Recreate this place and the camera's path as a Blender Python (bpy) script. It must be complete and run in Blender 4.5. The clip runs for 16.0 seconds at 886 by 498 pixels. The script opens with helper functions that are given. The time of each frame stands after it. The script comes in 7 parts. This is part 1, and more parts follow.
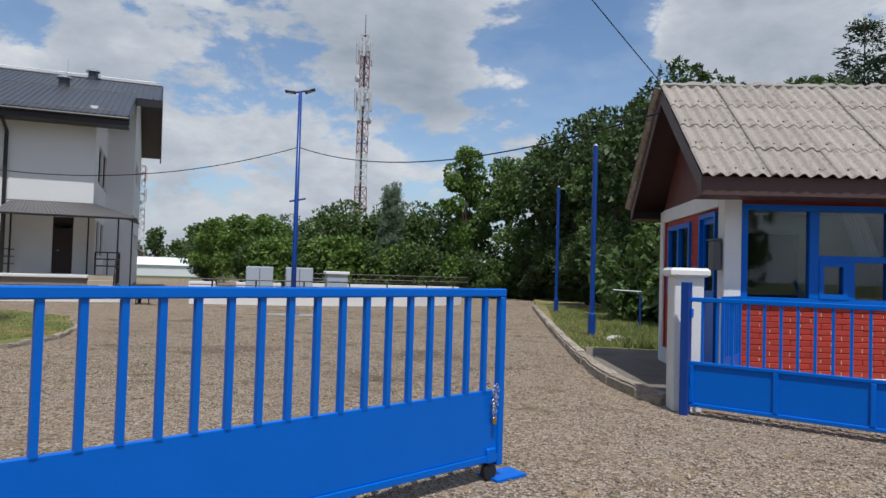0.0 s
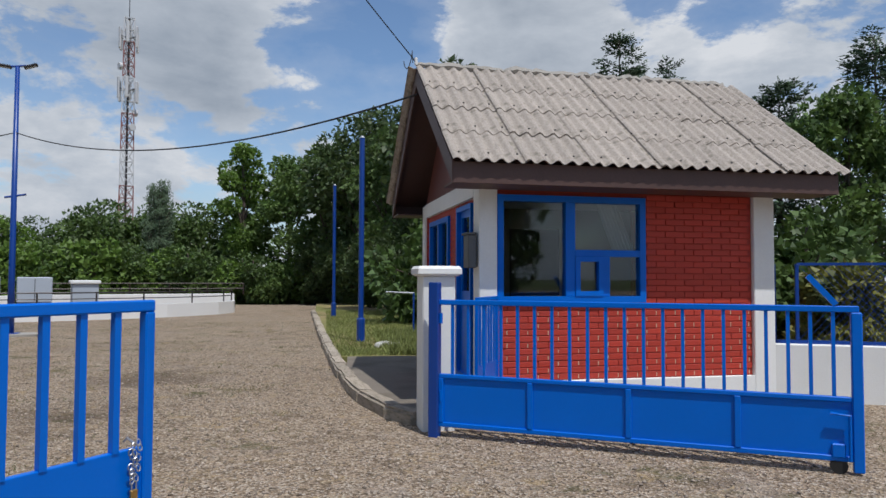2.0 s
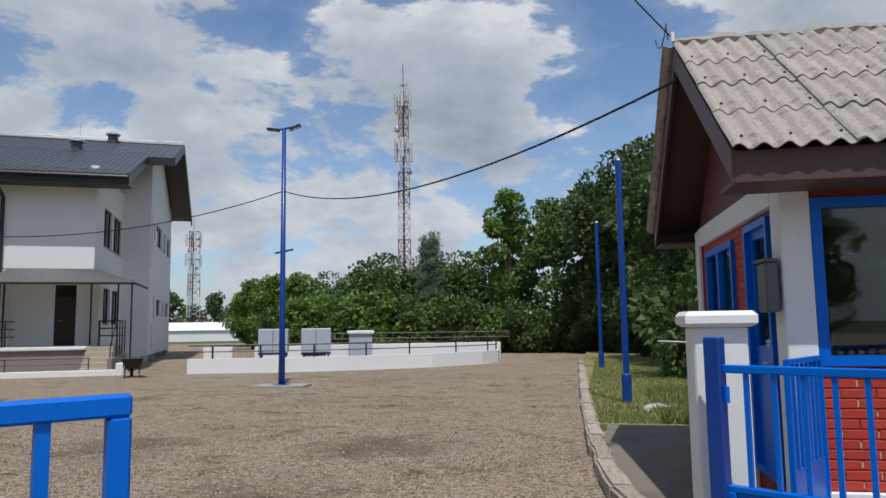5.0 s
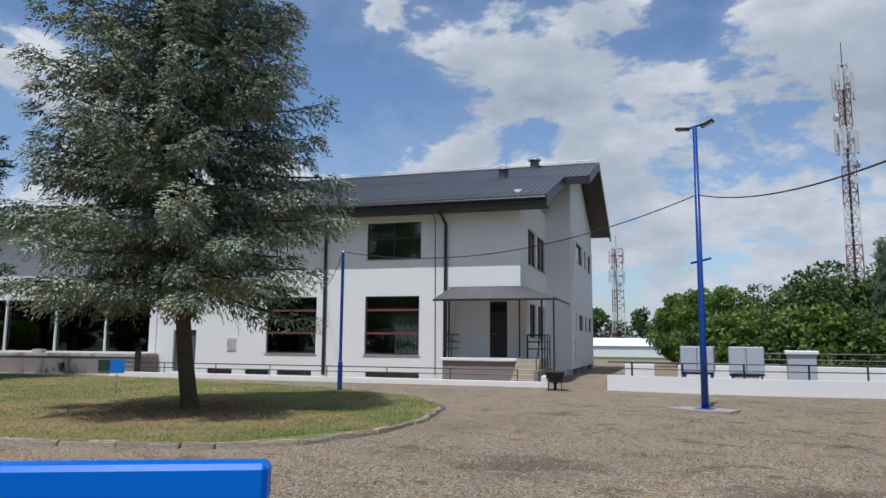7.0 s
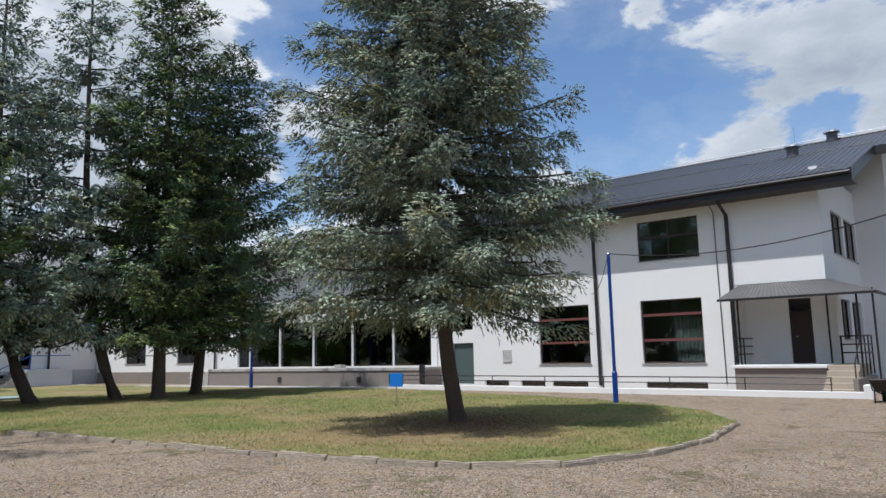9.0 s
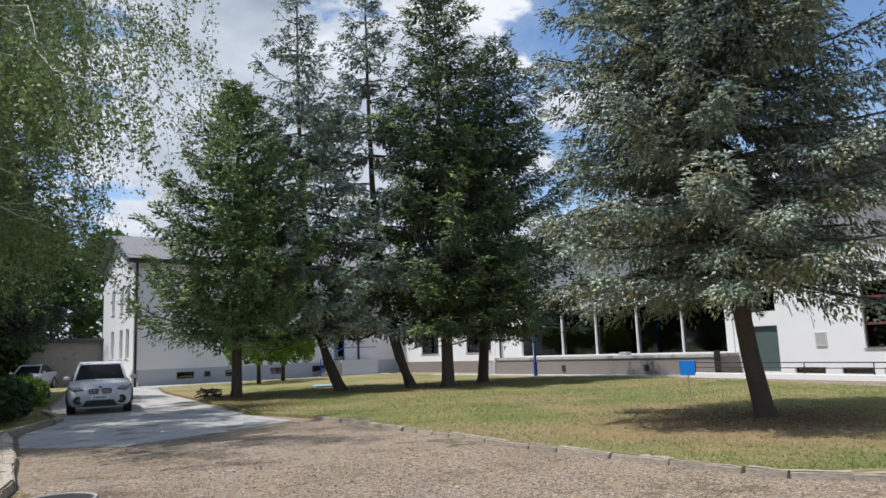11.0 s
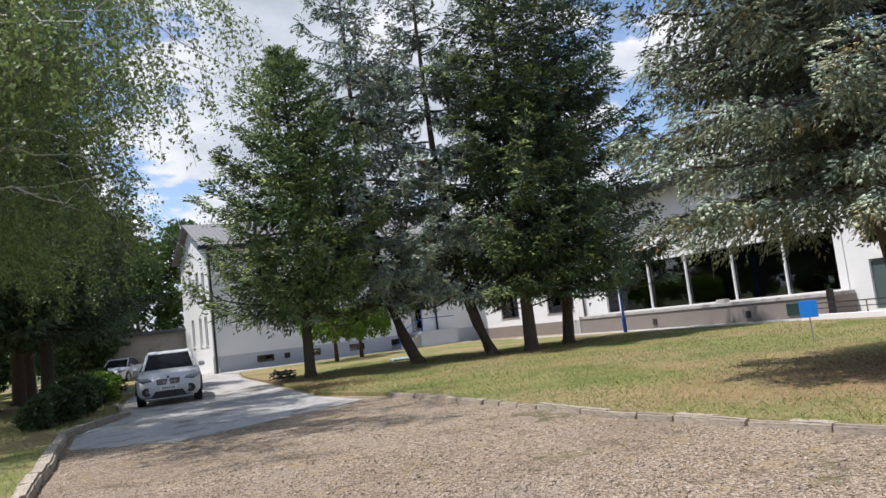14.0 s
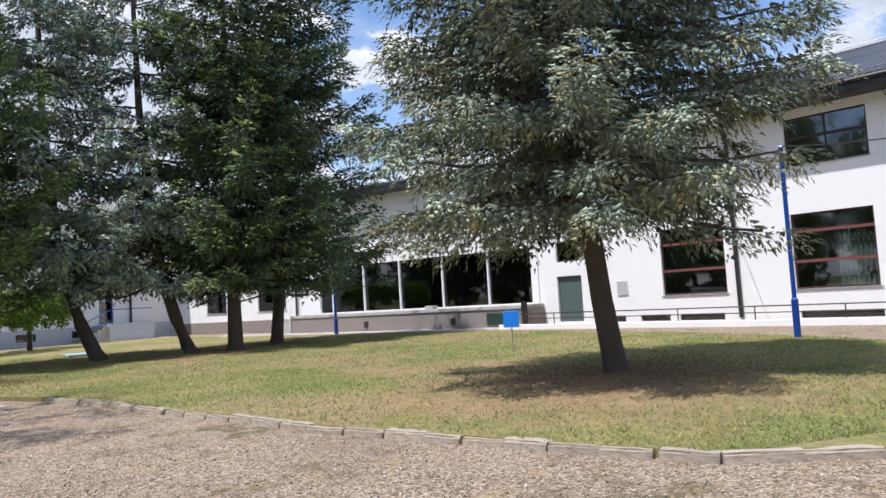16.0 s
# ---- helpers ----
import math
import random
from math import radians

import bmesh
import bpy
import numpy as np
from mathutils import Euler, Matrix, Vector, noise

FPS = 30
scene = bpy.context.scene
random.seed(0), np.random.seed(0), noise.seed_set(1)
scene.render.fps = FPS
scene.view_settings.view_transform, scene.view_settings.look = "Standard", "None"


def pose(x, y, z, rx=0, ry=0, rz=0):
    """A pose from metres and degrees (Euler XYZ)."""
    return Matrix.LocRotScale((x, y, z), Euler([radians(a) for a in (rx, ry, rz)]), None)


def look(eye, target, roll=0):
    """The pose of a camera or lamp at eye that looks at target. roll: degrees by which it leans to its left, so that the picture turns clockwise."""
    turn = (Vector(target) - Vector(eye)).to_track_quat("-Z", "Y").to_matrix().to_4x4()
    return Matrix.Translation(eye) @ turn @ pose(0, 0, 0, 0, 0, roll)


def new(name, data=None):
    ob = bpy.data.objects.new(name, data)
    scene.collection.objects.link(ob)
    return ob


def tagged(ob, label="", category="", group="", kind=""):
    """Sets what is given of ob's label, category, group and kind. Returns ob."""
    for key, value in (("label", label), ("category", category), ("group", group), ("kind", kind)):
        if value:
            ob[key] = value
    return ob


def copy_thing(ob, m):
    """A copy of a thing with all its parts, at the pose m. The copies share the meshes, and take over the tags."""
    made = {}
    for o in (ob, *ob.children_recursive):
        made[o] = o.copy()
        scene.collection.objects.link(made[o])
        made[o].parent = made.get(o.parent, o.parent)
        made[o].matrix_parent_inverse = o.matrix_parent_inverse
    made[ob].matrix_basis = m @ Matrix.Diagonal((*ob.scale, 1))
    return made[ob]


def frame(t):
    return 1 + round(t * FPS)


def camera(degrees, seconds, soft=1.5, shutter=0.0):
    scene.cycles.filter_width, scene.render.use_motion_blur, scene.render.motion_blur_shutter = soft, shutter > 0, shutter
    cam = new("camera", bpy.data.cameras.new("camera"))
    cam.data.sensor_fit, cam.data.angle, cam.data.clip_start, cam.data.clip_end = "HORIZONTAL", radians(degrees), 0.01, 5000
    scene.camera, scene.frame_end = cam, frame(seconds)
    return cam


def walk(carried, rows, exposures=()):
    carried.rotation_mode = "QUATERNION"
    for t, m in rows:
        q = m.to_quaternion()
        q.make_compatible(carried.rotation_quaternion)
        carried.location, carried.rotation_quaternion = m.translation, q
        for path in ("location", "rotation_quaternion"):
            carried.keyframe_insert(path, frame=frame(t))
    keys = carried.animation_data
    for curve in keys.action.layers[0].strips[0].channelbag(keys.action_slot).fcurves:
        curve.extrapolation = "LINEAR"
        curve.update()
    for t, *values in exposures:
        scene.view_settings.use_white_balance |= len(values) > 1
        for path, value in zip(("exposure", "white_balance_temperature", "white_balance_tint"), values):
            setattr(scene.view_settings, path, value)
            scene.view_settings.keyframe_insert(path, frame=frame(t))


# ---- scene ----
cam = camera(63.6, 16.0)
PATH = [
    (0, (1.274, -0.154, 1.534), (1.033, 1.83, 1.598), 1.7),
    (0.5, (1.471, 0.251, 1.519), (1.72, 2.235, 1.568), 0.4),
    (1, (1.675, 0.646, 1.557), (2.073, 2.605, 1.631), 1.9),
    (1.5, (1.786, 0.995, 1.557), (2.153, 2.959, 1.63), 0.7),
    (2, (1.982, 1.323, 1.539), (2.31, 3.294, 1.621), 0.2),
    (2.5, (2.153, 1.671, 1.555), (2.345, 3.66, 1.639), 0.5),
    (3, (2.228, 2.013, 1.573), (2.346, 4.008, 1.66), -0.0),
    (3.5, (2.306, 2.426, 1.549), (2.227, 4.422, 1.652), -1.7),
    (3.7, (2.34, 2.6, 1.558), (2.177, 4.589, 1.687), -1.6),
    (5.8, (2.381, 3.998, 1.612), (1.753, 5.882, 1.849), -0.9),
    (6, (2.362, 4.124, 1.616), (1.635, 5.972, 1.856), -1.0),
    (6.5, (2.225, 4.482, 1.575), (1.075, 6.097, 1.836), -0.9),
    (7, (2.071, 4.713, 1.601), (0.654, 6.101, 1.86), 0.5),
    (7.5, (1.916, 4.97, 1.614), (0.505, 6.365, 1.869), 0.2),
    (8, (1.747, 5.283, 1.615), (0.291, 6.629, 1.878), -0.2),
    (8.5, (1.609, 5.531, 1.577), (-0.071, 6.579, 1.858), -0.5),
    (9, (1.271, 5.747, 1.588), (-0.559, 6.499, 1.878), -1.1),
    (9.5, (1.045, 5.918, 1.581), (-0.907, 6.24, 1.874), -1.9),
    (10, (0.787, 6.031, 1.605), (-1.193, 6.082, 1.881), -1.5),
    (10.2, (0.702, 6.043, 1.6), (-1.28, 6.072, 1.866), -1.9),
    (12.3, (-0.667, 6.217, 1.573), (-2.635, 6.137, 1.923), -1.1),
    (12.5, (-0.847, 6.21, 1.586), (-2.806, 6.139, 1.984), -0.7),
    (13, (-1.199, 6.249, 1.582), (-3.144, 6.197, 2.044), -0.1),
    (13.5, (-1.484, 6.147, 1.54), (-3.458, 6.082, 1.86), -3.7),
    (14, (-1.74, 6.144, 1.465), (-3.718, 5.933, 1.671), -6.5),
    (14.5, (-2.031, 6.204, 1.466), (-4.003, 5.937, 1.666), -1.6),
    (15, (-2.35, 6.184, 1.452), (-4.334, 6.004, 1.628), -2.6),
    (15.5, (-2.676, 6.227, 1.442), (-4.665, 6.381, 1.584), -3.6),
    (16, (-3.064, 6.273, 1.447), (-4.98, 6.83, 1.584), -3.4),
]
walk(cam, [(t, look(eye, target, roll)) for t, eye, target, roll in PATH], [(0, -0.27, 6100, 10), (5, -0.27, 6100, 10), (7, -0.25, 5900, 10), (9.5, 0.05, 6000, 10), (12.5, 0.2, 6150, 11), (14.5, 0.35, 6250, 13), (16, 0.45, 6050, 15)])

# ---- world, sun ----
SUN_AZ, SUN_EL = -69.0, 66.5          # degrees, mathematical azimuth from +x


def build_world():
    w = bpy.data.worlds.new("world")
    scene.world = w
    w.use_nodes = True
    nt = w.node_tree
    N, L = nt.nodes, nt.links
    N.clear()
    out = N.new("ShaderNodeOutputWorld")
    sky = N.new("ShaderNodeTexSky")
    sky.sky_type = "NISHITA"
    sky.sun_disc = False
    sky.sun_elevation = radians(SUN_EL)
    sky.sun_rotation = radians(90 - SUN_AZ)
    sky.air_density, sky.dust_density, sky.ozone_density = 1.0, 0.6, 2.0
    bg_sky = N.new("ShaderNodeBackground")
    bg_sky.inputs[1].default_value = 0.14
    hs = N.new("ShaderNodeHueSaturation")
    hs.inputs["Saturation"].default_value = 1.04
    L.new(sky.outputs["Color"], hs.inputs["Color"])
    L.new(hs.outputs[0], bg_sky.inputs[0])
    tc = N.new("ShaderNodeTexCoord")
    sep = N.new("ShaderNodeSeparateXYZ")
    L.new(tc.outputs["Generated"], sep.inputs[0])

    def math_node(op, a, b=None, clamp=False):
        n = N.new("ShaderNodeMath")
        n.operation, n.use_clamp = op, clamp
        for i, v in enumerate((a, b)):
            if v is None:
                continue
            if isinstance(v, (int, float)):
                n.inputs[i].default_value = v
            else:
                L.new(v, n.inputs[i])
        return n.outputs[0]

    com = N.new("ShaderNodeCombineXYZ")
    tall = math_node("MULTIPLY", sep.outputs[2], 2.1)
    for i, v in enumerate((sep.outputs[0], sep.outputs[1], tall)):
        L.new(v, com.inputs[i])

    def fbm(scale, detail, rough, offset):
        mp = N.new("ShaderNodeMapping")
        mp.inputs["Location"].default_value = offset
        L.new(com.outputs[0], mp.inputs[0])
        n = N.new("ShaderNodeTexNoise")
        n.inputs["Scale"].default_value, n.inputs["Detail"].default_value = scale, detail
        n.inputs["Roughness"].default_value = rough
        n.inputs["Distortion"].default_value = 0.15
        L.new(mp.outputs[0], n.inputs["Vector"])
        return n.outputs[0]

    X, Y, Z = CLOUD_AT

    def density(lift, fine):
        """Thick banks, billows on them, and a ragged edge."""
        a = math_node("MULTIPLY", fbm(1.7, 3, 0.5, (X, Y, Z + 2 * lift)), 0.42)
        b = math_node("MULTIPLY", fbm(5.6, fine, 0.6, (X, Y, Z + lift)), 0.50)
        return math_node("ADD", a, math_node("ADD", b, 0.04))

    def bank(azimuth, height, wide, amount):
        """A cloud bank, or a clear patch where amount is negative, round one direction."""
        a, e = radians(azimuth), radians(height)
        dot = N.new("ShaderNodeVectorMath")
        dot.operation = "DOT_PRODUCT"
        L.new(tc.outputs["Generated"], dot.inputs[0])
        dot.inputs[1].default_value = (math.cos(a) * math.cos(e), math.sin(a) * math.cos(e), math.sin(e))
        r = N.new("ShaderNodeMapRange")
        r.interpolation_type = "SMOOTHSTEP"
        r.inputs[1].default_value, r.inputs[2].default_value, r.inputs[3].default_value, r.inputs[4].default_value = math.cos(radians(wide)), 1.0, 0.0, amount
        L.new(dot.outputs["Value"], r.inputs[0])
        return r.outputs[0]

    cover, above = density(0.0, 12), density(0.09, 9)
    for q in BANKS:
        b = bank(*q)
        cover, above = math_node("ADD", cover, b), math_node("ADD", above, b)
    # clouds stand closer together towards the horizon
    crowd = N.new("ShaderNodeMapRange")
    crowd.inputs[1].default_value, crowd.inputs[2].default_value, crowd.inputs[3].default_value, crowd.inputs[4].default_value = 0.03, 0.30, 0.05, 0.0
    L.new(sep.outputs[2], crowd.inputs[0])
    cover = math_node("ADD", cover, crowd.outputs[0])
    ramp = N.new("ShaderNodeValToRGB")
    ramp.color_ramp.elements[0].position, ramp.color_ramp.elements[1].position = 0.43, 0.535
    ramp.color_ramp.elements.new(0.505).color = (0.14, 0.14, 0.14, 1)
    L.new(cover, ramp.inputs[0])
    # the underside and the depth of a cloud are greyer than its lit top
    body = N.new("ShaderNodeValToRGB")
    e = body.color_ramp.elements
    e[0].position, e[0].color = 0.47, (1.0, 1.0, 1.0, 1)
    e[1].position, e[1].color = 0.72, (0.33, 0.39, 0.47, 1)
    m = body.color_ramp.elements.new(0.545)
    m.color = (0.70, 0.74, 0.79, 1)
    shade = math_node("ADD", math_node("MULTIPLY", above, 0.8), math_node("MULTIPLY", cover, 0.2))
    L.new(shade, body.inputs[0])
    bg_cloud = N.new("ShaderNodeBackground")
    bg_cloud.inputs[1].default_value = CLOUD_LIGHT
    L.new(body.outputs[0], bg_cloud.inputs[0])
    mix = N.new("ShaderNodeMixShader")
    L.new(ramp.outputs[0], mix.inputs[0])
    L.new(bg_sky.outputs[0], mix.inputs[1])
    L.new(bg_cloud.outputs[0], mix.inputs[2])
    haze = N.new("ShaderNodeBackground")
    haze.inputs[0].default_value, haze.inputs[1].default_value = (0.50, 0.62, 0.78, 1), 0.55
    low = N.new("ShaderNodeMapRange")
    low.inputs[1].default_value, low.inputs[2].default_value, low.inputs[3].default_value, low.inputs[4].default_value = 0.0, 0.12, 0.5, 0.0
    L.new(sep.outputs[2], low.inputs[0])
    mix2 = N.new("ShaderNodeMixShader")
    L.new(low.outputs[0], mix2.inputs[0])
    L.new(mix.outputs[0], mix2.inputs[1])
    L.new(haze.outputs[0], mix2.inputs[2])
    L.new(mix2.outputs[0], out.inputs[0])
    sun = new("sun", bpy.data.lights.new("sun", "SUN"))
    sun.data.energy, sun.data.angle, sun.data.color = SUN_POWER, radians(0.55), (1.0, 0.95, 0.88)
    a, b = radians(SUN_AZ), radians(SUN_EL)
    d = Vector((math.cos(a) * math.cos(b), math.sin(a) * math.cos(b), math.sin(b)))
    sun.matrix_world = look(d * 200, (0, 0, 0))


CLOUD_AT, CLOUD_LIGHT, SUN_POWER = (3.1, 1.7, 0.0), 0.84, 4.2
# azimuth, height, half-width in degrees, amount
BANKS = [(104, 13, 17, 0.055), (88, 19, 10, -0.10), (76, 24, 11, 0.08), (127, 15, 16, 0.07), (140, 27, 15, -0.07), (112, 29, 12, -0.07), (158, 15, 10, 0.03), (152, 24, 12, -0.05), (172, 27, 10, -0.07), (194, 26, 22, 0.05)]
build_world()


# ---- materials ----
MATS = {}


def rgb(c):
    return (*c, 1.0)


def material(name, color, rough=0.7, metal=0.0, vary=0.12, scale=6.0, fine=60.0, bump=0.0, second=None, blend=(0.45, 0.65), by_object=0.0, by_island=0.0,
             leaf=0.0, spec=None, bump_scale=None):
    """A surface with variation at two scales: a slow stain noise and a fine grain."""
    if name in MATS:
        return MATS[name]
    m = bpy.data.materials.new(name)
    m.use_nodes = True
    nt = m.node_tree
    N, L = nt.nodes, nt.links
    p = N["Principled BSDF"]
    p.inputs["Roughness"].default_value, p.inputs["Metallic"].default_value = rough, metal
    if spec is not None:
        p.inputs["Specular IOR Level"].default_value = spec
    tc = N.new("ShaderNodeTexCoord")

    def noise_tex(s, detail=4.0, r=0.55):
        n = N.new("ShaderNodeTexNoise")
        n.inputs["Scale"].default_value, n.inputs["Detail"].default_value, n.inputs["Roughness"].default_value = s, detail, r
        L.new(tc.outputs["Object"], n.inputs["Vector"])
        return n.outputs[0]

    slow, grain = noise_tex(scale), noise_tex(fine, 3.0)
    base = N.new("ShaderNodeRGB")
    base.outputs[0].default_value = rgb(color)
    col = base.outputs[0]
    if second:
        r = N.new("ShaderNodeMapRange")
        r.inputs[1].default_value, r.inputs[2].default_value = blend
        L.new(slow, r.inputs[0])
        mx = N.new("ShaderNodeMix")
        mx.data_type = "RGBA"
        L.new(r.outputs[0], mx.inputs["Factor"])
        L.new(col, mx.inputs["A"])
        mx.inputs["B"].default_value = rgb(second)
        col = mx.outputs["Result"]
    # brightness factor: 1 + vary*(slow-0.5) + vary*(grain-0.5) + object/island random
    def mul_add(src, k, add):
        n = N.new("ShaderNodeMath")
        n.operation = "MULTIPLY_ADD"
        L.new(src, n.inputs[0])
        n.inputs[1].default_value = k
        if isinstance(add, float):
            n.inputs[2].default_value = add
        else:
            L.new(add, n.inputs[2])
        return n.outputs[0]
    f = mul_add(slow, vary * 2, 1.0 - vary)
    f = mul_add(grain, vary * 2, f)
    n = N.new("ShaderNodeMath")
    n.operation = "SUBTRACT"
    L.new(f, n.inputs[0])
    n.inputs[1].default_value = vary
    f = n.outputs[0]
    if by_object:
        oi = N.new("ShaderNodeObjectInfo")
        f = mul_add(oi.outputs["Random"], by_object * 2, f)
        n = N.new("ShaderNodeMath")
        n.operation = "SUBTRACT"
        L.new(f, n.inputs[0])
        n.inputs[1].default_value = by_object
        f = n.outputs[0]
    if by_island:
        ge = N.new("ShaderNodeNewGeometry")
        f = mul_add(ge.outputs["Random Per Island"], by_island * 2, f)
        n = N.new("ShaderNodeMath")
        n.operation = "SUBTRACT"
        L.new(f, n.inputs[0])
        n.inputs[1].default_value = by_island
        f = n.outputs[0]
    vm = N.new("ShaderNodeVectorMath")
    vm.operation = "SCALE"
    L.new(col, vm.inputs[0])
    L.new(f, vm.inputs["Scale"])
    L.new(vm.outputs[0], p.inputs["Base Color"])
    if bump:
        b = N.new("ShaderNodeBump")
        b.inputs["Strength"].default_value, b.inputs["Distance"].default_value = min(1.0, bump), 0.02
        L.new(noise_tex(bump_scale, 5.0) if bump_scale else grain, b.inputs["Height"])
        L.new(b.outputs[0], p.inputs["Normal"])
    if leaf:
        tr = N.new("ShaderNodeBsdfTranslucent")
        L.new(vm.outputs[0], tr.inputs[0])
        mx = N.new("ShaderNodeMixShader")
        mx.inputs[0].default_value = leaf
        o = N["Material Output"]
        L.new(p.outputs[0], mx.inputs[1])
        L.new(tr.outputs[0], mx.inputs[2])
        L.new(mx.outputs[0], o.inputs[0])
    MATS[name] = m
    return m


def glass(name, tint=(0.9, 0.95, 0.95), ior=1.5):
    m = bpy.data.materials.new(name)
    m.use_nodes = True
    N, L = m.node_tree.nodes, m.node_tree.links
    N.remove(N["Principled BSDF"])
    t, g, f, x = (N.new("ShaderNode" + k) for k in ("BsdfTransparent", "BsdfGlossy", "Fresnel", "MixShader"))
    t.inputs[0].default_value = rgb(tint)
    g.inputs["Roughness"].default_value = 0.02
    f.inputs[0].default_value = ior
    L.new(f.outputs[0], x.inputs[0])
    L.new(t.outputs[0], x.inputs[1])
    L.new(g.outputs[0], x.inputs[2])
    L.new(x.outputs[0], N["Material Output"].inputs[0])
    return m


BLUE = material("blue_enamel", (0.0, 0.135, 0.62), 0.38, spec=0.3, vary=0.06, scale=2.5, fine=90, bump=0.02)
BLUE_DARK = material("blue_pole_paint", (0.005, 0.048, 0.27), 0.35, vary=0.1, scale=3, fine=70)
WHITE = material("white_render", (0.80, 0.80, 0.79), 0.85, vary=0.035, scale=0.7, fine=35, bump=0.08)
PLINTH = material("grey_plinth_paint", (0.48, 0.50, 0.53), 0.85, vary=0.06, scale=1.2, fine=40, bump=0.08)
WHITE_B = material("white_limewash", (0.80, 0.80, 0.78), 0.8, vary=0.06, scale=2.2, fine=50, bump=0.12)
BRICK = material("red_painted_brick", (0.45, 0.040, 0.022), 0.65, vary=0.16, scale=4, fine=80, bump=0.15, by_object=0.10, by_island=0.08)
MORTAR = material("painted_mortar", (0.34, 0.036, 0.022), 0.75, vary=0.2, scale=8, fine=60, bump=0.1)
BROWN = material("brown_fascia_paint", (0.085, 0.045, 0.038), 0.55, vary=0.2, scale=3, fine=40, bump=0.08)
BROWN_WALL = material("brown_red_boarding", (0.13, 0.035, 0.028), 0.6, vary=0.2, scale=3, fine=40, bump=0.08)
ASBESTOS = material("corrugated_cement", (0.40, 0.35, 0.305), 0.9, vary=0.42, scale=9, fine=55, bump=0.5, second=(0.21, 0.185, 0.155), blend=(0.5, 0.66), by_object=0.07)
ROOF_DARK = material("anthracite_sheet_metal", (0.065, 0.068, 0.077), 0.42, metal=0.0, vary=0.12, scale=0.6, fine=14)
EAVE_DARK = material("dark_eave_metal", (0.022, 0.019, 0.021), 0.45, vary=0.1, scale=2, fine=20)
FRAME_BROWN = material("brown_window_frame", (0.035, 0.018, 0.016), 0.5, vary=0.1, scale=3, fine=40)
FRAME_RED = material("red_brown_crossbar", (0.16, 0.055, 0.05), 0.5, vary=0.1, scale=3, fine=40)
# near black: stands in for the shade of unlit rooms, also colours dark parts
DARK = material("room_shade_and_dark_parts", (0.03, 0.03, 0.03), 0.8, vary=0.2, scale=2, fine=20)
INTERIOR = material("grey_interior_plaster", (0.35, 0.34, 0.32), 0.9, vary=0.1, scale=1.5, fine=20)
STEEL = material("dark_steel_tube", (0.05, 0.045, 0.045), 0.45, metal=0.6, vary=0.1, scale=4, fine=40)
GALV = material("galvanised_steel", (0.45, 0.46, 0.48), 0.4, metal=0.8, vary=0.1, scale=4, fine=40)
RUBBER = material("black_rubber", (0.015, 0.015, 0.015), 0.7, vary=0.1)
CONCRETE = material("weathered_concrete", (0.36, 0.335, 0.30), 0.9, vary=0.16, scale=1.6, fine=45, bump=0.3, second=(0.22, 0.205, 0.18), blend=(0.5, 0.75))
CONCRETE_L = material("pale_concrete_apron", (0.43, 0.415, 0.39), 0.9, vary=0.3, scale=1.3, fine=14, bump=0.4, second=(0.19, 0.175, 0.155), blend=(0.5, 0.66))
KERB = material("kerb_concrete", (0.43, 0.365, 0.29), 0.9, vary=0.2, scale=5, fine=60, bump=0.35, second=(0.19, 0.17, 0.125), blend=(0.45, 0.7), by_object=0.14)
STEP = material("beige_step", (0.42, 0.36, 0.28), 0.85, vary=0.12, scale=3, fine=40)
PORCH_BASE = material("taupe_plaster", (0.25, 0.215, 0.19), 0.9, vary=0.1, scale=1.2, fine=30, bump=0.1)
SLATE = material("grey_shingle_sheet", (0.13, 0.125, 0.125), 0.6, vary=0.15, scale=2, fine=30)
BARK = material("spruce_bark", (0.10, 0.078, 0.062), 0.95, vary=0.3, scale=6, fine=40, bump=0.6, bump_scale=18)
BARK_PALE = material("birch_bark", (0.50, 0.48, 0.44), 0.85, vary=0.25, scale=5, fine=30, bump=0.3, second=(0.08, 0.07, 0.06), blend=(0.58, 0.66))
NEEDLE_BLUE = material("blue_spruce_needles", (0.23, 0.295, 0.225), 0.6, vary=0.3, scale=1.4, fine=45.0, second=(0.36, 0.35, 0.18), blend=(0.54, 0.68), by_island=0.22, leaf=0.2)
NEEDLE_GREY = material("grey_spruce_needles", (0.31, 0.40, 0.36), 0.6, vary=0.3, scale=1.4, fine=40, by_island=0.22, leaf=0.18)
NEEDLE_DARK = material("dark_fir_needles", (0.08, 0.13, 0.065), 0.6, vary=0.3, scale=1.4, fine=40, by_island=0.22, leaf=0.1)
NEEDLE_GREEN = material("green_spruce_needles", (0.15, 0.24, 0.095), 0.6, vary=0.3, scale=1.4, fine=40, by_island=0.22, leaf=0.15)
# tip colours: young growth, plus the sunlit highlights of the outer sprays
FRESH_LIT_BLUE = material("pale_blue_green_shoots", (0.48, 0.57, 0.41), 0.6, vary=0.25, scale=1.4, fine=45.0, second=(0.45, 0.39, 0.19), blend=(0.52, 0.64), by_island=0.2, leaf=0.12)
FRESH_LIT_GREEN = material("yellow_green_shoots", (0.30, 0.38, 0.11), 0.6, vary=0.3, scale=1.2, fine=45.0, second=(0.09, 0.15, 0.05), blend=(0.46, 0.6), by_island=0.25, leaf=0.06)
FRESH_LIT_DARK = material("dark_green_shoots", (0.12, 0.20, 0.10), 0.6, vary=0.3, scale=1.2, fine=45.0, by_island=0.25, leaf=0.05)
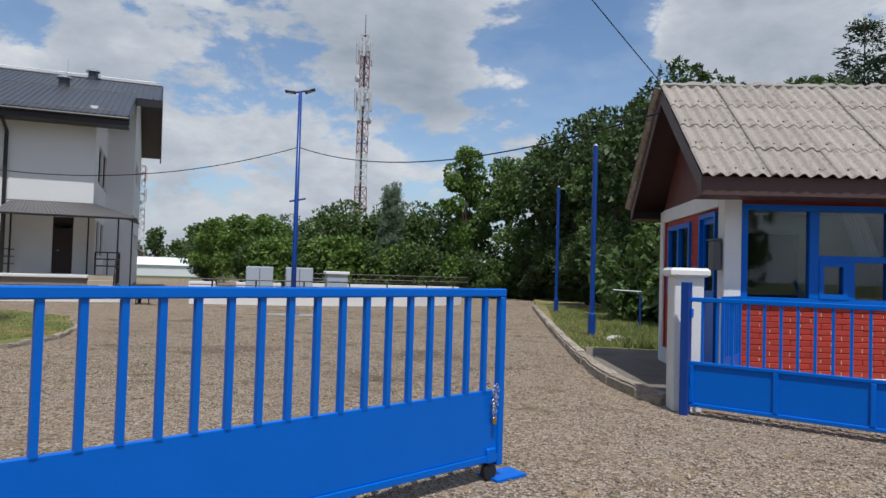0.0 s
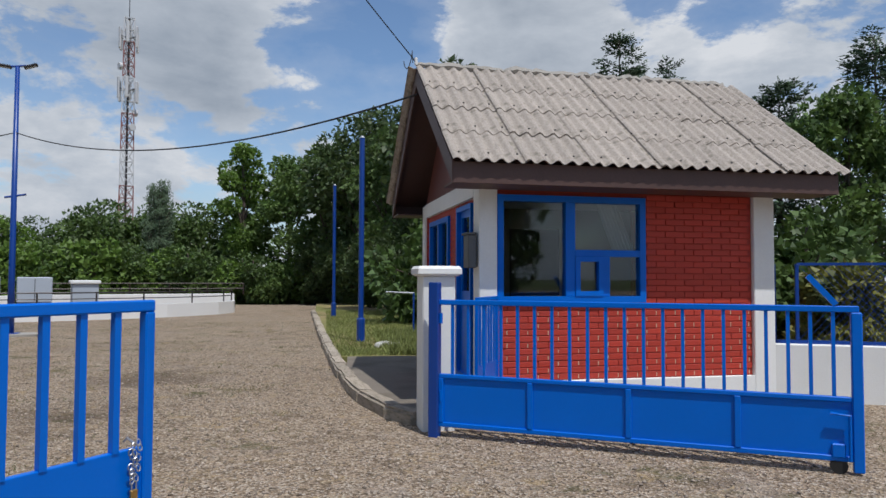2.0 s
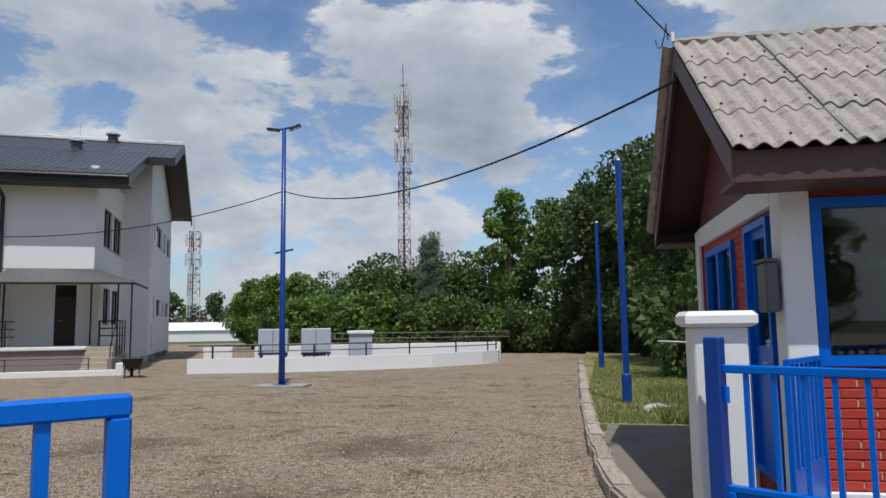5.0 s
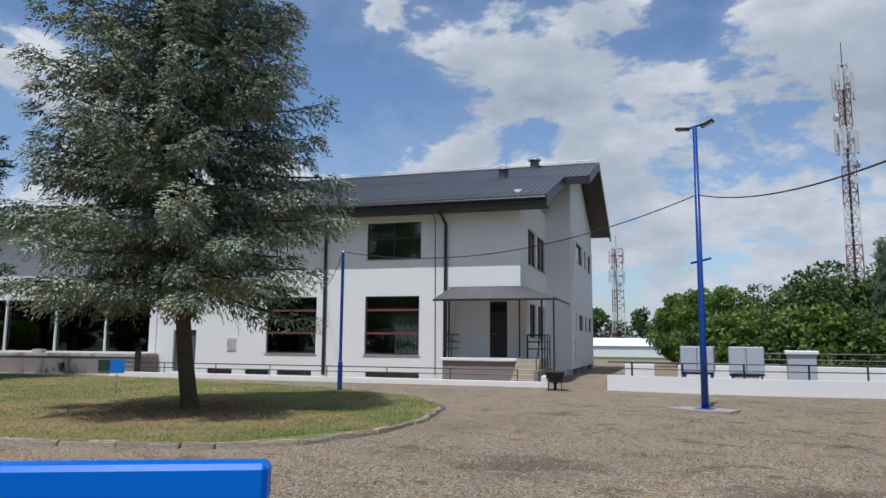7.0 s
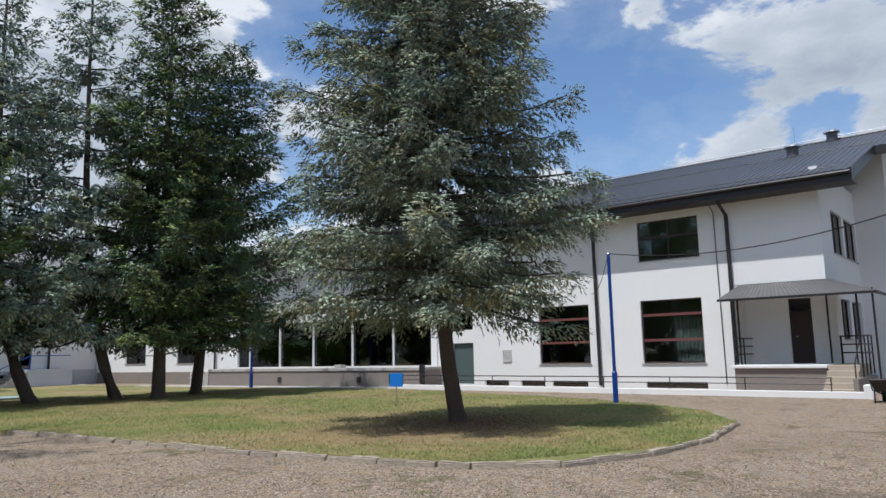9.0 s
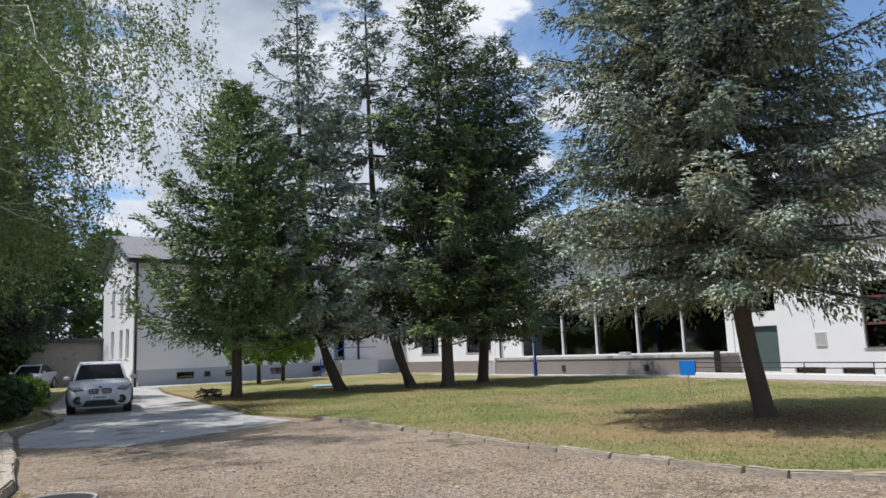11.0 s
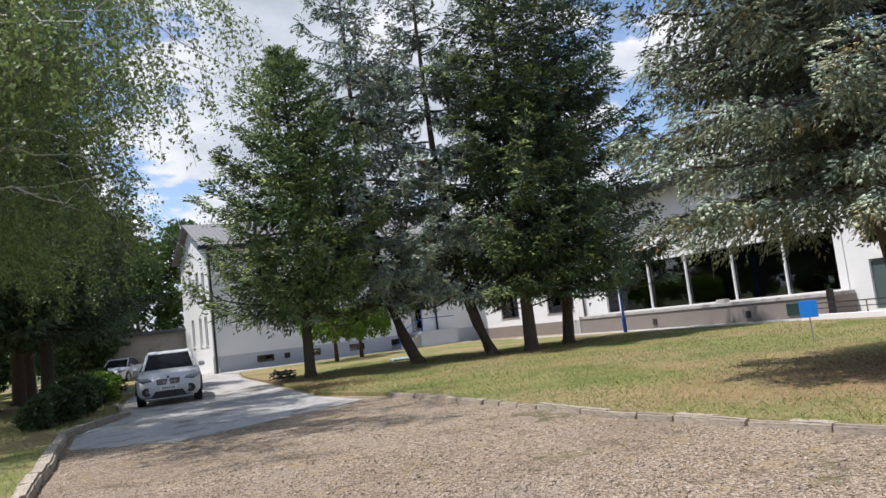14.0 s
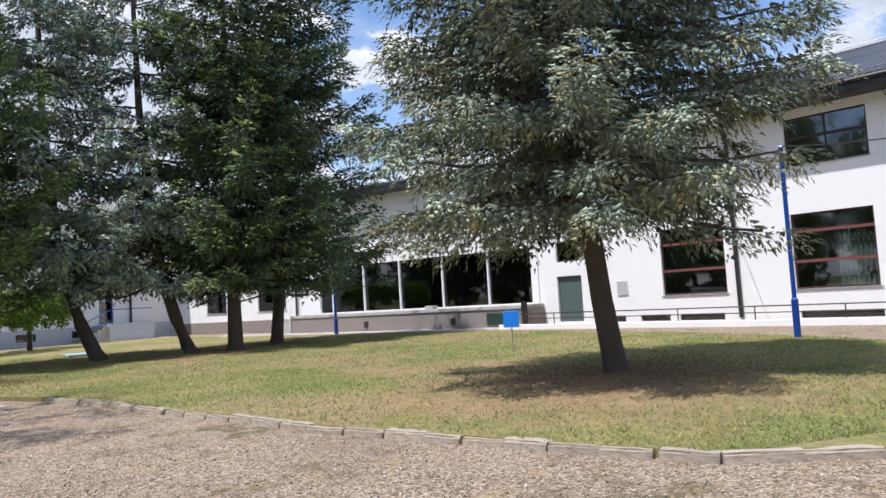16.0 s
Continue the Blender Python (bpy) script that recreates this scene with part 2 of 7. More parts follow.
LEAF = material("broad_leaves", (0.11, 0.175, 0.042), 0.55, vary=0.3, scale=0.35, fine=2.0, second=(0.065, 0.115, 0.03), blend=(0.42, 0.6), by_object=0.2, by_island=0.35, leaf=0.3)
LEAF_LIGHT = material("light_poplar_leaves", (0.14, 0.23, 0.04), 0.55, vary=0.25, scale=0.5, fine=2.5, by_island=0.35, leaf=0.35)
# darker than LEAF: the shade of the tree row is in this colour
LEAF_SHADED = material("shade_toned_leaves", (0.065, 0.105, 0.03), 0.55, vary=0.3, scale=0.4, fine=2.0, second=(0.10, 0.065, 0.03), blend=(0.66, 0.72), by_object=0.1, by_island=0.35, leaf=0.25)
LEAF_BIRCH = material("birch_leaves", (0.17, 0.24, 0.075), 0.5, vary=0.25, scale=0.5, fine=3.0, by_island=0.4, leaf=0.3)
LEAF_WEEP = material("weeping_mulberry_leaves", (0.14, 0.24, 0.03), 0.5, vary=0.2, scale=1, fine=5.0, by_island=0.3, leaf=0.3)
LEAF_HEDGE = material("hedge_leaves", (0.05, 0.085, 0.025), 0.5, vary=0.25, scale=1, fine=5.0, by_island=0.35, leaf=0.25)
THUJA = material("thuja_leaves", (0.22, 0.22, 0.045), 0.6, vary=0.3, scale=1, fine=5.0, second=(0.06, 0.09, 0.03), blend=(0.45, 0.6), by_island=0.35, leaf=0.25)
GRASS_BLADE = material("grass_blades", (0.19, 0.245, 0.06), 0.7, vary=0.4, scale=0.5, fine=3.0, second=(0.36, 0.29, 0.12), blend=(0.46, 0.6), by_island=0.5, leaf=0.2)
PEBBLE = material("loose_pebbles", (0.36, 0.295, 0.235), 0.9, vary=0.2, scale=3, fine=40, by_island=0.45)


def ground_material(name, gravel):
    """Compacted gravel or dry lawn, in metres."""
    m = bpy.data.materials.new(name)
    m.use_nodes = True
    nt = m.node_tree
    N, L = nt.nodes, nt.links
    p = N["Principled BSDF"]
    p.inputs["Roughness"].default_value = 0.95
    p.inputs["Specular IOR Level"].default_value = 0.25
    tc = N.new("ShaderNodeTexCoord")

    def noise_tex(s, d=4.0, r=0.55, dist=0.0):
        n = N.new("ShaderNodeTexNoise")
        n.inputs["Scale"].default_value, n.inputs["Detail"].default_value, n.inputs["Roughness"].default_value, n.inputs["Distortion"].default_value = s, d, r, dist
        L.new(tc.outputs["Object"], n.inputs["Vector"])
        return n.outputs[0]

    def span(src, a, b):
        r = N.new("ShaderNodeMapRange")
        r.inputs[1].default_value, r.inputs[2].default_value = a, b
        L.new(src, r.inputs[0])
        return r.outputs[0]

    def mix(fac, a, b):
        x = N.new("ShaderNodeMix")
        x.data_type = "RGBA"
        L.new(fac, x.inputs["Factor"])
        for key, v in (("A", a), ("B", b)):
            if isinstance(v, tuple):
                x.inputs[key].default_value = rgb(v)
            else:
                L.new(v, x.inputs[key])
        return x.outputs["Result"]

    def scale_by(src, k):
        n = N.new("ShaderNodeMath")
        n.operation = "MULTIPLY"
        L.new(src, n.inputs[0])
        n.inputs[1].default_value = k
        return n.outputs[0]

    if gravel:
        vo = N.new("ShaderNodeTexVoronoi")
        vo.inputs["Scale"].default_value = 50
        L.new(tc.outputs["Object"], vo.inputs["Vector"])
        sp = N.new("ShaderNodeSeparateColor")
        L.new(vo.outputs["Color"], sp.inputs[0])
        stones = mix(sp.outputs[0], (0.105, 0.074, 0.047), (0.47, 0.36, 0.25))
        stones = mix(span(sp.outputs[1], 0.76, 0.82), stones, (0.56, 0.475, 0.38))
        dirt = mix(scale_by(span(noise_tex(0.22, 6, 0.6, 0.6), 0.52, 0.66), 0.5), stones, (0.24, 0.18, 0.125))
        pale = mix(span(noise_tex(1.1, 5), 0.56, 0.75), dirt, (0.32, 0.265, 0.215))
        weeds = mix(scale_by(span(noise_tex(0.7, 10, 0.72, 0.3), 0.575, 0.64), 0.85), pale, (0.105, 0.10, 0.04))
        weeds = mix(scale_by(span(noise_tex(1.5, 9, 0.68, 0.4), 0.55, 0.64), 0.5), weeds, (0.12, 0.085, 0.055))
        weeds = mix(scale_by(span(noise_tex(2.9, 8, 0.7, 0.8), 0.56, 0.66), 0.75), weeds, (0.40, 0.29, 0.15))
        weeds = mix(scale_by(span(noise_tex(7, 6, 0.75), 0.52, 0.66), 0.65), weeds, (0.46, 0.355, 0.27))
        weeds = mix(scale_by(span(noise_tex(11, 6, 0.75), 0.53, 0.62), 0.5), weeds, (0.10, 0.075, 0.055))
        # damp dirt where cars have stood; by the manhole only a dark patch
        for (x, y), r in DARK_PATCHES:
            far = N.new("ShaderNodeVectorMath")
            far.operation = "DISTANCE"
            far.inputs[1].default_value = (x, y, 0)
            L.new(tc.outputs["Object"], far.inputs[0])
            rag = N.new("ShaderNodeMath")
            rag.operation = "MULTIPLY_ADD"
            L.new(noise_tex(1.3, 7, 0.65, 0.6), rag.inputs[0])
            rag.inputs[1].default_value = 3.0
            L.new(far.outputs["Value"], rag.inputs[2])
            weeds = mix(scale_by(span(rag.outputs[0], r + 1.9, r + 1.1), 0.62), weeds, (0.10, 0.072, 0.05))
        # meadow away from the yard
        geo = N.new("ShaderNodeVectorMath")
        geo.operation = "LENGTH"
        L.new(tc.outputs["Object"], geo.inputs[0])
        col = mix(span(geo.outputs["Value"], 75, 85), weeds, (0.09, 0.11, 0.04))
        height, k = vo.outputs["Distance"], 0.9
    else:
        g = mix(span(noise_tex(0.3, 5, 0.6, 0.3), 0.42, 0.60), (0.15, 0.185, 0.05), (0.30, 0.265, 0.11))
        g = mix(span(noise_tex(0.16, 6, 0.65, 0.5), 0.48, 0.60), g, (0.35, 0.245, 0.145))
        # worn earth round the big spruce
        far = N.new("ShaderNodeVectorMath")
        far.operation = "DISTANCE"
        far.inputs[1].default_value = WORN
        L.new(tc.outputs["Object"], far.inputs[0])
        ragged = N.new("ShaderNodeMath")
        ragged.operation = "MULTIPLY_ADD"
        L.new(noise_tex(0.9, 6, 0.65, 0.4), ragged.inputs[0])
        ragged.inputs[1].default_value = 7.0
        L.new(far.outputs["Value"], ragged.inputs[2])
        worn = N.new("ShaderNodeMapRange")
        worn.inputs[1].default_value, worn.inputs[2].default_value, worn.inputs[3].default_value, worn.inputs[4].default_value = 5.0, 7.2, 0.95, 0.0
        L.new(ragged.outputs[0], worn.inputs[0])
        g = mix(worn.outputs[0], g, (0.31, 0.195, 0.115))
        g = mix(scale_by(span(noise_tex(2.2, 7, 0.7, 0.5), 0.48, 0.62), 0.6), g, (0.36, 0.275, 0.15))
        g = mix(scale_by(span(noise_tex(5.0, 7, 0.72), 0.52, 0.64), 0.6), g, (0.14, 0.15, 0.045))
        g = mix(scale_by(span(noise_tex(14, 4, 0.7), 0.45, 0.7), 0.8), g, (0.13, 0.125, 0.04))
        col, height, k = g, noise_tex(40, 4), 0.8
    L.new(col, p.inputs["Base Color"])
    b = N.new("ShaderNodeBump")
    b.inputs["Strength"].default_value, b.inputs["Distance"].default_value = k, 0.03
    L.new(height, b.inputs["Height"])
    L.new(b.outputs[0], p.inputs["Normal"])
    return m


WORN = (-12.2, 11.2, 0.0)
# centre and radius; the last is the dark patch by the manhole
DARK_PATCHES = [((-0.57, 12.83), 0.75), ((-0.85, 10.0), 0.6), ((-4.0, 12.3), 0.7), ((-8.2, 2.0), 0.5)]
GRAVEL, LAWN = ground_material("gravel_yard", True), ground_material("dry_lawn", False)
PANE = glass("window_pane", (0.88, 0.93, 0.93), 1.7)
PANE_DARK = glass("dark_window_pane", (0.5, 0.56, 0.58), 2.1)


# ---- mesh helpers ----
class Geo:
    """Collects vertices and faces of one mesh."""

    def __init__(self):
        self.v, self.f = [], []

    def add(self, verts, faces):
        k = len(self.v)
        self.v += [tuple(p) for p in verts]
        self.f += [tuple(i + k for i in q) for q in faces]
        return self

    def box(self, x0, y0, z0, x1, y1, z1, bevel=0.0):
        if not bevel:
            vs = [(x, y, z) for z in (z0, z1) for y in (y0, y1) for x in (x0, x1)]
            return self.add(vs, [(0, 2, 3, 1), (4, 5, 7, 6), (0, 1, 5, 4), (2, 6, 7, 3), (0, 4, 6, 2), (1, 3, 7, 5)])
        b = min(bevel, (x1 - x0) / 2.01, (y1 - y0) / 2.01, (z1 - z0) / 2.01)
        bm = bmesh.new()
        bmesh.ops.create_cube(bm, size=1, matrix=Matrix.LocRotScale(((x0 + x1) / 2, (y0 + y1) / 2, (z0 + z1) / 2), None, (x1 - x0, y1 - y0, z1 - z0)))
        bmesh.ops.bevel(bm, geom=bm.edges[:], offset=b, segments=1, affect="EDGES")
        bm.verts.index_update()
        self.add([p.co for p in bm.verts], [[p.index for p in q.verts] for q in bm.faces])
        bm.free()
        return self

    def tube(self, points, radius, sides=8, caps=True, flat=1.0):
        """A round bar along points; radius is one number or one for each point."""
        pts = [Vector(p) for p in points]
        rs = radius if isinstance(radius, (list, tuple)) else [radius] * len(pts)
        rings = []
        for i, p in enumerate(pts):
            t = (pts[min(i + 1, len(pts) - 1)] - pts[max(i - 1, 0)]).normalized()
            side = t.cross(Vector((0, 0, 1))) if abs(t.z) < 0.95 else t.cross(Vector((1, 0, 0)))
            side.normalize()
            up = side.cross(t)
            rings.append([p + (side * math.cos(a) + up * math.sin(a) * flat) * rs[i] for a in (2 * math.pi * j / sides for j in range(sides))])
        k = len(self.v)
        for r in rings:
            self.v += [tuple(q) for q in r]
        for i in range(len(rings) - 1):
            for j in range(sides):
                a, b = k + i * sides + j, k + i * sides + (j + 1) % sides
                self.f.append((a, b, b + sides, a + sides))
        if caps:
            self.f.append(tuple(k + j for j in reversed(range(sides))))
            self.f.append(tuple(k + (len(rings) - 1) * sides + j for j in range(sides)))
        return self

    def bar(self, p, q, w, h):
        """A square tube between two points."""
        p, q = Vector(p), Vector(q)
        t = (q - p).normalized()
        side = (t.cross(Vector((0, 0, 1))) if abs(t.z) < 0.95 else Vector((1, 0, 0))).normalized()
        up = side.cross(t)
        vs = [c + side * sx * w / 2 + up * sy * h / 2 for c in (p, q) for sx, sy in ((-1, -1), (1, -1), (1, 1), (-1, 1))]
        return self.add(vs, [(3, 2, 1, 0), (4, 5, 6, 7), (0, 1, 5, 4), (1, 2, 6, 5), (2, 3, 7, 6), (3, 0, 4, 7)])

    def prism(self, outline, z0, z1):
        n = len(outline)
        vs = [(x, y, z0) for x, y in outline] + [(x, y, z1) for x, y in outline]
        return self.add(vs, [tuple(reversed(range(n))), tuple(range(n, 2 * n))] + [(i, (i + 1) % n, n + (i + 1) % n, n + i) for i in range(n)])

    def loft(self, rings, caps=True):
        k, n = len(self.v), len(rings[0])
        for r in rings:
            self.v += [tuple(p) for p in r]
        for i in range(len(rings) - 1):
            for j in range(n):
                a, b = k + i * n + j, k + i * n + (j + 1) % n
                self.f.append((a, b, b + n, a + n))
        if caps:
            self.f.append(tuple(k + j for j in reversed(range(n))))
            self.f.append(tuple(k + (len(rings) - 1) * n + j for j in range(n)))
        return self

    def mesh(self, name):
        me = bpy.data.meshes.new(name)
        me.from_pydata(self.v, [], self.f)
        me.validate()
        return me


def part(name, geo, mat, parent, label="", smooth=False, at=None):
    me = geo if isinstance(geo, bpy.types.Mesh) else geo.mesh(name)
    if mat and not me.materials:
        me.materials.append(mat)
    if smooth:
        me.shade_smooth()
    ob = new(name, me)
    ob.parent = parent
    if at is not None:
        ob.matrix_basis = at
    return tagged(ob, label) if label else ob


def thing(name, m, label, category, group="", kind=""):
    ob = new(name)
    ob.empty_display_size = 0.2
    ob.matrix_basis = m
    return tagged(ob, label, category, group, kind)


def setting(name, geo, mat, label, category, smooth=False):
    ob = part(name, geo, mat, None, smooth=smooth)
    return tagged(ob, label, category, kind="structure")


def wall_mesh(geo, u0, u1, z0, z1, v0, v1, holes=(), axis="u"):
    """A wall from u0 to u1, between v0 (front) and v1, with openings (u0, u1, z0, z1) right through it."""
    us = sorted({u0, u1, *(h[0] for h in holes), *(h[1] for h in holes)})
    zs = sorted({z0, z1, *(h[2] for h in holes), *(h[3] for h in holes)})
    solid = lambda i, j: 0 <= i < len(us) - 1 and 0 <= j < len(zs) - 1 and not any(  # noqa: E731
        h[0] < (us[i] + us[i + 1]) / 2 < h[1] and h[2] < (zs[j] + zs[j + 1]) / 2 < h[3] for h in holes)
    P = (lambda u, v, z: (u, v, z)) if axis == "u" else (lambda u, v, z: (v, u, z))
    for i in range(len(us) - 1):
        for j in range(len(zs) - 1):
            if not solid(i, j):
                continue
            a, b, c, d = us[i], us[i + 1], zs[j], zs[j + 1]
            geo.add([P(a, v0, c), P(b, v0, c), P(b, v0, d), P(a, v0, d)], [(0, 1, 2, 3)])
            geo.add([P(a, v1, c), P(b, v1, c), P(b, v1, d), P(a, v1, d)], [(3, 2, 1, 0)])
            for (di, dj), (p, q) in (((-1, 0), ((a, c), (a, d))), ((1, 0), ((b, d), (b, c))), ((0, -1), ((b, c), (a, c))), ((0, 1), ((a, d), (b, d)))):
                if not solid(i + di, j + dj):
                    geo.add([P(p[0], v0, p[1]), P(q[0], v0, q[1]), P(q[0], v1, q[1]), P(p[0], v1, p[1])], [(0, 1, 2, 3)])
    return geo


def ring_frame(geo, u0, u1, z0, z1, v0, v1, w, axis="u"):
    P = (lambda a, b, c, d, e, f: geo.box(a, c, e, b, d, f)) if axis == "u" else (lambda a, b, c, d, e, f: geo.box(c, a, e, d, b, f))
    P(u0, u1, v0, v1, z0, z0 + w)
    P(u0, u1, v0, v1, z1 - w, z1)
    P(u0, u0 + w, v0, v1, z0 + w, z1 - w)
    P(u1 - w, u1, v0, v1, z0 + w, z1 - w)
    return geo


def raw_mesh(name, verts, tris, mat):
    me = bpy.data.meshes.new(name)
    me.vertices.add(len(verts))
    me.vertices.foreach_set("co", np.asarray(verts, np.float32).ravel())
    n = tris.shape[1]
    me.loops.add(tris.size)
    me.loops.foreach_set("vertex_index", tris.astype(np.int32).ravel())
    me.polygons.add(len(tris))
    me.polygons.foreach_set("loop_start", np.arange(0, tris.size, n, dtype=np.int32))
    me.polygons.foreach_set("loop_total", np.full(len(tris), n, np.int32))
    me.update(calc_edges=True)
    me.materials.append(mat)
    return me


def unit(a):
    return a / np.maximum(np.linalg.norm(a, axis=-1, keepdims=True), 1e-9)


def leaf_mesh(name, pos, way, size, width, mat, rng, fold=0.25, plain=False):
    """One small leaf for each position: folded, of two triangles along way, or plain, of one."""
    n = len(pos)
    side = unit(np.cross(way, rng.normal(size=(n, 3))))
    up = np.cross(side, way)
    s, w = size[:, None], (size * width)[:, None]
    if plain:
        v = np.stack([pos + side * w * 0.5, pos - side * w * 0.5, pos + way * s], 1)
        return raw_mesh(name, v.reshape(-1, 3), np.arange(n * 3).reshape(-1, 3), mat)
    v = np.stack([pos, pos + way * s * 0.5 + side * w * 0.5 + up * s * fold * 0.3, pos + way * s, pos + way * s * 0.5 - side * w * 0.5 + up * s * fold * 0.3], 1)
    idx = np.arange(n)[:, None] * 4
    t = np.concatenate([idx + [0, 1, 2], idx + [0, 2, 3]], 0)
    return raw_mesh(name, v.reshape(-1, 3), t, mat)


# ---- plants ----
def shoot_mesh(name, pos, way, flat, size, mat, rng, thick):
    """Needle-covered shoots lying in their spray, each a flat ridged blade narrowing to its tip."""
    n = len(pos)
    side = unit(np.cross(way, flat))
    up = np.cross(side, way)
    s = size[:, None]
    r = s * thick * rng.uniform(0.75, 1.3, (n, 1))
    back = lambda: way * s * rng.uniform(0.0, 0.35, (n, 1))  # noqa: E731
    v = np.stack([pos + back() + side * r, pos + back() - side * r, pos + back() + up * r * 0.55, pos + way * s - up * r * 0.4], 1)
    t = (np.arange(n)[:, None, None] * 4 + np.array([(3, 0, 2), (3, 2, 1), (3, 1, 0)])[None]).reshape(-1, 3)
    return raw_mesh(name, v.reshape(-1, 3), t, mat)


def spruce(name, x, y, h, base, radius, mat, label, seed, lean=(0, 0), whorl=0.5, per=8, open_top=0.0, tuft=0.16, trunk=0.30, droop=0.25, power=0.85, fingers=13, group="", rz=0, z=0.08, bend=0.0, fan=3.4, sag=0.35, hang=0.3, skirt=1.4, thick=0.15, gap=0.42, lift=0.14, fresh_lit=None, uneven=(0.62, 1.12), fullness=0.82):
    """A conifer: tapered trunk, whorls of limbs, and on the limbs flat sprays of needle-covered shoots with paler tips."""
    rng = np.random.default_rng(seed)
    root = thing(name, pose(x, y, z, 0, 0, rz), label, "tree", group)
    way_off = lambda zz: (1 - math.exp(-max(0.0, zz) / bend)) if bend else zz / h  # noqa: E731
    axis = lambda zz: np.array([lean[0] * way_off(zz), lean[1] * way_off(zz), zz])  # noqa: E731
    g = Geo()
    zs = [-0.15, 0.0, 0.25, 1.2, 2.4, 4.0, h * 0.45, h * 0.7, h * 0.98]
    g.tube([axis(q) for q in zs], [trunk * 1.5, trunk * 1.35, trunk * 1.05, trunk * 0.94, trunk * 0.86, trunk * 0.75, trunk * 0.55, trunk * 0.3, 0.02], 10)
    part("trunk", g, BARK, root, smooth=True)
    limbs = Geo()
    C, D, W, S, O = [], [], [], [], []
    spray = tuft * fan
    high = np.array([0, 0, 1.0])
    zz = base
    while zz < h - 0.15:
        f = max(0.0, (zz - base) / (h - base))
        prof = (1 - f) ** power * min(1.0, fullness + 1.6 * f)
        k = max(4, int(round(per * (0.6 + 0.4 * (1 - f)))))
        turn = rng.uniform(0, 6.28)
        for i in range(k):
            if open_top and f > 0.25 and rng.random() < open_top:
                continue
            az = turn + 6.283 * i / k + rng.uniform(-0.35, 0.35)
            length = max(0.3, radius * prof * rng.uniform(*uneven))
            out = np.array([math.cos(az), math.sin(az), 0.0])
            rise = rng.uniform(-0.08, 0.18) + 0.5 * f
            n = max(3, int(length / (spray * gap)))
            s = np.linspace(0.0, 1.0, n + 1)
            pts = axis(zz) + rng.uniform(-0.5, 0.5) * whorl * high + out * (s * length)[:, None] + high * ((rise * s - droop * (1.2 - 0.7 * f) * s ** 1.4 + lift * s ** 4) * length)[:, None]
            limbs.tube(pts[:: max(1, n // 4)], [0.045 * (1 - 0.8 * q) * (0.4 + 0.6 * (1 - f)) + 0.006 for q in s[:: max(1, n // 4)]], 5, caps=False)
            tang = unit(np.gradient(pts, axis=0))
            lat = unit(np.cross(tang, high))
            for q in range(1, n + 1):
                if s[q] < 0.14:
                    continue
                grow = min(1.0, 0.5 + 0.35 * length) * (0.7 + 0.5 * math.sin(math.pi * min(1.0, s[q] * 0.85)))
                for sg in (-1, 1, -0.4, 0.4, 0) if q == n else (-1, 1, rng.uniform(-0.5, 0.5)):
                    d = unit(tang[q] * rng.uniform(0.6, 1.0) + lat[q] * sg * rng.uniform(0.6, 1.0) - high * sag * rng.uniform(0.2, 1.5))
                    C.append(pts[q] + rng.normal(size=3) * 0.04)
                    D.append(d)
                    W.append(unit(np.cross(d, high + rng.normal(size=3) * 0.35)))
                    S.append(spray * grow * rng.uniform(0.75, 1.2))
                    O.append(s[q] * 0.6 + 0.4 * min(1.0, length / (radius * prof + 0.01)))
                for _ in range(int(hang * (1.15 - 0.7 * f) + rng.random())):
                    d = unit(tang[q] * 0.5 + lat[q] * rng.uniform(-0.8, 0.8) - high * rng.uniform(0.35, 1.1))
                    C.append(pts[q] - high * 0.05 + lat[q] * rng.uniform(-0.3, 0.3))
                    D.append(d)
                    W.append(unit(np.cross(d, out + rng.normal(size=3) * 0.3)))
                    S.append(spray * grow * rng.uniform(0.7, 1.1))
                    O.append(0.2)
        zz += whorl * rng.uniform(0.7, 1.25) * (0.65 + 0.45 * (1 - f))
    for i in range(5):
        C.append(axis(h - 0.16 * i - 0.1))
        D.append(unit(np.array([rng.normal() * 0.4, rng.normal() * 0.4, 1.0])))
        W.append(unit(np.cross(D[-1], rng.normal(size=3))))
        S.append(spray * 0.5)
        O.append(1.0)
    C, D, W, S, O = (np.array(q) for q in (C, D, W, S, O))
    turn = np.arctan2(C[:, 1], C[:, 0])
    keep = C[:, 2] + D[:, 2] * S > min(skirt, base) + 0.22 * np.sin(turn * 3 + seed) + 0.14 * np.sin(turn * 8)
    keep &= (C[:, 2] < 12.2) | (rng.random(len(C)) < 0.6)
    C, D, W, S, O = C[keep], D[keep], W[keep], S[keep], O[keep]
    m, F = len(C), fingers
    u = (np.arange(F) + 0.5)[None] / F + rng.uniform(-0.05, 0.05, (m, F))
    sg = np.where(np.arange(F) % 2 == 0, 1.0, -1.0)[None] * np.ones((m, 1))
    sg[:, -1] = 0.0
    reach = (1.05 - 0.75 * u) * 0.36 * rng.uniform(0.5, 1.1, (m, F)) * np.abs(sg)
    flat = np.cross(W, D)
    arch = -0.22 * u ** 2 + 0.05
    pos = C[:, None] + S[:, None, None] * (D[:, None] * (u * 0.85)[..., None] + W[:, None] * (sg * reach * rng.uniform(0.2, 0.9, (m, F)))[..., None] - high * np.abs(arch)[..., None]) + rng.normal(size=(m, F, 3)) * tuft * 0.10
    plane = unit(np.where(flat[:, 2:] < 0, -flat, flat)[:, None] + rng.normal(size=(m, F, 3)) * 0.22)
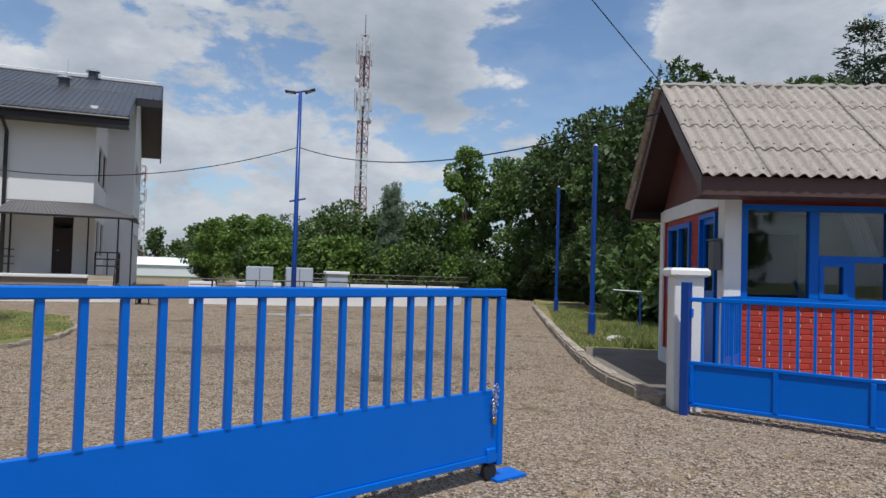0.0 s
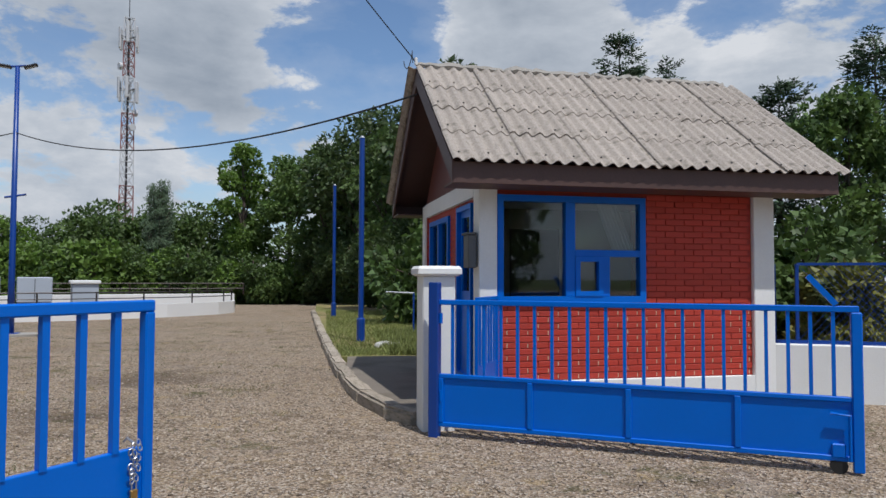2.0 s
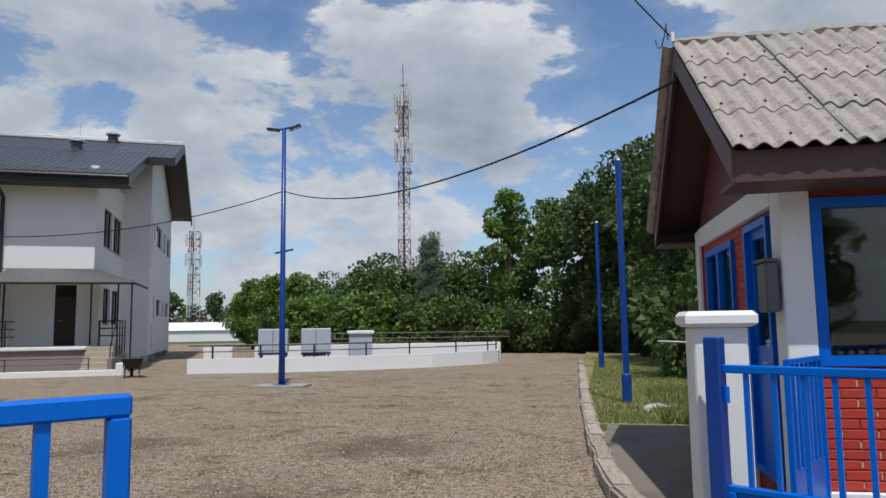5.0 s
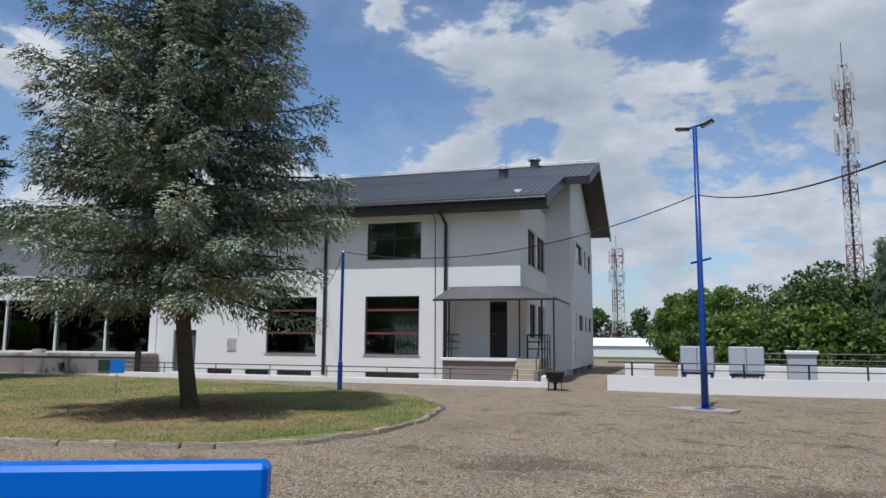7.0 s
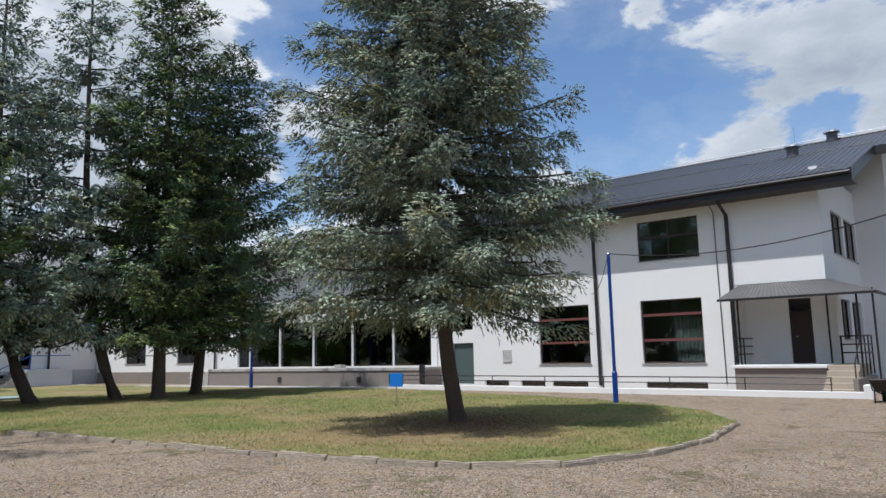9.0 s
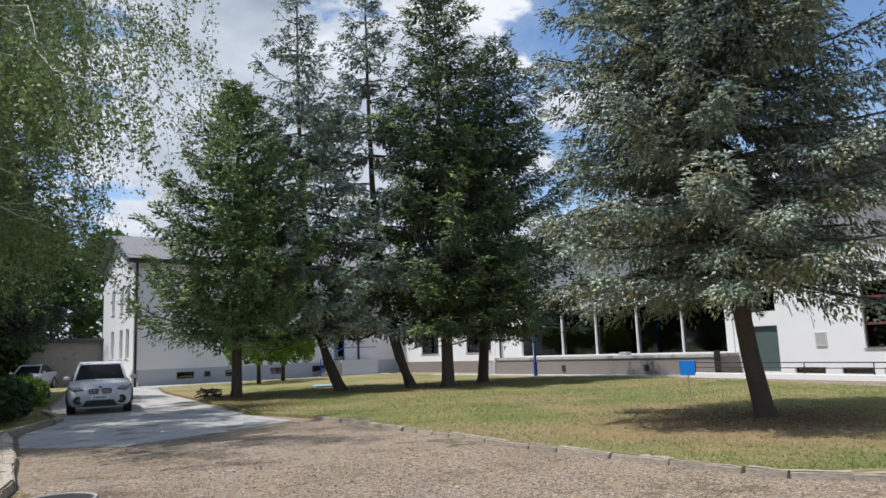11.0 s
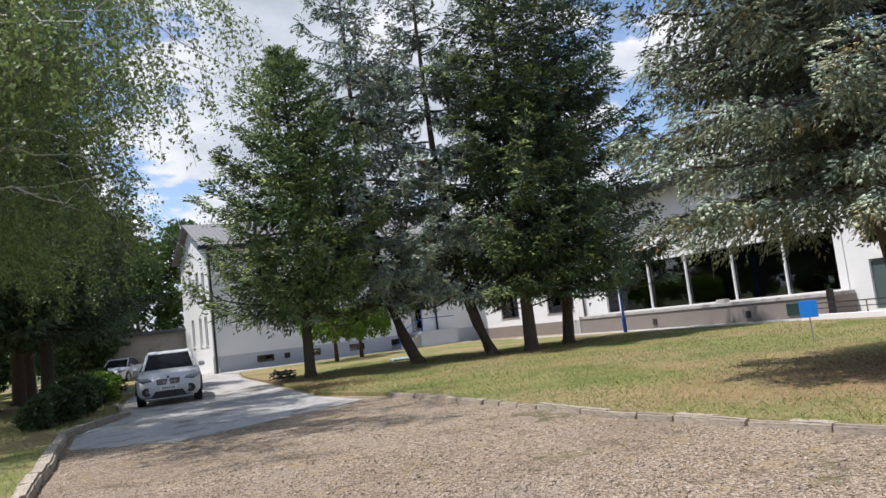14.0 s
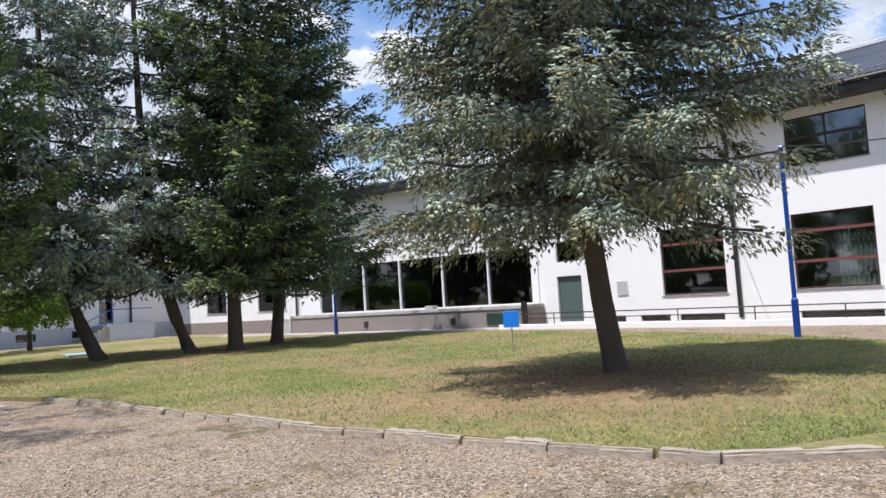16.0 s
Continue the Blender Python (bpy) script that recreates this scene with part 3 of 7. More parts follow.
    way = unit(D[:, None] * 0.85 + W[:, None] * (sg * (0.85 - 0.35 * u))[..., None] + flat[:, None] * rng.normal(size=(m, F, 1)) * 0.12 + high * (0.05 - 0.30 * sag * u)[..., None] + rng.normal(size=(m, F, 3)) * 0.10)
    size = tuft * (1.15 - 0.35 * u) * rng.uniform(0.7, 1.3, (m, F)) * np.clip(S / spray, 0.6, 1.1)[:, None]
    # outer shoots get the paler tip colour, which also paints in sunlit highlights
    tip = (u > 0.38) & (O[:, None] > rng.uniform(0.3, 0.95, (m, F)))
    tagged(part("branchwork", limbs, BARK, root), kind="stuff")
    if fresh_lit:
        part("new_growth", shoot_mesh("new_growth", pos[tip], way[tip], plane[tip], size[tip], fresh_lit, rng, thick * 1.1), fresh_lit, root, "paler young shoots at the branch tips, sunlit brightness in their colour")
        pos, way, plane, size = pos[~tip], way[~tip], plane[~tip], size[~tip]
    else:
        pos, way, plane, size = pos.reshape(-1, 3), way.reshape(-1, 3), plane.reshape(-1, 3), size.ravel()
    part("crown", shoot_mesh("crown", pos, way, plane, size, mat, rng, thick), mat, root)
    return root


def crown_points(rng, n, h, r, low, lumps, top_heavy=0.0):
    """Leaf places in an uneven crown made of many lumps."""
    c, rad = [], []
    for i in range(lumps):
        f = rng.random()
        q = math.sqrt(max(0.05, 1 - (2 * f - 1 - top_heavy) ** 2))
        a, d = rng.uniform(0, 6.28), r * q * math.sqrt(rng.random()) * 0.9
        c.append((math.cos(a) * d, math.sin(a) * d, low + (h - low) * (0.06 + 0.88 * f)))
        rad.append(r * rng.uniform(0.22, 0.42))
    c, rad = np.array(c), np.array(rad)
    pick = rng.integers(0, lumps, n)
    d = unit(rng.normal(size=(n, 3)))
    p = c[pick] + d * (rad[pick] * rng.uniform(0.55, 1.05, n) ** 0.6)[:, None] * np.array([1, 1, 0.85])
    p[:, 2] = np.maximum(p[:, 2], 0.15)
    return p, unit(d + rng.normal(size=(n, 3)) * 0.7 + np.array([0, 0, -0.25])), c


def broad_tree(name, h, r, low, mat, label, seed, leaves=7000, leaf=0.22, lumps=34, trunk=0.16, group="", top_heavy=0.0, category="tree"):
    rng = np.random.default_rng(seed)
    root = thing(name, pose(0, 0, 0), label, category, group)
    p, d, c = crown_points(rng, leaves, h, r, low, lumps, top_heavy)
    g = Geo()
    g.tube([(0, 0, -0.1), (0.03, 0.02, low), (0.1, -0.05, (low + h) / 2), (0.05, 0, h * 0.9)], [trunk * 1.3, trunk, trunk * 0.6, 0.03], 8)
    for q in c[:: max(1, lumps // 14)]:
        z0 = max(0.2, min(q[2] - 0.5, low + (q[2] - low) * 0.5))
        g.tube([(0.03, 0, z0), (q[0] * 0.5, q[1] * 0.5, (z0 + q[2]) / 2 + 0.1), q], [trunk * 0.4, trunk * 0.25, 0.015], 5, caps=False)
    part("trunk", g, BARK, root, smooth=True)
    part("crown", leaf_mesh("crown", p, d, leaf * rng.uniform(0.6, 1.25, leaves) * 1.25, 0.95, mat, rng, plain=True), mat, root)
    return root


def place(src, x, y, s=1.0, rz=0.0, z=0.0, sz=None):
    ob = copy_thing(src, pose(x, y, z, 0, 0, rz))
    ob.scale = (s, s, sz or s)
    return ob


# ---- ground ----
def sheet(name, outline, z0, z1, mat, label, category):
    return setting(name, Geo().prism(outline, z0, z1), mat, label, category)


def build_ground():
    g = Geo()
    g.add([(-900, -900, 0), (900, -900, 0), (900, 900, 0), (-900, 900, 0)], [(0, 1, 2, 3)])
    setting("ground", g, GRAVEL, "compacted brown gravel yard with dirt stains and weeds", "ground")
    sheet("lawn_island", ISLAND, -0.05, 0.085, LAWN, "dry mown lawn under the spruces", "lawn")
    sheet("lawn_booth", [(1.62, 33), (2.02, 20), (2.28, 14.6), (3.9, 14.6), (3.9, 13.2), (16, 13.2), (18, 60), (1.5, 60)], -0.05, 0.10, LAWN, "grass verge beside the guard booth", "lawn")
    sheet("lawn_birch", [(-9.0, 0.45), (-11.25, -0.95), (-15.7, -3.75), (-19.6, -4.65), (-23, -7.0), (-32, -11.2), (-44, -17), (-60, -60), (-2, -60), (-3.5, 2.6)], -0.05, 0.09, LAWN, "patchy lawn under the birch", "lawn")
    sheet("pavement_booth", [(2.42, 14.5), (2.32, 12), (2.5, 10.4), (2.8, 9.35), (3.2, 8.75), (4.4, 8.75), (4.4, 14.5)], -0.05, 0.11, material("earthy_slab", (0.20, 0.172, 0.14), 0.95, vary=0.25, scale=1.3, fine=40, bump=0.3, second=(0.12, 0.10, 0.075), blend=(0.45, 0.7)), "cracked concrete slab before the booth door", "pavement")
    sheet("road_apron", [(-13.3, 0.1), (-13.7, -2.1), (-16.0, -3.5), (-19.6, -4.4), (-22.6, -6.7), (-32, -11.0), (-43.5, -16.5), (-56, -22), (-57, -18.5), (-44.5, -13.8), (-40.3, -10.2), (-34, -7.3), (-27.6, -3.7), (-23, -1.3), (-19.6, 0.6), (-17.4, 2.35)], -0.05, 0.012, CONCRETE_L, "pale worn concrete drive", "road")
    sheet("path_building", [(-40.5, -10.6), (-44.0, -13.0), (-55.0, 1.6), (-50.5, 2.2), (-46.3, -4.4)], -0.05, 0.03, CONCRETE_L, "pale concrete path along the wall", "pavement")
    sheet("path_platform", [(-31.0, 15.9), (-45.6, 4.6), (-47.6, 5.5), (-32, 18)], -0.05, 0.02, CONCRETE_L, "narrow concrete path along the platform", "pavement")


ISLAND = [(-17.6, 2.95), (-16.3, 4.0), (-14.7, 4.95), (-13.0, 6.15), (-11.55, 7.05), (-10.3, 8.1), (-9.2, 8.95), (-8.1, 9.95), (-7.6, 11.1), (-7.85, 12.8), (-8.8, 14.8), (-10.5, 17.1),
          (-12.9, 18.5), (-16, 18.9), (-20.5, 18.4), (-30.2, 15.6), (-45.2, 4.2), (-50, 1.6), (-45.9, -4.4), (-40, -9.9), (-34, -7.2), (-27.6, -3.6), (-23, -1.1), (-19.6, 0.75)]
build_ground()


def along(points, gap):
    """Even steps along a line through points: place, heading in degrees and length of each."""
    pts = [Vector((*p, 0)) for p in points]
    out, left = [], 0.0
    for a, b in zip(pts, pts[1:]):
        d = b - a
        n = max(1, round(d.length / gap))
        for i in range(n):
            out.append((a + d * ((i + 0.5) / n), math.degrees(math.atan2(d.y, d.x)), d.length / n))
    return out


# ---- posts, lamps, cables ----
def pole(x, y, h, label, r=0.05, foot=0.5, name="pole"):
    root = thing(name, pose(x, y, 0), label, "post", "blue posts")
    part("shaft", Geo().tube([(0, 0, foot), (0, 0, h)], r, 12), BLUE_DARK, root, smooth=False)
    part("sleeve", Geo().tube([(0, 0, -0.05), (0, 0, foot), (0, 0, foot + 0.03)], [r * 1.55, r * 1.55, r], 12), BLUE_DARK, root)
    part("cap", Geo().tube([(0, 0, h), (0, 0, h + 0.05)], [r * 1.1, r * 0.5], 10), GALV, root)
    return root


def lamp_post():
    root = thing("street_lamp", pose(-6.09, 21.67, 0, 0, 0, 12), "tall blue steel lamp post with two grey floodlight heads", "street lamp")
    part("shaft", Geo().tube([(0, 0, 0), (0, 0, 1.6), (0, 0, 7.1)], [0.092, 0.078, 0.055], 14), BLUE_DARK, root, smooth=True)
    part("base_plate", Geo().box(-0.2, -0.2, 0.05, 0.2, 0.2, 0.075, 0.01), BLUE_DARK, root)
    arm = Geo()
    arm.tube([(-0.2, 0, 7.09), (0, 0, 7.12), (0.2, 0, 7.16)], 0.03, 8)
    part("arm", arm, BLUE_DARK, root)
    part("crossbar", Geo().tube([(-0.22, 0, 3.62), (0.28, 0, 3.72)], 0.028, 8), BLUE_DARK, root)
    for s, tilt in ((-1, -6), (1, 22)):
        g = Geo()
        g.box(-0.17, -0.11, -0.025, 0.17, 0.11, 0.03, 0.015)
        for i in range(6):
            g.box(-0.13 + i * 0.05, -0.08, 0.03, -0.118 + i * 0.05, 0.08, 0.05)
        head = part("lamp_head", g, STEEL, root, "grey floodlight head", at=pose(s * 0.31, 0, 7.12 + 0.03 * s, 0, -tilt, 0))
        part("lens", Geo().box(-0.13, -0.08, -0.03, 0.13, 0.08, -0.026), GALV, head)
    tagged(part("concrete_footing", Geo().prism([(-0.75, -0.45), (0.2, -0.55), (0.75, -0.3), (0.7, 0.4), (-0.1, 0.5), (-0.7, 0.35)], -0.05, 0.055), CONCRETE, None), "rough concrete footing round the lamp post", "footing")
    bpy.data.objects["concrete_footing"].matrix_basis = pose(-6.09, 21.67, 0)


def cable(a, b, sag, label, r=0.012):
    a, b = Vector(a), Vector(b)
    pts = [a.lerp(b, i / 24) - Vector((0, 0, sag * 4 * (i / 24) * (1 - i / 24))) for i in range(25)]
    return tagged(part("cable", Geo().tube(pts, r, 6), RUBBER, None), label, "cable", "overhead cables")


pole(2.81, 17.54, 4.72, "blue steel post on the grass verge", 0.06, 0.62)
pole(2.35, 28.29, 5.0, "blue steel post farther along the verge", 0.06, 0.6)
pole(-16.52, 18.42, 4.45, "slim blue cable post at the lawn's edge", 0.05, 0.95)
pole(-36.4, 10.6, 3.3, "dark blue post beside the platform", 0.06, 0.8)
lamp_post()


# ---- gates ----
def bars(n, x0, x1, z0, z1, root, r=0.016, skip=()):
    src = Geo().box(-r, -r, z0, r, r, z1).mesh("bar")
    src.materials.append(BLUE)
    for i in range(n):
        part("bar", src, None, root, at=pose(x0 + (x1 - x0) * (i + 1) / (n + 1), 0, 0))


def caster(root, x, y=0.0):
    c = part("caster", Geo().box(-0.05, -0.035, 0.13, 0.05, 0.035, 0.24, 0.008), BLUE, root, at=pose(x, y, 0))
    part("wheel", Geo().tube([(0, -0.022, 0.065), (0, 0.022, 0.065)], 0.065, 16), RUBBER, c, "black caster wheel")


def gate_right():
    a = math.degrees(math.atan2(6.40 - 8.30, 6.15 - 3.05))
    root = thing("gate_leaf", pose(3.05, 8.30, 0, 0, 0, a), "open blue steel gate leaf with upright bars over sheet panels", "gate", "yard gate")
    g = Geo()
    g.box(0.05, -0.025, 1.28, 3.66, 0.025, 1.33, 0.006)
    g.box(0.05, -0.025, 0.57, 3.60, 0.025, 0.61, 0.006)
    g.box(0.05, -0.025, 0.10, 3.60, 0.025, 0.145, 0.006)
    g.box(3.60, -0.035, 0.02, 3.68, 0.035, 1.279, 0.008)
    for x in (0.09, 0.98, 1.87, 2.76):
        g.box(x - 0.025, -0.03, 0.145, x + 0.025, 0.02, 0.57, 0.005)
    part("gate_frame", g, BLUE, root)
    for i in range(4):
        x0 = 0.115 + 0.89 * i
        panel = Geo().box(x0, -0.006, 0.14, min(x0 + 0.84, 3.6), 0.006, 0.575)
        part("panel", panel, BLUE, root)
    bars(21, 0.04, 3.64, 0.60, 1.285, root, 0.014)
    part("latch", Geo().bar((3.3, 0.0, 1.57), (3.5, 0.0, 1.34), 0.05, 0.045), BLUE, root, "blue latch lever standing up")
    part("drop_bolt", Geo().tube([(3.58, -0.05, 0.12), (3.58, -0.05, 0.47), (3.44, -0.05, 0.48)], 0.012, 8), BLUE, root)
    caster(root, 3.5)
    post = thing("gate_post", pose(3.06, 8.27, 0, 0, 0, a), "blue square steel gate post", "post")
    part("shaft", Geo().box(-0.05, -0.05, -0.05, 0.05, 0.05, 1.50, 0.008), BLUE_DARK, post)
    for z in (0.35, 1.1):
        part("hinge", Geo().tube([(0.065, 0, z), (0.065, 0, z + 0.1)], 0.018, 10), BLUE, post)


def gate_left():
    a = -128.0
    root = thing("gate_leaf", pose(1.09, 5.31, 0, 0, 0, a), "open blue steel gate leaf with a smooth sheet panel and chain", "gate", "yard gate")
    n = 4.35
    g = Geo()
    g.box(0.0, -0.03, 1.36, n, 0.03, 1.42, 0.008)
    g.box(0.0, -0.03, 0.10, 0.06, 0.03, 1.36, 0.008)
    g.box(n - 0.06, -0.03, 0.06, n, 0.03, 1.36, 0.008)
    g.box(0.06, -0.025, 0.14, n - 0.06, 0.025, 0.19, 0.005)
    part("gate_frame", g, BLUE, root)
    part("panel", Geo().box(0.055, -0.03, 0.19, n - 0.06, 0.012, 0.665, 0.004), BLUE, root, "smooth blue sheet panel")
    bars(22, 0.03, n - 0.03, 0.66, 1.365, root, 0.018)
    caster(root, 0.13)
    part("floor_stop", Geo().prism([(-0.22, -0.1), (0.1, -0.13), (0.14, 0.1), (-0.18, 0.12)], 0.0, 0.02), BLUE, root, "blue steel plate let into the ground")
    # hinge post at the far end
    post = thing("gate_post", root.matrix_basis @ pose(n + 0.08, 0, 0), "blue square steel gate post", "post")
    part("shaft", Geo().box(-0.06, -0.06, -0.05, 0.06, 0.06, 1.55, 0.008), BLUE_DARK, post)
    chain = thing("chain", root.matrix_basis @ pose(0.13, 0, 0), "steel chain with a brass padlock on the gate", "chain")
    link = Geo()
    rng = random.Random(4)
    for i in range(16):
        z, s = 0.70 - 0.0125 * i, 1 if i % 2 else -1
        x, y = rng.uniform(-0.02, 0.02) + 0.012 * s, 0.045 + rng.uniform(0, 0.012)
        pts = [(x + math.cos(q) * 0.012, y + math.sin(q) * 0.004 * s, z + math.sin(q) * 0.018) for q in (6.283 * j / 8 for j in range(9))]
        link.tube(pts, 0.0038, 5, caps=False)
    link.tube([(0, -0.04, 0.70), (0.01, 0.0, 0.725), (0, 0.045, 0.70)], 0.006, 6)
    part("links", link, GALV, chain)
    lock = part("padlock", Geo().box(-0.02, 0.038, 0.42, 0.02, 0.056, 0.47, 0.004), material("brass", (0.55, 0.35, 0.12), 0.35, metal=0.9), chain, "small brass padlock")
    part("shackle", Geo().tube([(-0.013, 0.047, 0.47), (-0.013, 0.047, 0.50), (0, 0.047, 0.512), (0.013, 0.047, 0.50), (0.013, 0.047, 0.47)], 0.004, 6), GALV, lock)


def wicket():
    root = thing("wicket_gate", pose(3.55, 8.62, 0.0, 0, 0, 60), "narrow blue steel wicket gate standing open", "gate")
    g = Geo()
    ring_frame(g, 0, 0.78, 0.12, 1.34, -0.018, 0.018, 0.035)
    part("gate_frame", g, BLUE, root)
    part("panel", Geo().box(0.035, -0.005, 0.155, 0.745, 0.005, 0.62), BLUE, root)
    bars(6, 0.03, 0.75, 0.62, 1.31, root, 0.011)
    part("foot", Geo().tube([(0.02, 0, 0.02), (0.02, 0, 0.13)], 0.02, 8), BLUE, root)


def pillar():
    root = thing("gate_pillar", pose(3.13, 8.66, 0, 0, 0, 2.5), "white limewashed masonry pillar with a projecting cap", "pillar")
    part("shaft", Geo().box(-0.17, -0.17, -0.05, 0.17, 0.17, 1.56, 0.012), WHITE_B, root)
    part("cap", Geo().loft([[(sx * r, sy * r, z) for sx, sy in ((-1, -1), (1, -1), (1, 1), (-1, 1))] for r, z in ((0.19, 1.56), (0.225, 1.585), (0.225, 1.635), (0.2, 1.665))]), WHITE_B, root)


gate_right()
gate_left()
wicket()
pillar()


# ---- guard booth ----
BOOTH = pose(3.75, 9.30, 0, 0, 0, 2.5)
BW, BD, BH = 3.75, 3.55, 2.68


def booth():
    root = thing("guard_booth", BOOTH, "small red brick guard booth with white corners and a corrugated roof", "booth")
    win, win2, door = (0.19, 2.04, 1.26, 2.51), (1.70, 3.05, 1.26, 2.40), (0.42, 1.20, 0.30, 2.45)
    g = Geo()
    wall_mesh(g, 0, BW, -0.05, BH, 0.03, 0.25, [win])
    wall_mesh(g, 0, BW, -0.05, BH, BD - 0.25, BD)
    wall_mesh(g, 0.25, BD - 0.25, -0.05, BH, 0.03, 0.25, [win2, door], axis="v")
    wall_mesh(g, 0.25, BD - 0.25, -0.05, BH, BW - 0.25, BW, [(1.0, 2.4, 1.2, 2.4)], axis="v")
    part("wall", g, MORTAR, root)
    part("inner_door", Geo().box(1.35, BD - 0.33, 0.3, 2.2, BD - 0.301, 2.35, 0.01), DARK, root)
    part("floor", Geo().box(0.25, 0.25, 0.2, BW - 0.25, BD - 0.25, 0.30), CONCRETE, root)
    part("inner_ceiling", Geo().box(0.1, 0.1, BH, BW - 0.1, BD - 0.1, BH + 0.05), WHITE, root)
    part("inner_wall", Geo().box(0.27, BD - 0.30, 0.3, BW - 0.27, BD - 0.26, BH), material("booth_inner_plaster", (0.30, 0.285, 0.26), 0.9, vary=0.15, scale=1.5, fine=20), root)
    for q in ((-0.03, -0.03, 0.185, 0.24), (3.49, -0.03, BW + 0.03, 0.24), (-0.03, BD - 0.2, 0.2, BD + 0.03)):
        part("corner_pilaster", Geo().box(q[0], q[1], -0.05, q[2], q[3], BH + 0.02, 0.01), WHITE_B, root, "white rendered corner pilaster")
    for q in ((0.19, -0.035, 3.485, 0.028), (-0.035, 1.25, 0.028, BD - 0.21)):
        part("plinth", Geo().box(q[0], q[1], -0.05, q[2], q[3], 0.36, 0.006), WHITE_B, root, "white painted plinth")
    part("white_band", Geo().box(-0.03, 0.25, 2.5, 0.028, BD - 0.21, BH + 0.03), WHITE_B, root, "white band under the gable")
    part("white_band", Geo().box(0.19, -0.03, 2.615, 3.485, 0.028, 2.65), WHITE_B, root, "thin white band under the eaves")
    # front window
    f = Geo()
    ring_frame(f, win[0], win[1], win[2], win[3], -0.02, 0.10, 0.075)
    w = part("window", f, BLUE, root, "blue framed front window with a small hatch")
    part("mullion", Geo().box(1.02, -0.02, 1.335, 1.14, 0.10, 2.435, 0.004), BLUE, w)
    part("transom", Geo().box(1.14, -0.015, 1.80, 1.965, 0.09, 1.88, 0.004), BLUE, w)
    part("mullion", Geo().box(1.49, -0.01, 1.335, 1.58, 0.085, 1.80, 0.004), BLUE, w)
    part("hatch_frame", ring_frame(Geo(), 1.14, 1.49, 1.335, 1.80, -0.03, 0.05, 0.06), BLUE, w)
    for q in ((0.265, 1.02, 1.335, 2.435), (1.14, 1.965, 1.88, 2.435), (1.2, 1.43, 1.395, 1.74), (1.58, 1.965, 1.335, 1.80)):
        pane = part("pane", Geo().box(q[0], 0.03, q[2], q[1], 0.036, q[3]), PANE, w)
        pane.visible_shadow = False
    # side window and door
    f = Geo()
    ring_frame(f, win2[0], win2[1], win2[2], win2[3], -0.02, 0.10, 0.07, axis="v")
    f.box(-0.02, 2.33, 1.33, 0.1, 2.42, 2.33)
    w = part("window", f, BLUE, root)
    pane = part("pane", Geo().box(0.03, 1.77, 1.33, 0.036, 2.98, 2.33), PANE, w)
    pane.visible_shadow = False
    f = Geo()
    ring_frame(f, door[0], door[1], door[2], door[3], -0.02, 0.12, 0.06, axis="v")
    d = part("door", f, BLUE, root, "blue booth door")
    leaf = Geo()
    leaf.box(0.03, 0.48, 0.36, 0.075, 1.14, 1.30)
    ring_frame(leaf, 0.48, 1.14, 1.30, 2.39, 0.03, 0.075, 0.08, axis="v")
    part("door_leaf", leaf, BLUE, d)
    part("pane", Geo().box(0.05, 0.56, 1.38, 0.056, 1.06, 2.31), PANE, d).visible_shadow = False
    part("handle", Geo().tube([(0.03, 0.55, 1.25), (-0.03, 0.55, 1.25), (-0.03, 0.66, 1.25)], 0.01, 8), GALV, d)
    # roof carpentry
    ev, rv, ez, rz_ = -0.50, 1.80, 2.80, 4.46
    L0, L1 = -0.44, 4.30
    t = Geo()
    for v0, v1 in ((ev, rv), (2 * rv - ev, rv)):
        t.add([(L0, v0, ez - 0.03), (L1, v0, ez - 0.03), (L1, v1, rz_ - 0.03), (L0, v1, rz_ - 0.03), (L0, v0, ez - 0.075), (L1, v0, ez - 0.075), (L1, v1, rz_ - 0.09), (L0, v1, rz_ - 0.09)],
              [(0, 1, 2, 3), (7, 6, 5, 4), (0, 4, 5, 1), (1, 5, 6, 2), (3, 2, 6, 7), (0, 3, 7, 4)])
    part("roof_boarding", t, BROWN, root)
    for q in ((ev - 0.005, ev + 0.03, -0.01), (ev + 0.03, 0.0, -0.215), (2 * rv - ev - 0.03, 2 * rv - ev + 0.005, -0.01), (BD, 2 * rv - ev - 0.03, -0.215)):
        part("fascia" if q[2] > -0.1 else "soffit", Geo().box(L0, q[0], ez - 0.24, L1, q[1], ez + q[2], 0.004), BROWN, root)
    for x in (L0 - 0.015, L1 - 0.015):
        for v0, v1 in ((ev, rv), (2 * rv - ev, rv)):
            rake = Geo().add([(x, v0, ez - 0.24), (x + 0.03, v0, ez - 0.24), (x + 0.03, v1, rz_ - 0.25), (x, v1, rz_ - 0.25), (x, v0, ez - 0.0), (x + 0.03, v0, ez - 0.0), (x + 0.03, v1, rz_), (x, v1, rz_)],
                     [(3, 2, 1, 0), (4, 5, 6, 7), (0, 1, 5, 4), (1, 2, 6, 5), (2, 3, 7, 6), (3, 0, 4, 7)])
            part("bargeboard", rake, BROWN, root)
    for x0, x1 in ((0.02, 0.22), (BW - 0.22, BW - 0.02)):
        gb = Geo()
        gb.add([(x, v, z) for x in (x0, x1) for v, z in ((0.0, BH + 0.02), (BD, BH + 0.02), (rv, rz_ - 0.12))], [(0, 2, 1), (3, 4, 5), (0, 1, 4, 3), (1, 2, 5, 4), (2, 0, 3, 5)])
        part("gable", gb, BROWN_WALL, root, "dark red boarded gable")
    return root


BOOTH_ROOT = booth()


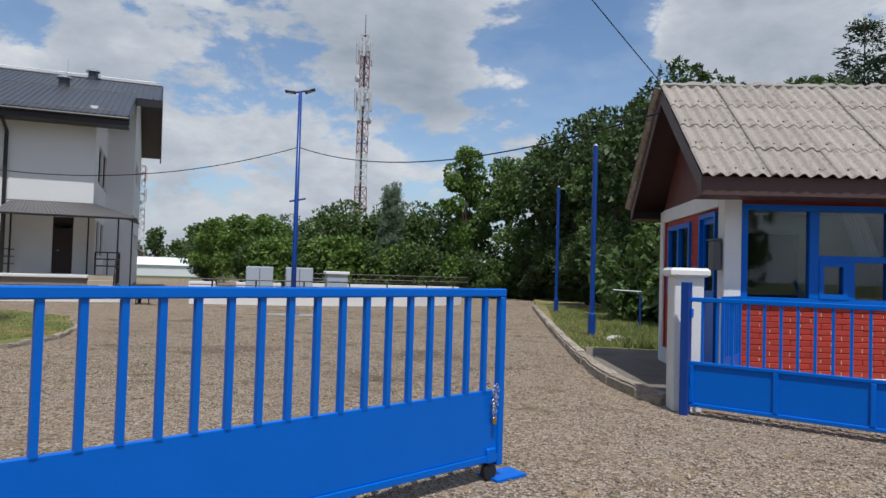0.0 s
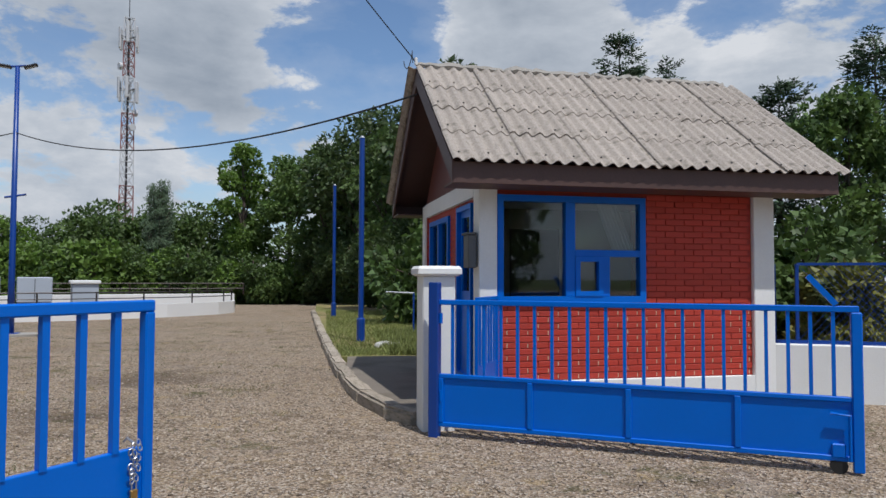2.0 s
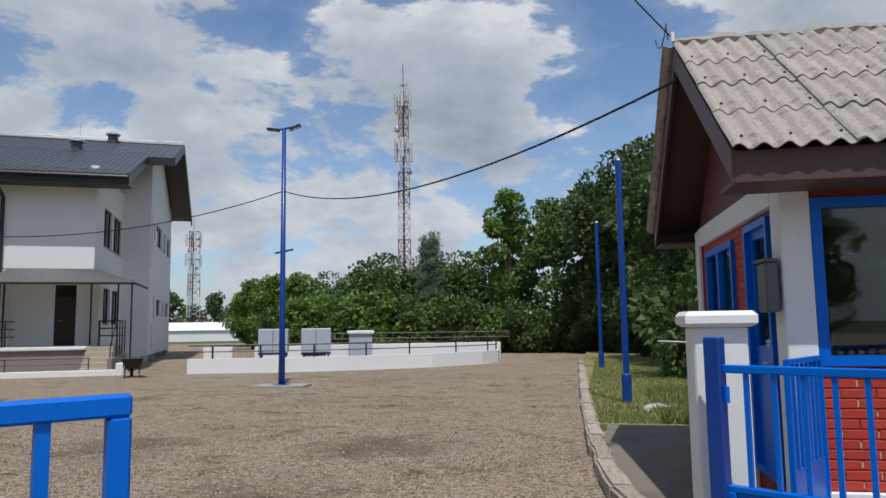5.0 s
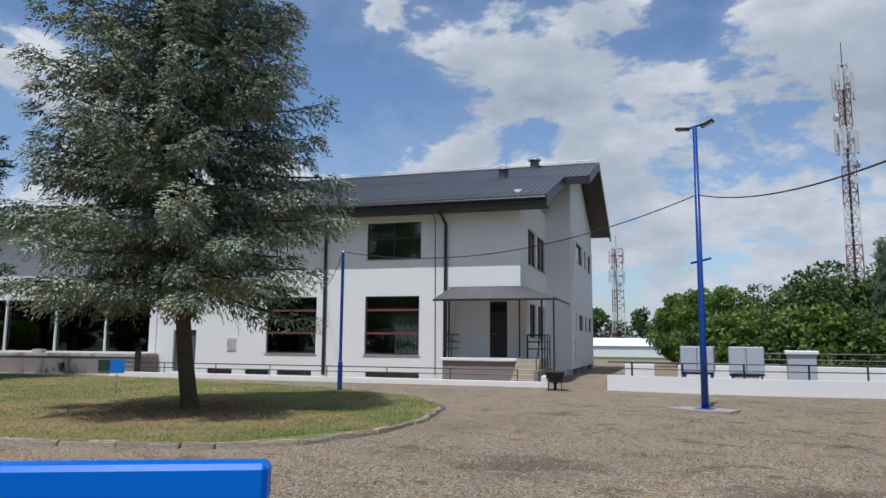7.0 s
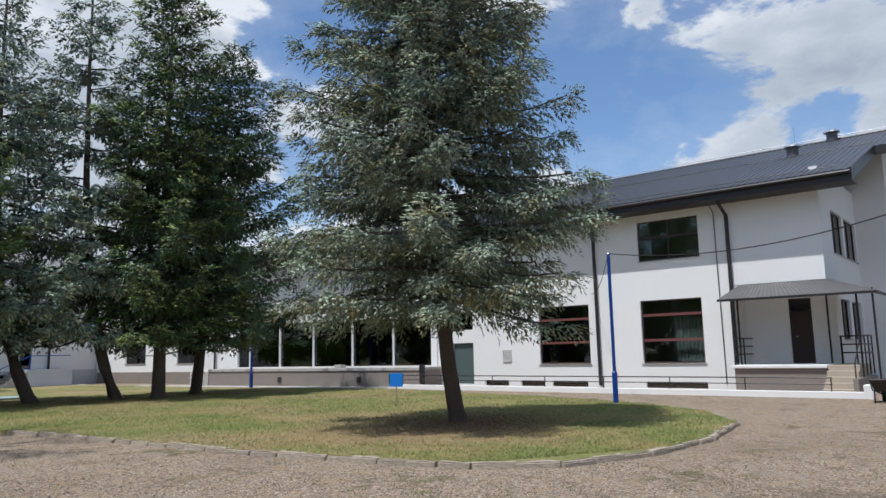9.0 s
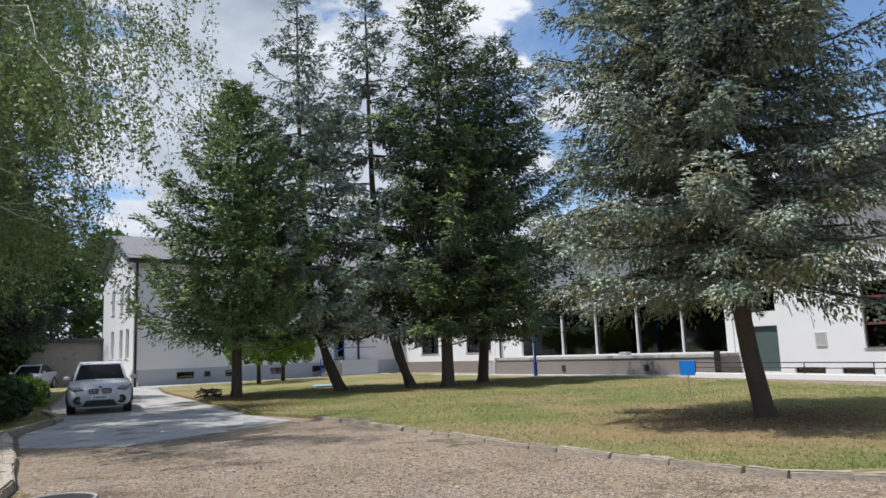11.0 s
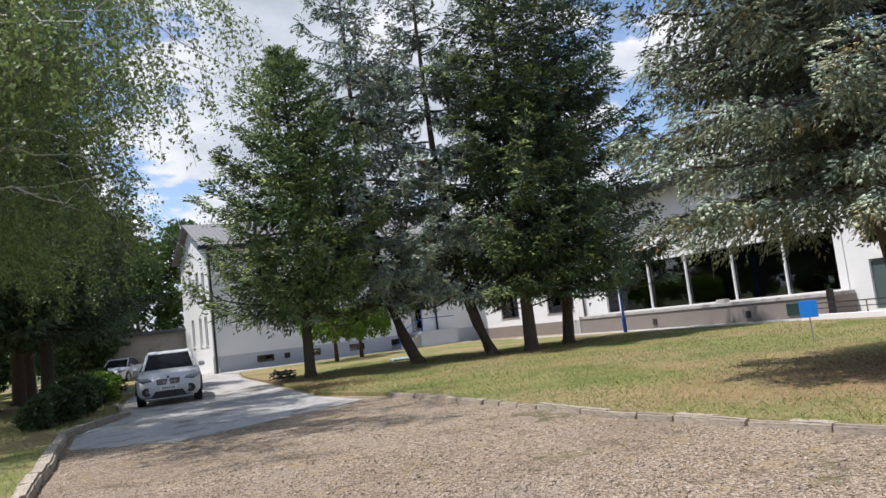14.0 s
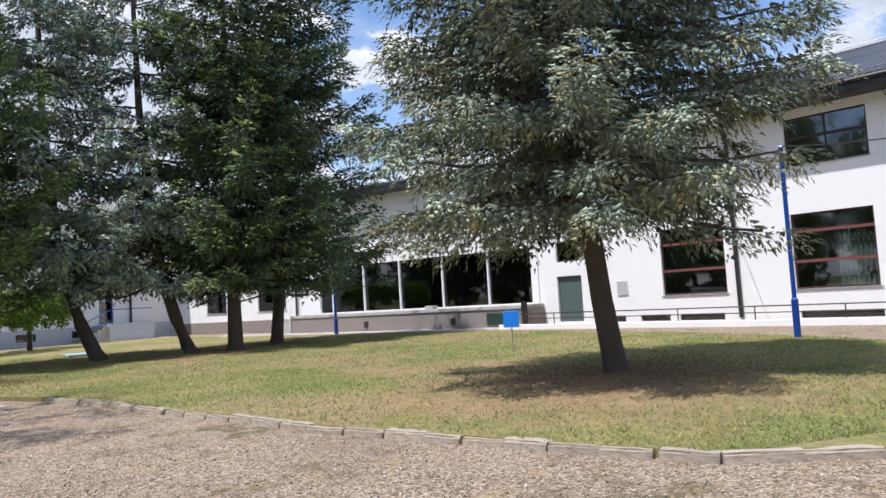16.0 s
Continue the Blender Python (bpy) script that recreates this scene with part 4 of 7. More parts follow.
def mailbox():
    root = thing("mailbox", BOOTH @ pose(-0.05, 0.12, 1.88, 0, 0, -90), "grey metal letter box on the booth corner", "mailbox")
    part("body", Geo().box(-0.12, -0.10, -0.22, 0.12, 0.0, 0.16, 0.012), material("grey_box_paint", (0.10, 0.105, 0.11), 0.5), root)
    part("lid", Geo().box(-0.13, -0.12, 0.16, 0.13, 0.0, 0.185, 0.006), material("grey_box_paint", (0.10, 0.105, 0.11), 0.5), root)


mailbox()


def booth_inside():
    root = thing("desk", BOOTH @ pose(1.1, 0.62, 0.30), "plain wooden desk behind the booth window", "desk")
    wood = material("desk_wood", (0.22, 0.13, 0.07), 0.5, vary=0.2, scale=3, fine=30)
    part("tabletop", Geo().box(-0.7, -0.3, 0.72, 0.9, 0.35, 0.75, 0.006), wood, root)
    for x in (-0.65, 0.82):
        for y in (-0.25, 0.28):
            part("leg", Geo().box(x, y, 0, x + 0.05, y + 0.05, 0.72), wood, root)
    c = thing("curtain", BOOTH @ pose(1.66, 0.30, 2.0), "thin pale curtain drawn aside in the booth", "curtain")
    g = Geo()
    n = 24
    vs = [(i * 0.012 + (0.10 if z < 0 else -0.12 + 0.0), 0.02 * math.sin(i * 1.6), z) for z in (-0.12, 0.45) for i in range(n)]
    g.add(vs, [(i, i + 1, n + i + 1, n + i) for i in range(n - 1)])
    part("cloth", g, material("pale_cloth", (0.65, 0.63, 0.60), 0.9, leaf=0.3), c)


booth_inside()


# ---- fence at the booth's far side ----
def right_fence():
    wall = thing("garden_wall", pose(7.66, 9.72, 0, 0, 0, -27), "low white wall carrying a blue wire fence", "wall")
    part("wall", Geo().box(0, 0, -0.05, 9.0, 0.2, 0.72, 0.015), WHITE_B, wall)
    root = thing("wire_fence", wall.matrix_basis @ pose(0, 0.1, 0.72), "blue steel frame fence with diamond wire mesh", "fence")
    for x in (0.05, 0.32, 1.85, 3.5, 5.2, 6.9, 8.6):
        part("post", Geo().box(x - 0.022, -0.022, 0, x + 0.022, 0.022, 1.02, 0.004), BLUE_DARK, root)
    part("rail", Geo().box(0.32, -0.018, 1.0, 8.9, 0.018, 1.035), BLUE_DARK, root)
    part("rail", Geo().box(0.0, -0.03, 0.0, 8.9, 0.03, 0.045), BLUE_DARK, root)
    g = Geo()
    for i in range(-12, 105):
        x = i * 0.085
        for s in (-1, 1):
            a, b = (x, 0.05), (x + 0.95 * 0.9, 1.0)
            if s < 0:
                a, b = (x + 0.95 * 0.9, 0.05), (x, 1.0)
            t0 = [max(0.0, (0.34 - a[0]) / (b[0] - a[0]))] if b[0] > a[0] else [0.0]
            if min(a[0], b[0]) < 0.34 or max(a[0], b[0]) > 8.9:
                continue
            g.bar((a[0], 0.004 * s, a[1]), (b[0], 0.004 * s, b[1]), 0.004, 0.004)
    part("wire_mesh", g, BLUE_DARK, root)


right_fence()


def verge_things():
    root = thing("carpet_stand", pose(4.3, 19.9, 0.1), "thin blue steel post with a pale cross arm", "stand")
    part("post", Geo().tube([(0, 0, 0), (0, 0, 1.05)], 0.025, 8), BLUE_DARK, root)
    part("arm", Geo().tube([(0.02, 0, 1.05), (-0.72, 0.05, 1.08)], 0.022, 8), GALV, root)
    rng = random.Random(9)
    for x, y, s in ((3.25, 16.4, 0.30), (3.55, 16.55, 0.2)):
        bm = bmesh.new()
        bmesh.ops.create_icosphere(bm, subdivisions=2, radius=s)
        for v in bm.verts:
            v.co *= 0.8 + 0.35 * noise.noise(v.co * 4 + Vector((x, y, 0)))
            v.co.z = v.co.z * 0.45
        me = bpy.data.meshes.new("rock")
        bm.to_mesh(me)
        bm.free()
        me.materials.append(material("pale_rock", (0.55, 0.53, 0.50), 0.9, vary=0.15, scale=5))
        ob = new("rock", me)
        ob.matrix_basis = pose(x, y, 0.12)
        tagged(ob, "pale broken rock lying in the grass", "rock")
    mc = thing("manhole_cover", pose(-8.3, 1.55, 0), "dark iron manhole cover in the gravel", "manhole cover")
    part("plate", Geo().tube([(0, 0, 0.0), (0, 0, 0.02), (0, 0, 0.024)], [0.36, 0.36, 0.33], 24), STEEL, mc)
    part("rim", Geo().tube([(math.cos(a) * 0.40, math.sin(a) * 0.40, 0.008) for a in (6.2832 * i / 28 for i in range(29))], 0.02, 6, caps=False), CONCRETE, mc)


verge_things()


# ---- white building ----
A = pose(-21.37, 26.20, 0, 0, 0, 28.4)


def window_unit(root, u0, u1, z0, z1, v=0.0, cross=(), posts=(), bar=None, sill=True, axis="u", face=1, frame_mat=None, w=0.06, label=""):
    """A recessed window: frame, crossbars, panes and a sheet sill. v is the wall's face, the window sits behind it."""
    fm = frame_mat or FRAME_BROWN
    a, b = v + face * 0.10, v + face * 0.17
    lo, hi = min(a, b), max(a, b)
    f = Geo()
    ring_frame(f, u0, u1, z0, z1, lo, hi, w, axis)
    for q in posts:
        (f.box(q - 0.03, lo, z0 + w, q + 0.03, hi, z1 - w) if axis == "u" else f.box(lo, q - 0.03, z0 + w, hi, q + 0.03, z1 - w))
    win = part("window", f, fm, root, label)
    for q in cross:
        g = Geo().box(u0 + w, lo - 0.01, q - 0.05, u1 - w, hi + 0.01, q + 0.05) if axis == "u" else Geo().box(lo - 0.01, u0 + w, q - 0.05, hi + 0.01, u1 - w, q + 0.05)
        part("crossbar", g, bar or fm, win)
    m = (lo + hi) / 2
    g = Geo().box(u0 + w, m - 0.004, z0 + w, u1 - w, m + 0.004, z1 - w) if axis == "u" else Geo().box(m - 0.004, u0 + w, z0 + w, m + 0.004, u1 - w, z1 - w)
    part("pane", g, PANE_DARK, win).visible_shadow = False
    if sill:
        s0, s1 = v - face * 0.05, v + face * 0.10
        g = Geo().box(u0 - 0.06, min(s0, s1), z0 - 0.03, u1 + 0.06, max(s0, s1), z0 - 0.002) if axis == "u" else Geo().box(min(s0, s1), u0 - 0.06, z0 - 0.03, max(s0, s1), u1 + 0.06, z0 - 0.002)
        part("sill", g, GALV, win)
    return win


def ribbed_roof(corners, step, rib, mat, name, root, label=""):
    """A metal sheet between two eave corners and two ridge corners (eave left, eave right, ridge right, ridge left), with ribs up the slope."""
    a, b, c, d = (Vector(p) for p in corners)
    n = max(2, int((b - a).length / step))
    nor = (b - a).cross(d - a).normalized()
    up = nor if nor.z > 0 else -nor
    prof = []
    for i in range(n):
        for f, h in ((0.0, 0), (0.70, 0), (0.78, rib), (0.92, rib)):
            prof.append(((i + f) / n, h))
    prof.append((1.0, 0))
    g = Geo()
    lo = [a.lerp(b, f) + up * h for f, h in prof]
    hi = [d.lerp(c, f) + up * h for f, h in prof]
    k = len(prof)
    g.add(lo + hi, [(i, i + 1, k + i + 1, k + i) for i in range(k - 1)])
    g.add([a - up * 0.06, b - up * 0.06, c - up * 0.06, d - up * 0.06], [(3, 2, 1, 0)])
    g.add([a, b, b - up * 0.06, a - up * 0.06, d, c, c - up * 0.06, d - up * 0.06], [(3, 2, 1, 0), (4, 5, 6, 7), (0, 3, 7, 4), (1, 5, 6, 2)])
    return part(name, g, mat, root, label)


def building_a():
    root = thing("white_building", A, "two-storey white rendered building with a dark metal roof", "building")
    UL, UC, US, VS, VB = -14.1, 4.57, 5.87, 7.0, 18.0
    wins_low = [(-2.58, 0.02, 1.03, 3.64), (-7.62, -5.02, 1.03, 3.64)]
    wins_up = [(-2.55, 0.07, 5.31, 7.0)]
    base_w = [(-2.5, 0.05, 0.02, 0.28), (-7.0, -5.2, 0.02, 0.28), (-8.7, -7.4, 0.02, 0.28), (-10.8, -9.4, 0.02, 0.28)]
    door = (-12.78, -11.48, 0.08, 2.10)
    upd = (-12.75, -11.5, 2.75, 3.64)
    g = Geo()
    wall_mesh(g, UL, 1.30, -0.2, 4.02, 0.0, 0.3, wins_low + base_w + [door, upd])
    wall_mesh(g, UL, UC, 4.02, 7.95, 0.0, 0.3, wins_up)
    flank_up, flank_low = [(1.9, 4.0, 5.15, 6.85), (4.35, 6.8, 5.15, 6.85)], [(2.3, 4.0, 1.85, 3.4), (4.5, 6.5, 1.85, 3.4)]
    side = [(VS + 0.4, VS + 0.85, 4.7, 7.45), (8.4, 8.9, 6.2, 7.1), (9.4, 12.6, 6.05, 7.2), (13.5, 14.7, 6.05, 7.2), (15.7, 17.5, 6.05, 7.2), (8.2, 8.7, 0.6, 1.85), (8.9, 9.4, 2.2, 3.3), (10.4, 12.6, 2.3, 3.2), (13.5, 14.7, 2.3, 3.2), (15.7, 17.5, 2.3, 3.2)]
    wall_mesh(g, 0.3, VS, 4.02, 8.3, UC - 0.3, UC, flank_up, axis="v")      # bay flank above
    wall_mesh(g, 1.6, VS, -0.2, 4.02, UC - 0.3, UC, flank_low, axis="v")
    wall_mesh(g, 1.30, UC, -0.2, 4.02, 1.3, 1.6, [(2.92, 3.72, 0.95, 3.45)])                                        # recess
    wall_mesh(g, 0.3, 1.3, -0.2, 4.02, 1.0, 1.3, axis="v")
    wall_mesh(g, UC - 0.3, US - 0.3, -0.2, 10.1, VS, VS + 0.3)
    wall_mesh(g, VS, VB, 0.3, 8.9, US - 0.3, US, side, axis="v")
    g.box(UC - 0.3, 0.02, 3.9, UC - 0.002, 1.3, 4.02)
    g.box(1.3, 0.02, 3.9, UC - 0.31, 1.29, 4.018)
    wall_mesh(g, 0.3, VB, -0.2, 7.95, UL, UL + 0.3, axis="v")
    wall_mesh(g, UL, US, -0.2, 7.6, VB, VB + 0.3)
    part("wall", g, WHITE, root)
    for v in (VS, 10.0, 13.5, 17.7):
        part("garage_pier", Geo().box(US - 0.3, v, -0.4, US, v + 0.3, 0.299), PLINTH, root)
    # black sheet behind the piers in place of the garage's shade
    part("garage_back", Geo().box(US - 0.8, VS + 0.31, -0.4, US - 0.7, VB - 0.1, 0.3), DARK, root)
    part("storey_floor", Geo().box(UL + 0.31, 1.61, 3.8, UC - 0.31, VB - 0.01, 3.95), INTERIOR, root)
    part("room_back", Geo().box(UL + 0.31, 2.4, 0.0, UC - 0.32, 2.5, 7.6), INTERIOR, root)
    gable = Geo()
    profile = ((VS, 8.9), (VB, 8.9), (10.9, 11.75), (VS, 10.4))
    gable.add([(x, v, z) for x in (US - 0.3, US - 0.002) for v, z in profile], [(3, 2, 1, 0), (4, 5, 6, 7), (0, 1, 5, 4), (1, 2, 6, 5), (2, 3, 7, 6), (3, 0, 4, 7)])
    part("gable", gable, WHITE, root)
    # windows
    window_unit(root, *wins_up[0], cross=(6.28,), posts=(-1.24,), label="brown framed upper window with blinds half down")
    for q in wins_low:
        w = window_unit(root, *q, cross=(3.02, 1.98), posts=(), bar=FRAME_RED, label="tall brown window with red crossbars")
    part("blind", Geo().box(-2.45, 0.22, 6.3, 0.0, 0.23, 6.95), material("brown_blind", (0.16, 0.12, 0.105), 0.8), root)
    for u0, u1 in ((-2.5, -0.1), (-7.55, -5.1)):
        part("blind", Geo().box(u0, 0.22, 3.05, u1, 0.23, 3.6), material("dark_brown_blind", (0.06, 0.028, 0.026), 0.8), root)
    cur = Geo()
    n = 40
    cur.add([(-1.25 + i * 0.03, 0.36 + 0.05 * math.sin(i * 1.25), z) for z in (1.1, 3.0) for i in range(n)], [(i, i + 1, n + i + 1, n + i) for i in range(n - 1)])
    part("curtain", cur, material("green_white_curtain", (0.55, 0.58, 0.52), 0.9, leaf=0.2, vary=0.1), root)
    for q in base_w:
        window_unit(root, *q, cross=(), sill=False, w=0.03)
        # black sheet close behind the pane stands for the unlit cellar
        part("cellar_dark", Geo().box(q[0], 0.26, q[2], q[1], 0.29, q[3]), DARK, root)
    for q in flank_up + flank_low:
        window_unit(root, *q, v=UC, axis="v", face=-1, posts=((q[0] + q[1]) / 2,))
    for q in side:
        window_unit(root, *q, v=US, axis="v", face=-1, sill=False)
    # black sheets behind the side and flank windows, painted room shade
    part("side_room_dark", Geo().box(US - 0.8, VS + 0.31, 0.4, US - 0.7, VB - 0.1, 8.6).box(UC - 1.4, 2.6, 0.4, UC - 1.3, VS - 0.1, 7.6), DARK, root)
    # doors
    d = part("door", ring_frame(Geo(), 2.92, 3.72, 0.95, 3.45, 1.36, 1.44, 0.07), FRAME_BROWN, root, "dark brown entrance door with a fanlight")
    part("door_leaf", Geo().box(2.99, 1.38, 1.0, 3.65, 1.42, 2.95, 0.004), FRAME_BROWN, d)
    part("pane", Geo().box(2.99, 1.395, 2.99, 3.65, 1.405, 3.38), PANE_DARK, d)
    part("handle", Geo().tube([(3.08, 1.37, 1.98), (3.08, 1.33, 1.98), (3.2, 1.33, 1.98)], 0.012, 8), GALV, d)
    green = material("green_grey_door", (0.085, 0.12, 0.115), 0.45, vary=0.08)
    d = part("door", ring_frame(Geo(), *door, 0.1, 0.17, 0.06), green, root, "grey-green metal side door")
    part("door_leaf", Geo().box(door[0] + 0.06, 0.12, 0.1, door[1] - 0.06, 0.15, 2.04, 0.004), green, d)
    window_unit(root, *upd, sill=False)
    # air grille
    gr = part("air_grille", ring_frame(Geo(), -9.70, -9.20, 1.15, 1.72, -0.05, -0.004, 0.04), material("grille_paint", (0.6, 0.6, 0.58), 0.6), root, "pale wall grille")
    for i in range(7):
        part("slat", Geo().box(-9.66, -0.04, 1.20 + i * 0.07, -9.24, -0.012, 1.245 + i * 0.07), material("grille_paint", (0.6, 0.6, 0.58), 0.6), gr)
    # roof: front slope, its step out over the flank, rear slope
    ev, ez, rv, sv, ue, bv = -1.0, 7.72, 10.9, 5.0, 7.05, 19.2
    sl = 0.35
    zv = lambda v: ez + sl * (v - ev)  # noqa: E731
    z9 = 8.85
    ribbed_roof([(-14.6, ev, ez), (5.85, ev, ez), (5.85, rv, zv(rv)), (-14.6, rv, zv(rv))], 0.25, 0.035, ROOF_DARK, "roof", root, "anthracite ribbed sheet roof")
    ribbed_roof([(5.85, sv, zv(sv)), (ue, sv, zv(sv)), (ue, rv, zv(rv)), (5.85, rv, zv(rv))], 0.25, 0.035, ROOF_DARK, "roof", root)
    ribbed_roof([(ue, bv, z9), (-14.6, bv, z9), (-14.6, rv, zv(rv)), (ue, rv, zv(rv))], 0.25, 0.035, ROOF_DARK, "roof", root)
    e = Geo()
    e.box(-14.6, ev - 0.02, ez - 0.42, 5.87, ev + 0.10, ez - 0.08)
    e.box(-14.6, ev + 0.10, ez - 0.42, 5.87, -0.002, ez - 0.38)
    e.box(5.88, sv - 0.04, zv(sv) - 0.38, ue + 0.02, sv + 0.06, zv(sv) - 0.05)

    def verge(x, v0, z0, v1, z1):
        e.add([(xx, v, z) for xx in (x - 0.04, x + 0.04) for v, z in ((v0, z0 - 0.4), (v1, z1 - 0.4), (v1, z1 + 0.03), (v0, z0 + 0.03))], [(3, 2, 1, 0), (4, 5, 6, 7), (0, 1, 5, 4), (2, 3, 7, 6), (1, 2, 6, 5), (3, 0, 4, 7)])
    verge(5.86, ev, ez, sv, zv(sv))
    verge(ue + 0.01, sv, zv(sv), rv, zv(rv))
    verge(ue + 0.01, rv, zv(rv), bv, z9)
    part("eave", e, EAVE_DARK, root, "dark metal fascia and soffit")
    part("soffit", Geo().add([(UC, sv, zv(sv) - 0.1), (ue, sv, zv(sv) - 0.1), (ue, rv, zv(rv) - 0.1), (UC, rv, zv(rv) - 0.1), (UC, bv, z9 - 0.1), (ue, bv, z9 - 0.1)], [(3, 2, 1, 0), (2, 3, 4, 5)]), EAVE_DARK, root)
    part("gutter", Geo().tube([(-14.6, ev - 0.09, ez - 0.12), (5.86, ev - 0.09, ez - 0.12)], 0.075, 8), EAVE_DARK, root)
    part("snow_rail", Geo().tube([(-14.5, -0.5, zv(-0.5) + 0.09), (5.3, -0.5, zv(-0.5) + 0.09)], 0.014, 6), STEEL, root)
    part("snow_rail", Geo().tube([(-14.5, 5.6, zv(5.6) + 0.09), (5.8, 5.6, zv(5.6) + 0.09)], 0.014, 6), STEEL, root)
    part("ridge_cap", Geo().tube([(-14.6, rv, zv(rv) + 0.03), (ue, rv, zv(rv) + 0.03)], 0.07, 8), ROOF_DARK, root)
    part("lightning_wire", Geo().tube([(-14.6, rv, zv(rv) + 0.2), (ue - 0.1, rv, zv(rv) + 0.2)], 0.02, 5), GALV, root)
    for u, v in ((2.5, 6.2), (3.4, 10.6)):
        c = Geo().tube([(u, v, zv(v) - 0.1), (u, v, zv(v) + 0.42)], 0.26, 12)
        vent = part("roof_vent", c, ROOF_DARK, root, "round sheet metal roof vent")
        part("cowl", Geo().tube([(u, v, zv(v) + 0.42), (u, v, zv(v) + 0.5), (u, v, zv(v) + 0.60)], [0.38, 0.36, 0.12], 14), GALV, vent)
    part("lightning_rod", Geo().tube([(2.65, 6.1, zv(6.1)), (2.65, 6.1, zv(6.1) + 1.4)], 0.012, 5), GALV, root)
    # downpipes
    part("downpipe", Geo().tube([(1.15, -0.9, 7.5), (1.2, -0.75, 7.2), (1.26, -0.12, 6.8), (1.26, -0.1, 0.1)], 0.075, 10), EAVE_DARK, root, "dark metal downpipe")
    part("downpipe", Geo().tube([(-4.6, -0.9, 7.5), (-4.58, -0.12, 6.9), (-4.55, -0.1, 0.1)], 0.075, 10), EAVE_DARK, root)
    part("conductor", Geo().tube([(0.6, -0.4, 7.5), (0.75, -0.05, 7.0), (0.8, -0.05, 0.2)], 0.018, 6), STEEL, root)
    # porch
    p = Geo()
    p.box(1.45, -1.05, -0.1, 4.55, 1.29, 0.84)
    part("porch_base", p, PORCH_BASE, root)
    part("porch_slab", Geo().box(1.38, -1.15, 0.841, 4.58, 1.295, 0.97, 0.02), WHITE, root, "white porch slab")
    for i in range(5):
        part("step", Geo().box(4.585, -1.05 - 0.30 * i, -0.1, 5.55, -0.75 - 0.30 * i if i else 1.2, 0.95 - 0.19 * i, 0.012), STEP, root)
    part("stair_cheek", Geo().box(5.56, -2.5, -0.1, 5.72, 1.2, 0.55, 0.02), PORCH_BASE, root)
    ribbed_roof([(1.2, -1.7, 3.38), (6.35, -1.7, 3.38), (4.62, -0.0, 4.0), (1.5, -0.0, 4.0)], 0.16, 0.02, SLATE, "canopy", root, "grey canopy roof over the porch")
    ribbed_roof([(6.35, -1.7, 3.38), (6.35, 2.2, 3.38), (4.62, 2.2, 4.0), (4.62, 0.0, 4.0)], 0.16, 0.02, SLATE, "canopy", root)
    part("canopy_edge", Geo().box(1.2, -1.73, 3.30, 6.37, -1.69, 3.38).box(6.33, -1.69, 3.30, 6.37, 2.2, 3.38), EAVE_DARK, root)
    for u, v, z0 in ((1.5, -1.05, 0.97), (1.72, -1.05, 0.97), (4.35, 0.9, 0.97), (5.65, -1.05, 0.55), (6.2, -1.5, -0.1)):
        part("canopy_post", Geo().bar((u, v, z0), (u, v, 3.5), 0.06, 0.06), STEEL, root)
    r = Geo()
    for z in (1.35, 1.65, 1.95):
        r.tube([(1.5, -1.05, z), (1.5, 1.2, z)], 0.028, 6)
        r.tube([(4.65, 1.1, z), (5.64, 1.1, z), (5.64, -1.0, z)], 0.03, 6)
    for u, v in ((4.65, 1.1), (5.15, 1.1), (5.64, 1.1), (5.64, 0.4), (5.64, -0.3), (1.5, 0.1)):
        r.tube([(u, v, 0.6), (u, v, 1.97)], 0.026, 6)
    r.tube([(5.64, -1.0, 1.95), (5.64, -2.4, 1.0), (5.64, -2.4, 0.5)], 0.022, 6)
    r.tube([(4.68, 1.1, 0.95), (4.68, 1.1, 1.95)], 0.02, 6)
    part("handrail", r, STEEL, root, "dark tube handrails of the porch")
    return root


building_a()


def low_wall():
    wall = thing("low_wall", A @ pose(0, -3.8, 0), "low white kerb wall with a dark tube rail", "wall")
    part("wall", Geo().box(-13.1, 0, -0.1, 6.05, 0.22, 0.20, 0.01), WHITE, wall)
    part("end_block", Geo().box(6.05, -0.05, -0.1, 6.3, 0.45, 0.42, 0.02), WHITE, wall)
    r = Geo()
    r.tube([(-13.0, 0.11, 0.62), (5.2, 0.11, 0.62)], 0.024, 6)
    r.tube([(-13.0, 0.11, 0.42), (5.2, 0.11, 0.42)], 0.018, 6)
    part("rail", r, STEEL, wall)
    src = Geo().tube([(0, 0, 0.19), (0, 0, 0.62)], 0.02, 6).mesh("post")
    src.materials.append(STEEL)
    for i in range(8):
        part("post", src, None, wall, at=pose(-12.9 + i * 2.58, 0.11, 0))


low_wall()


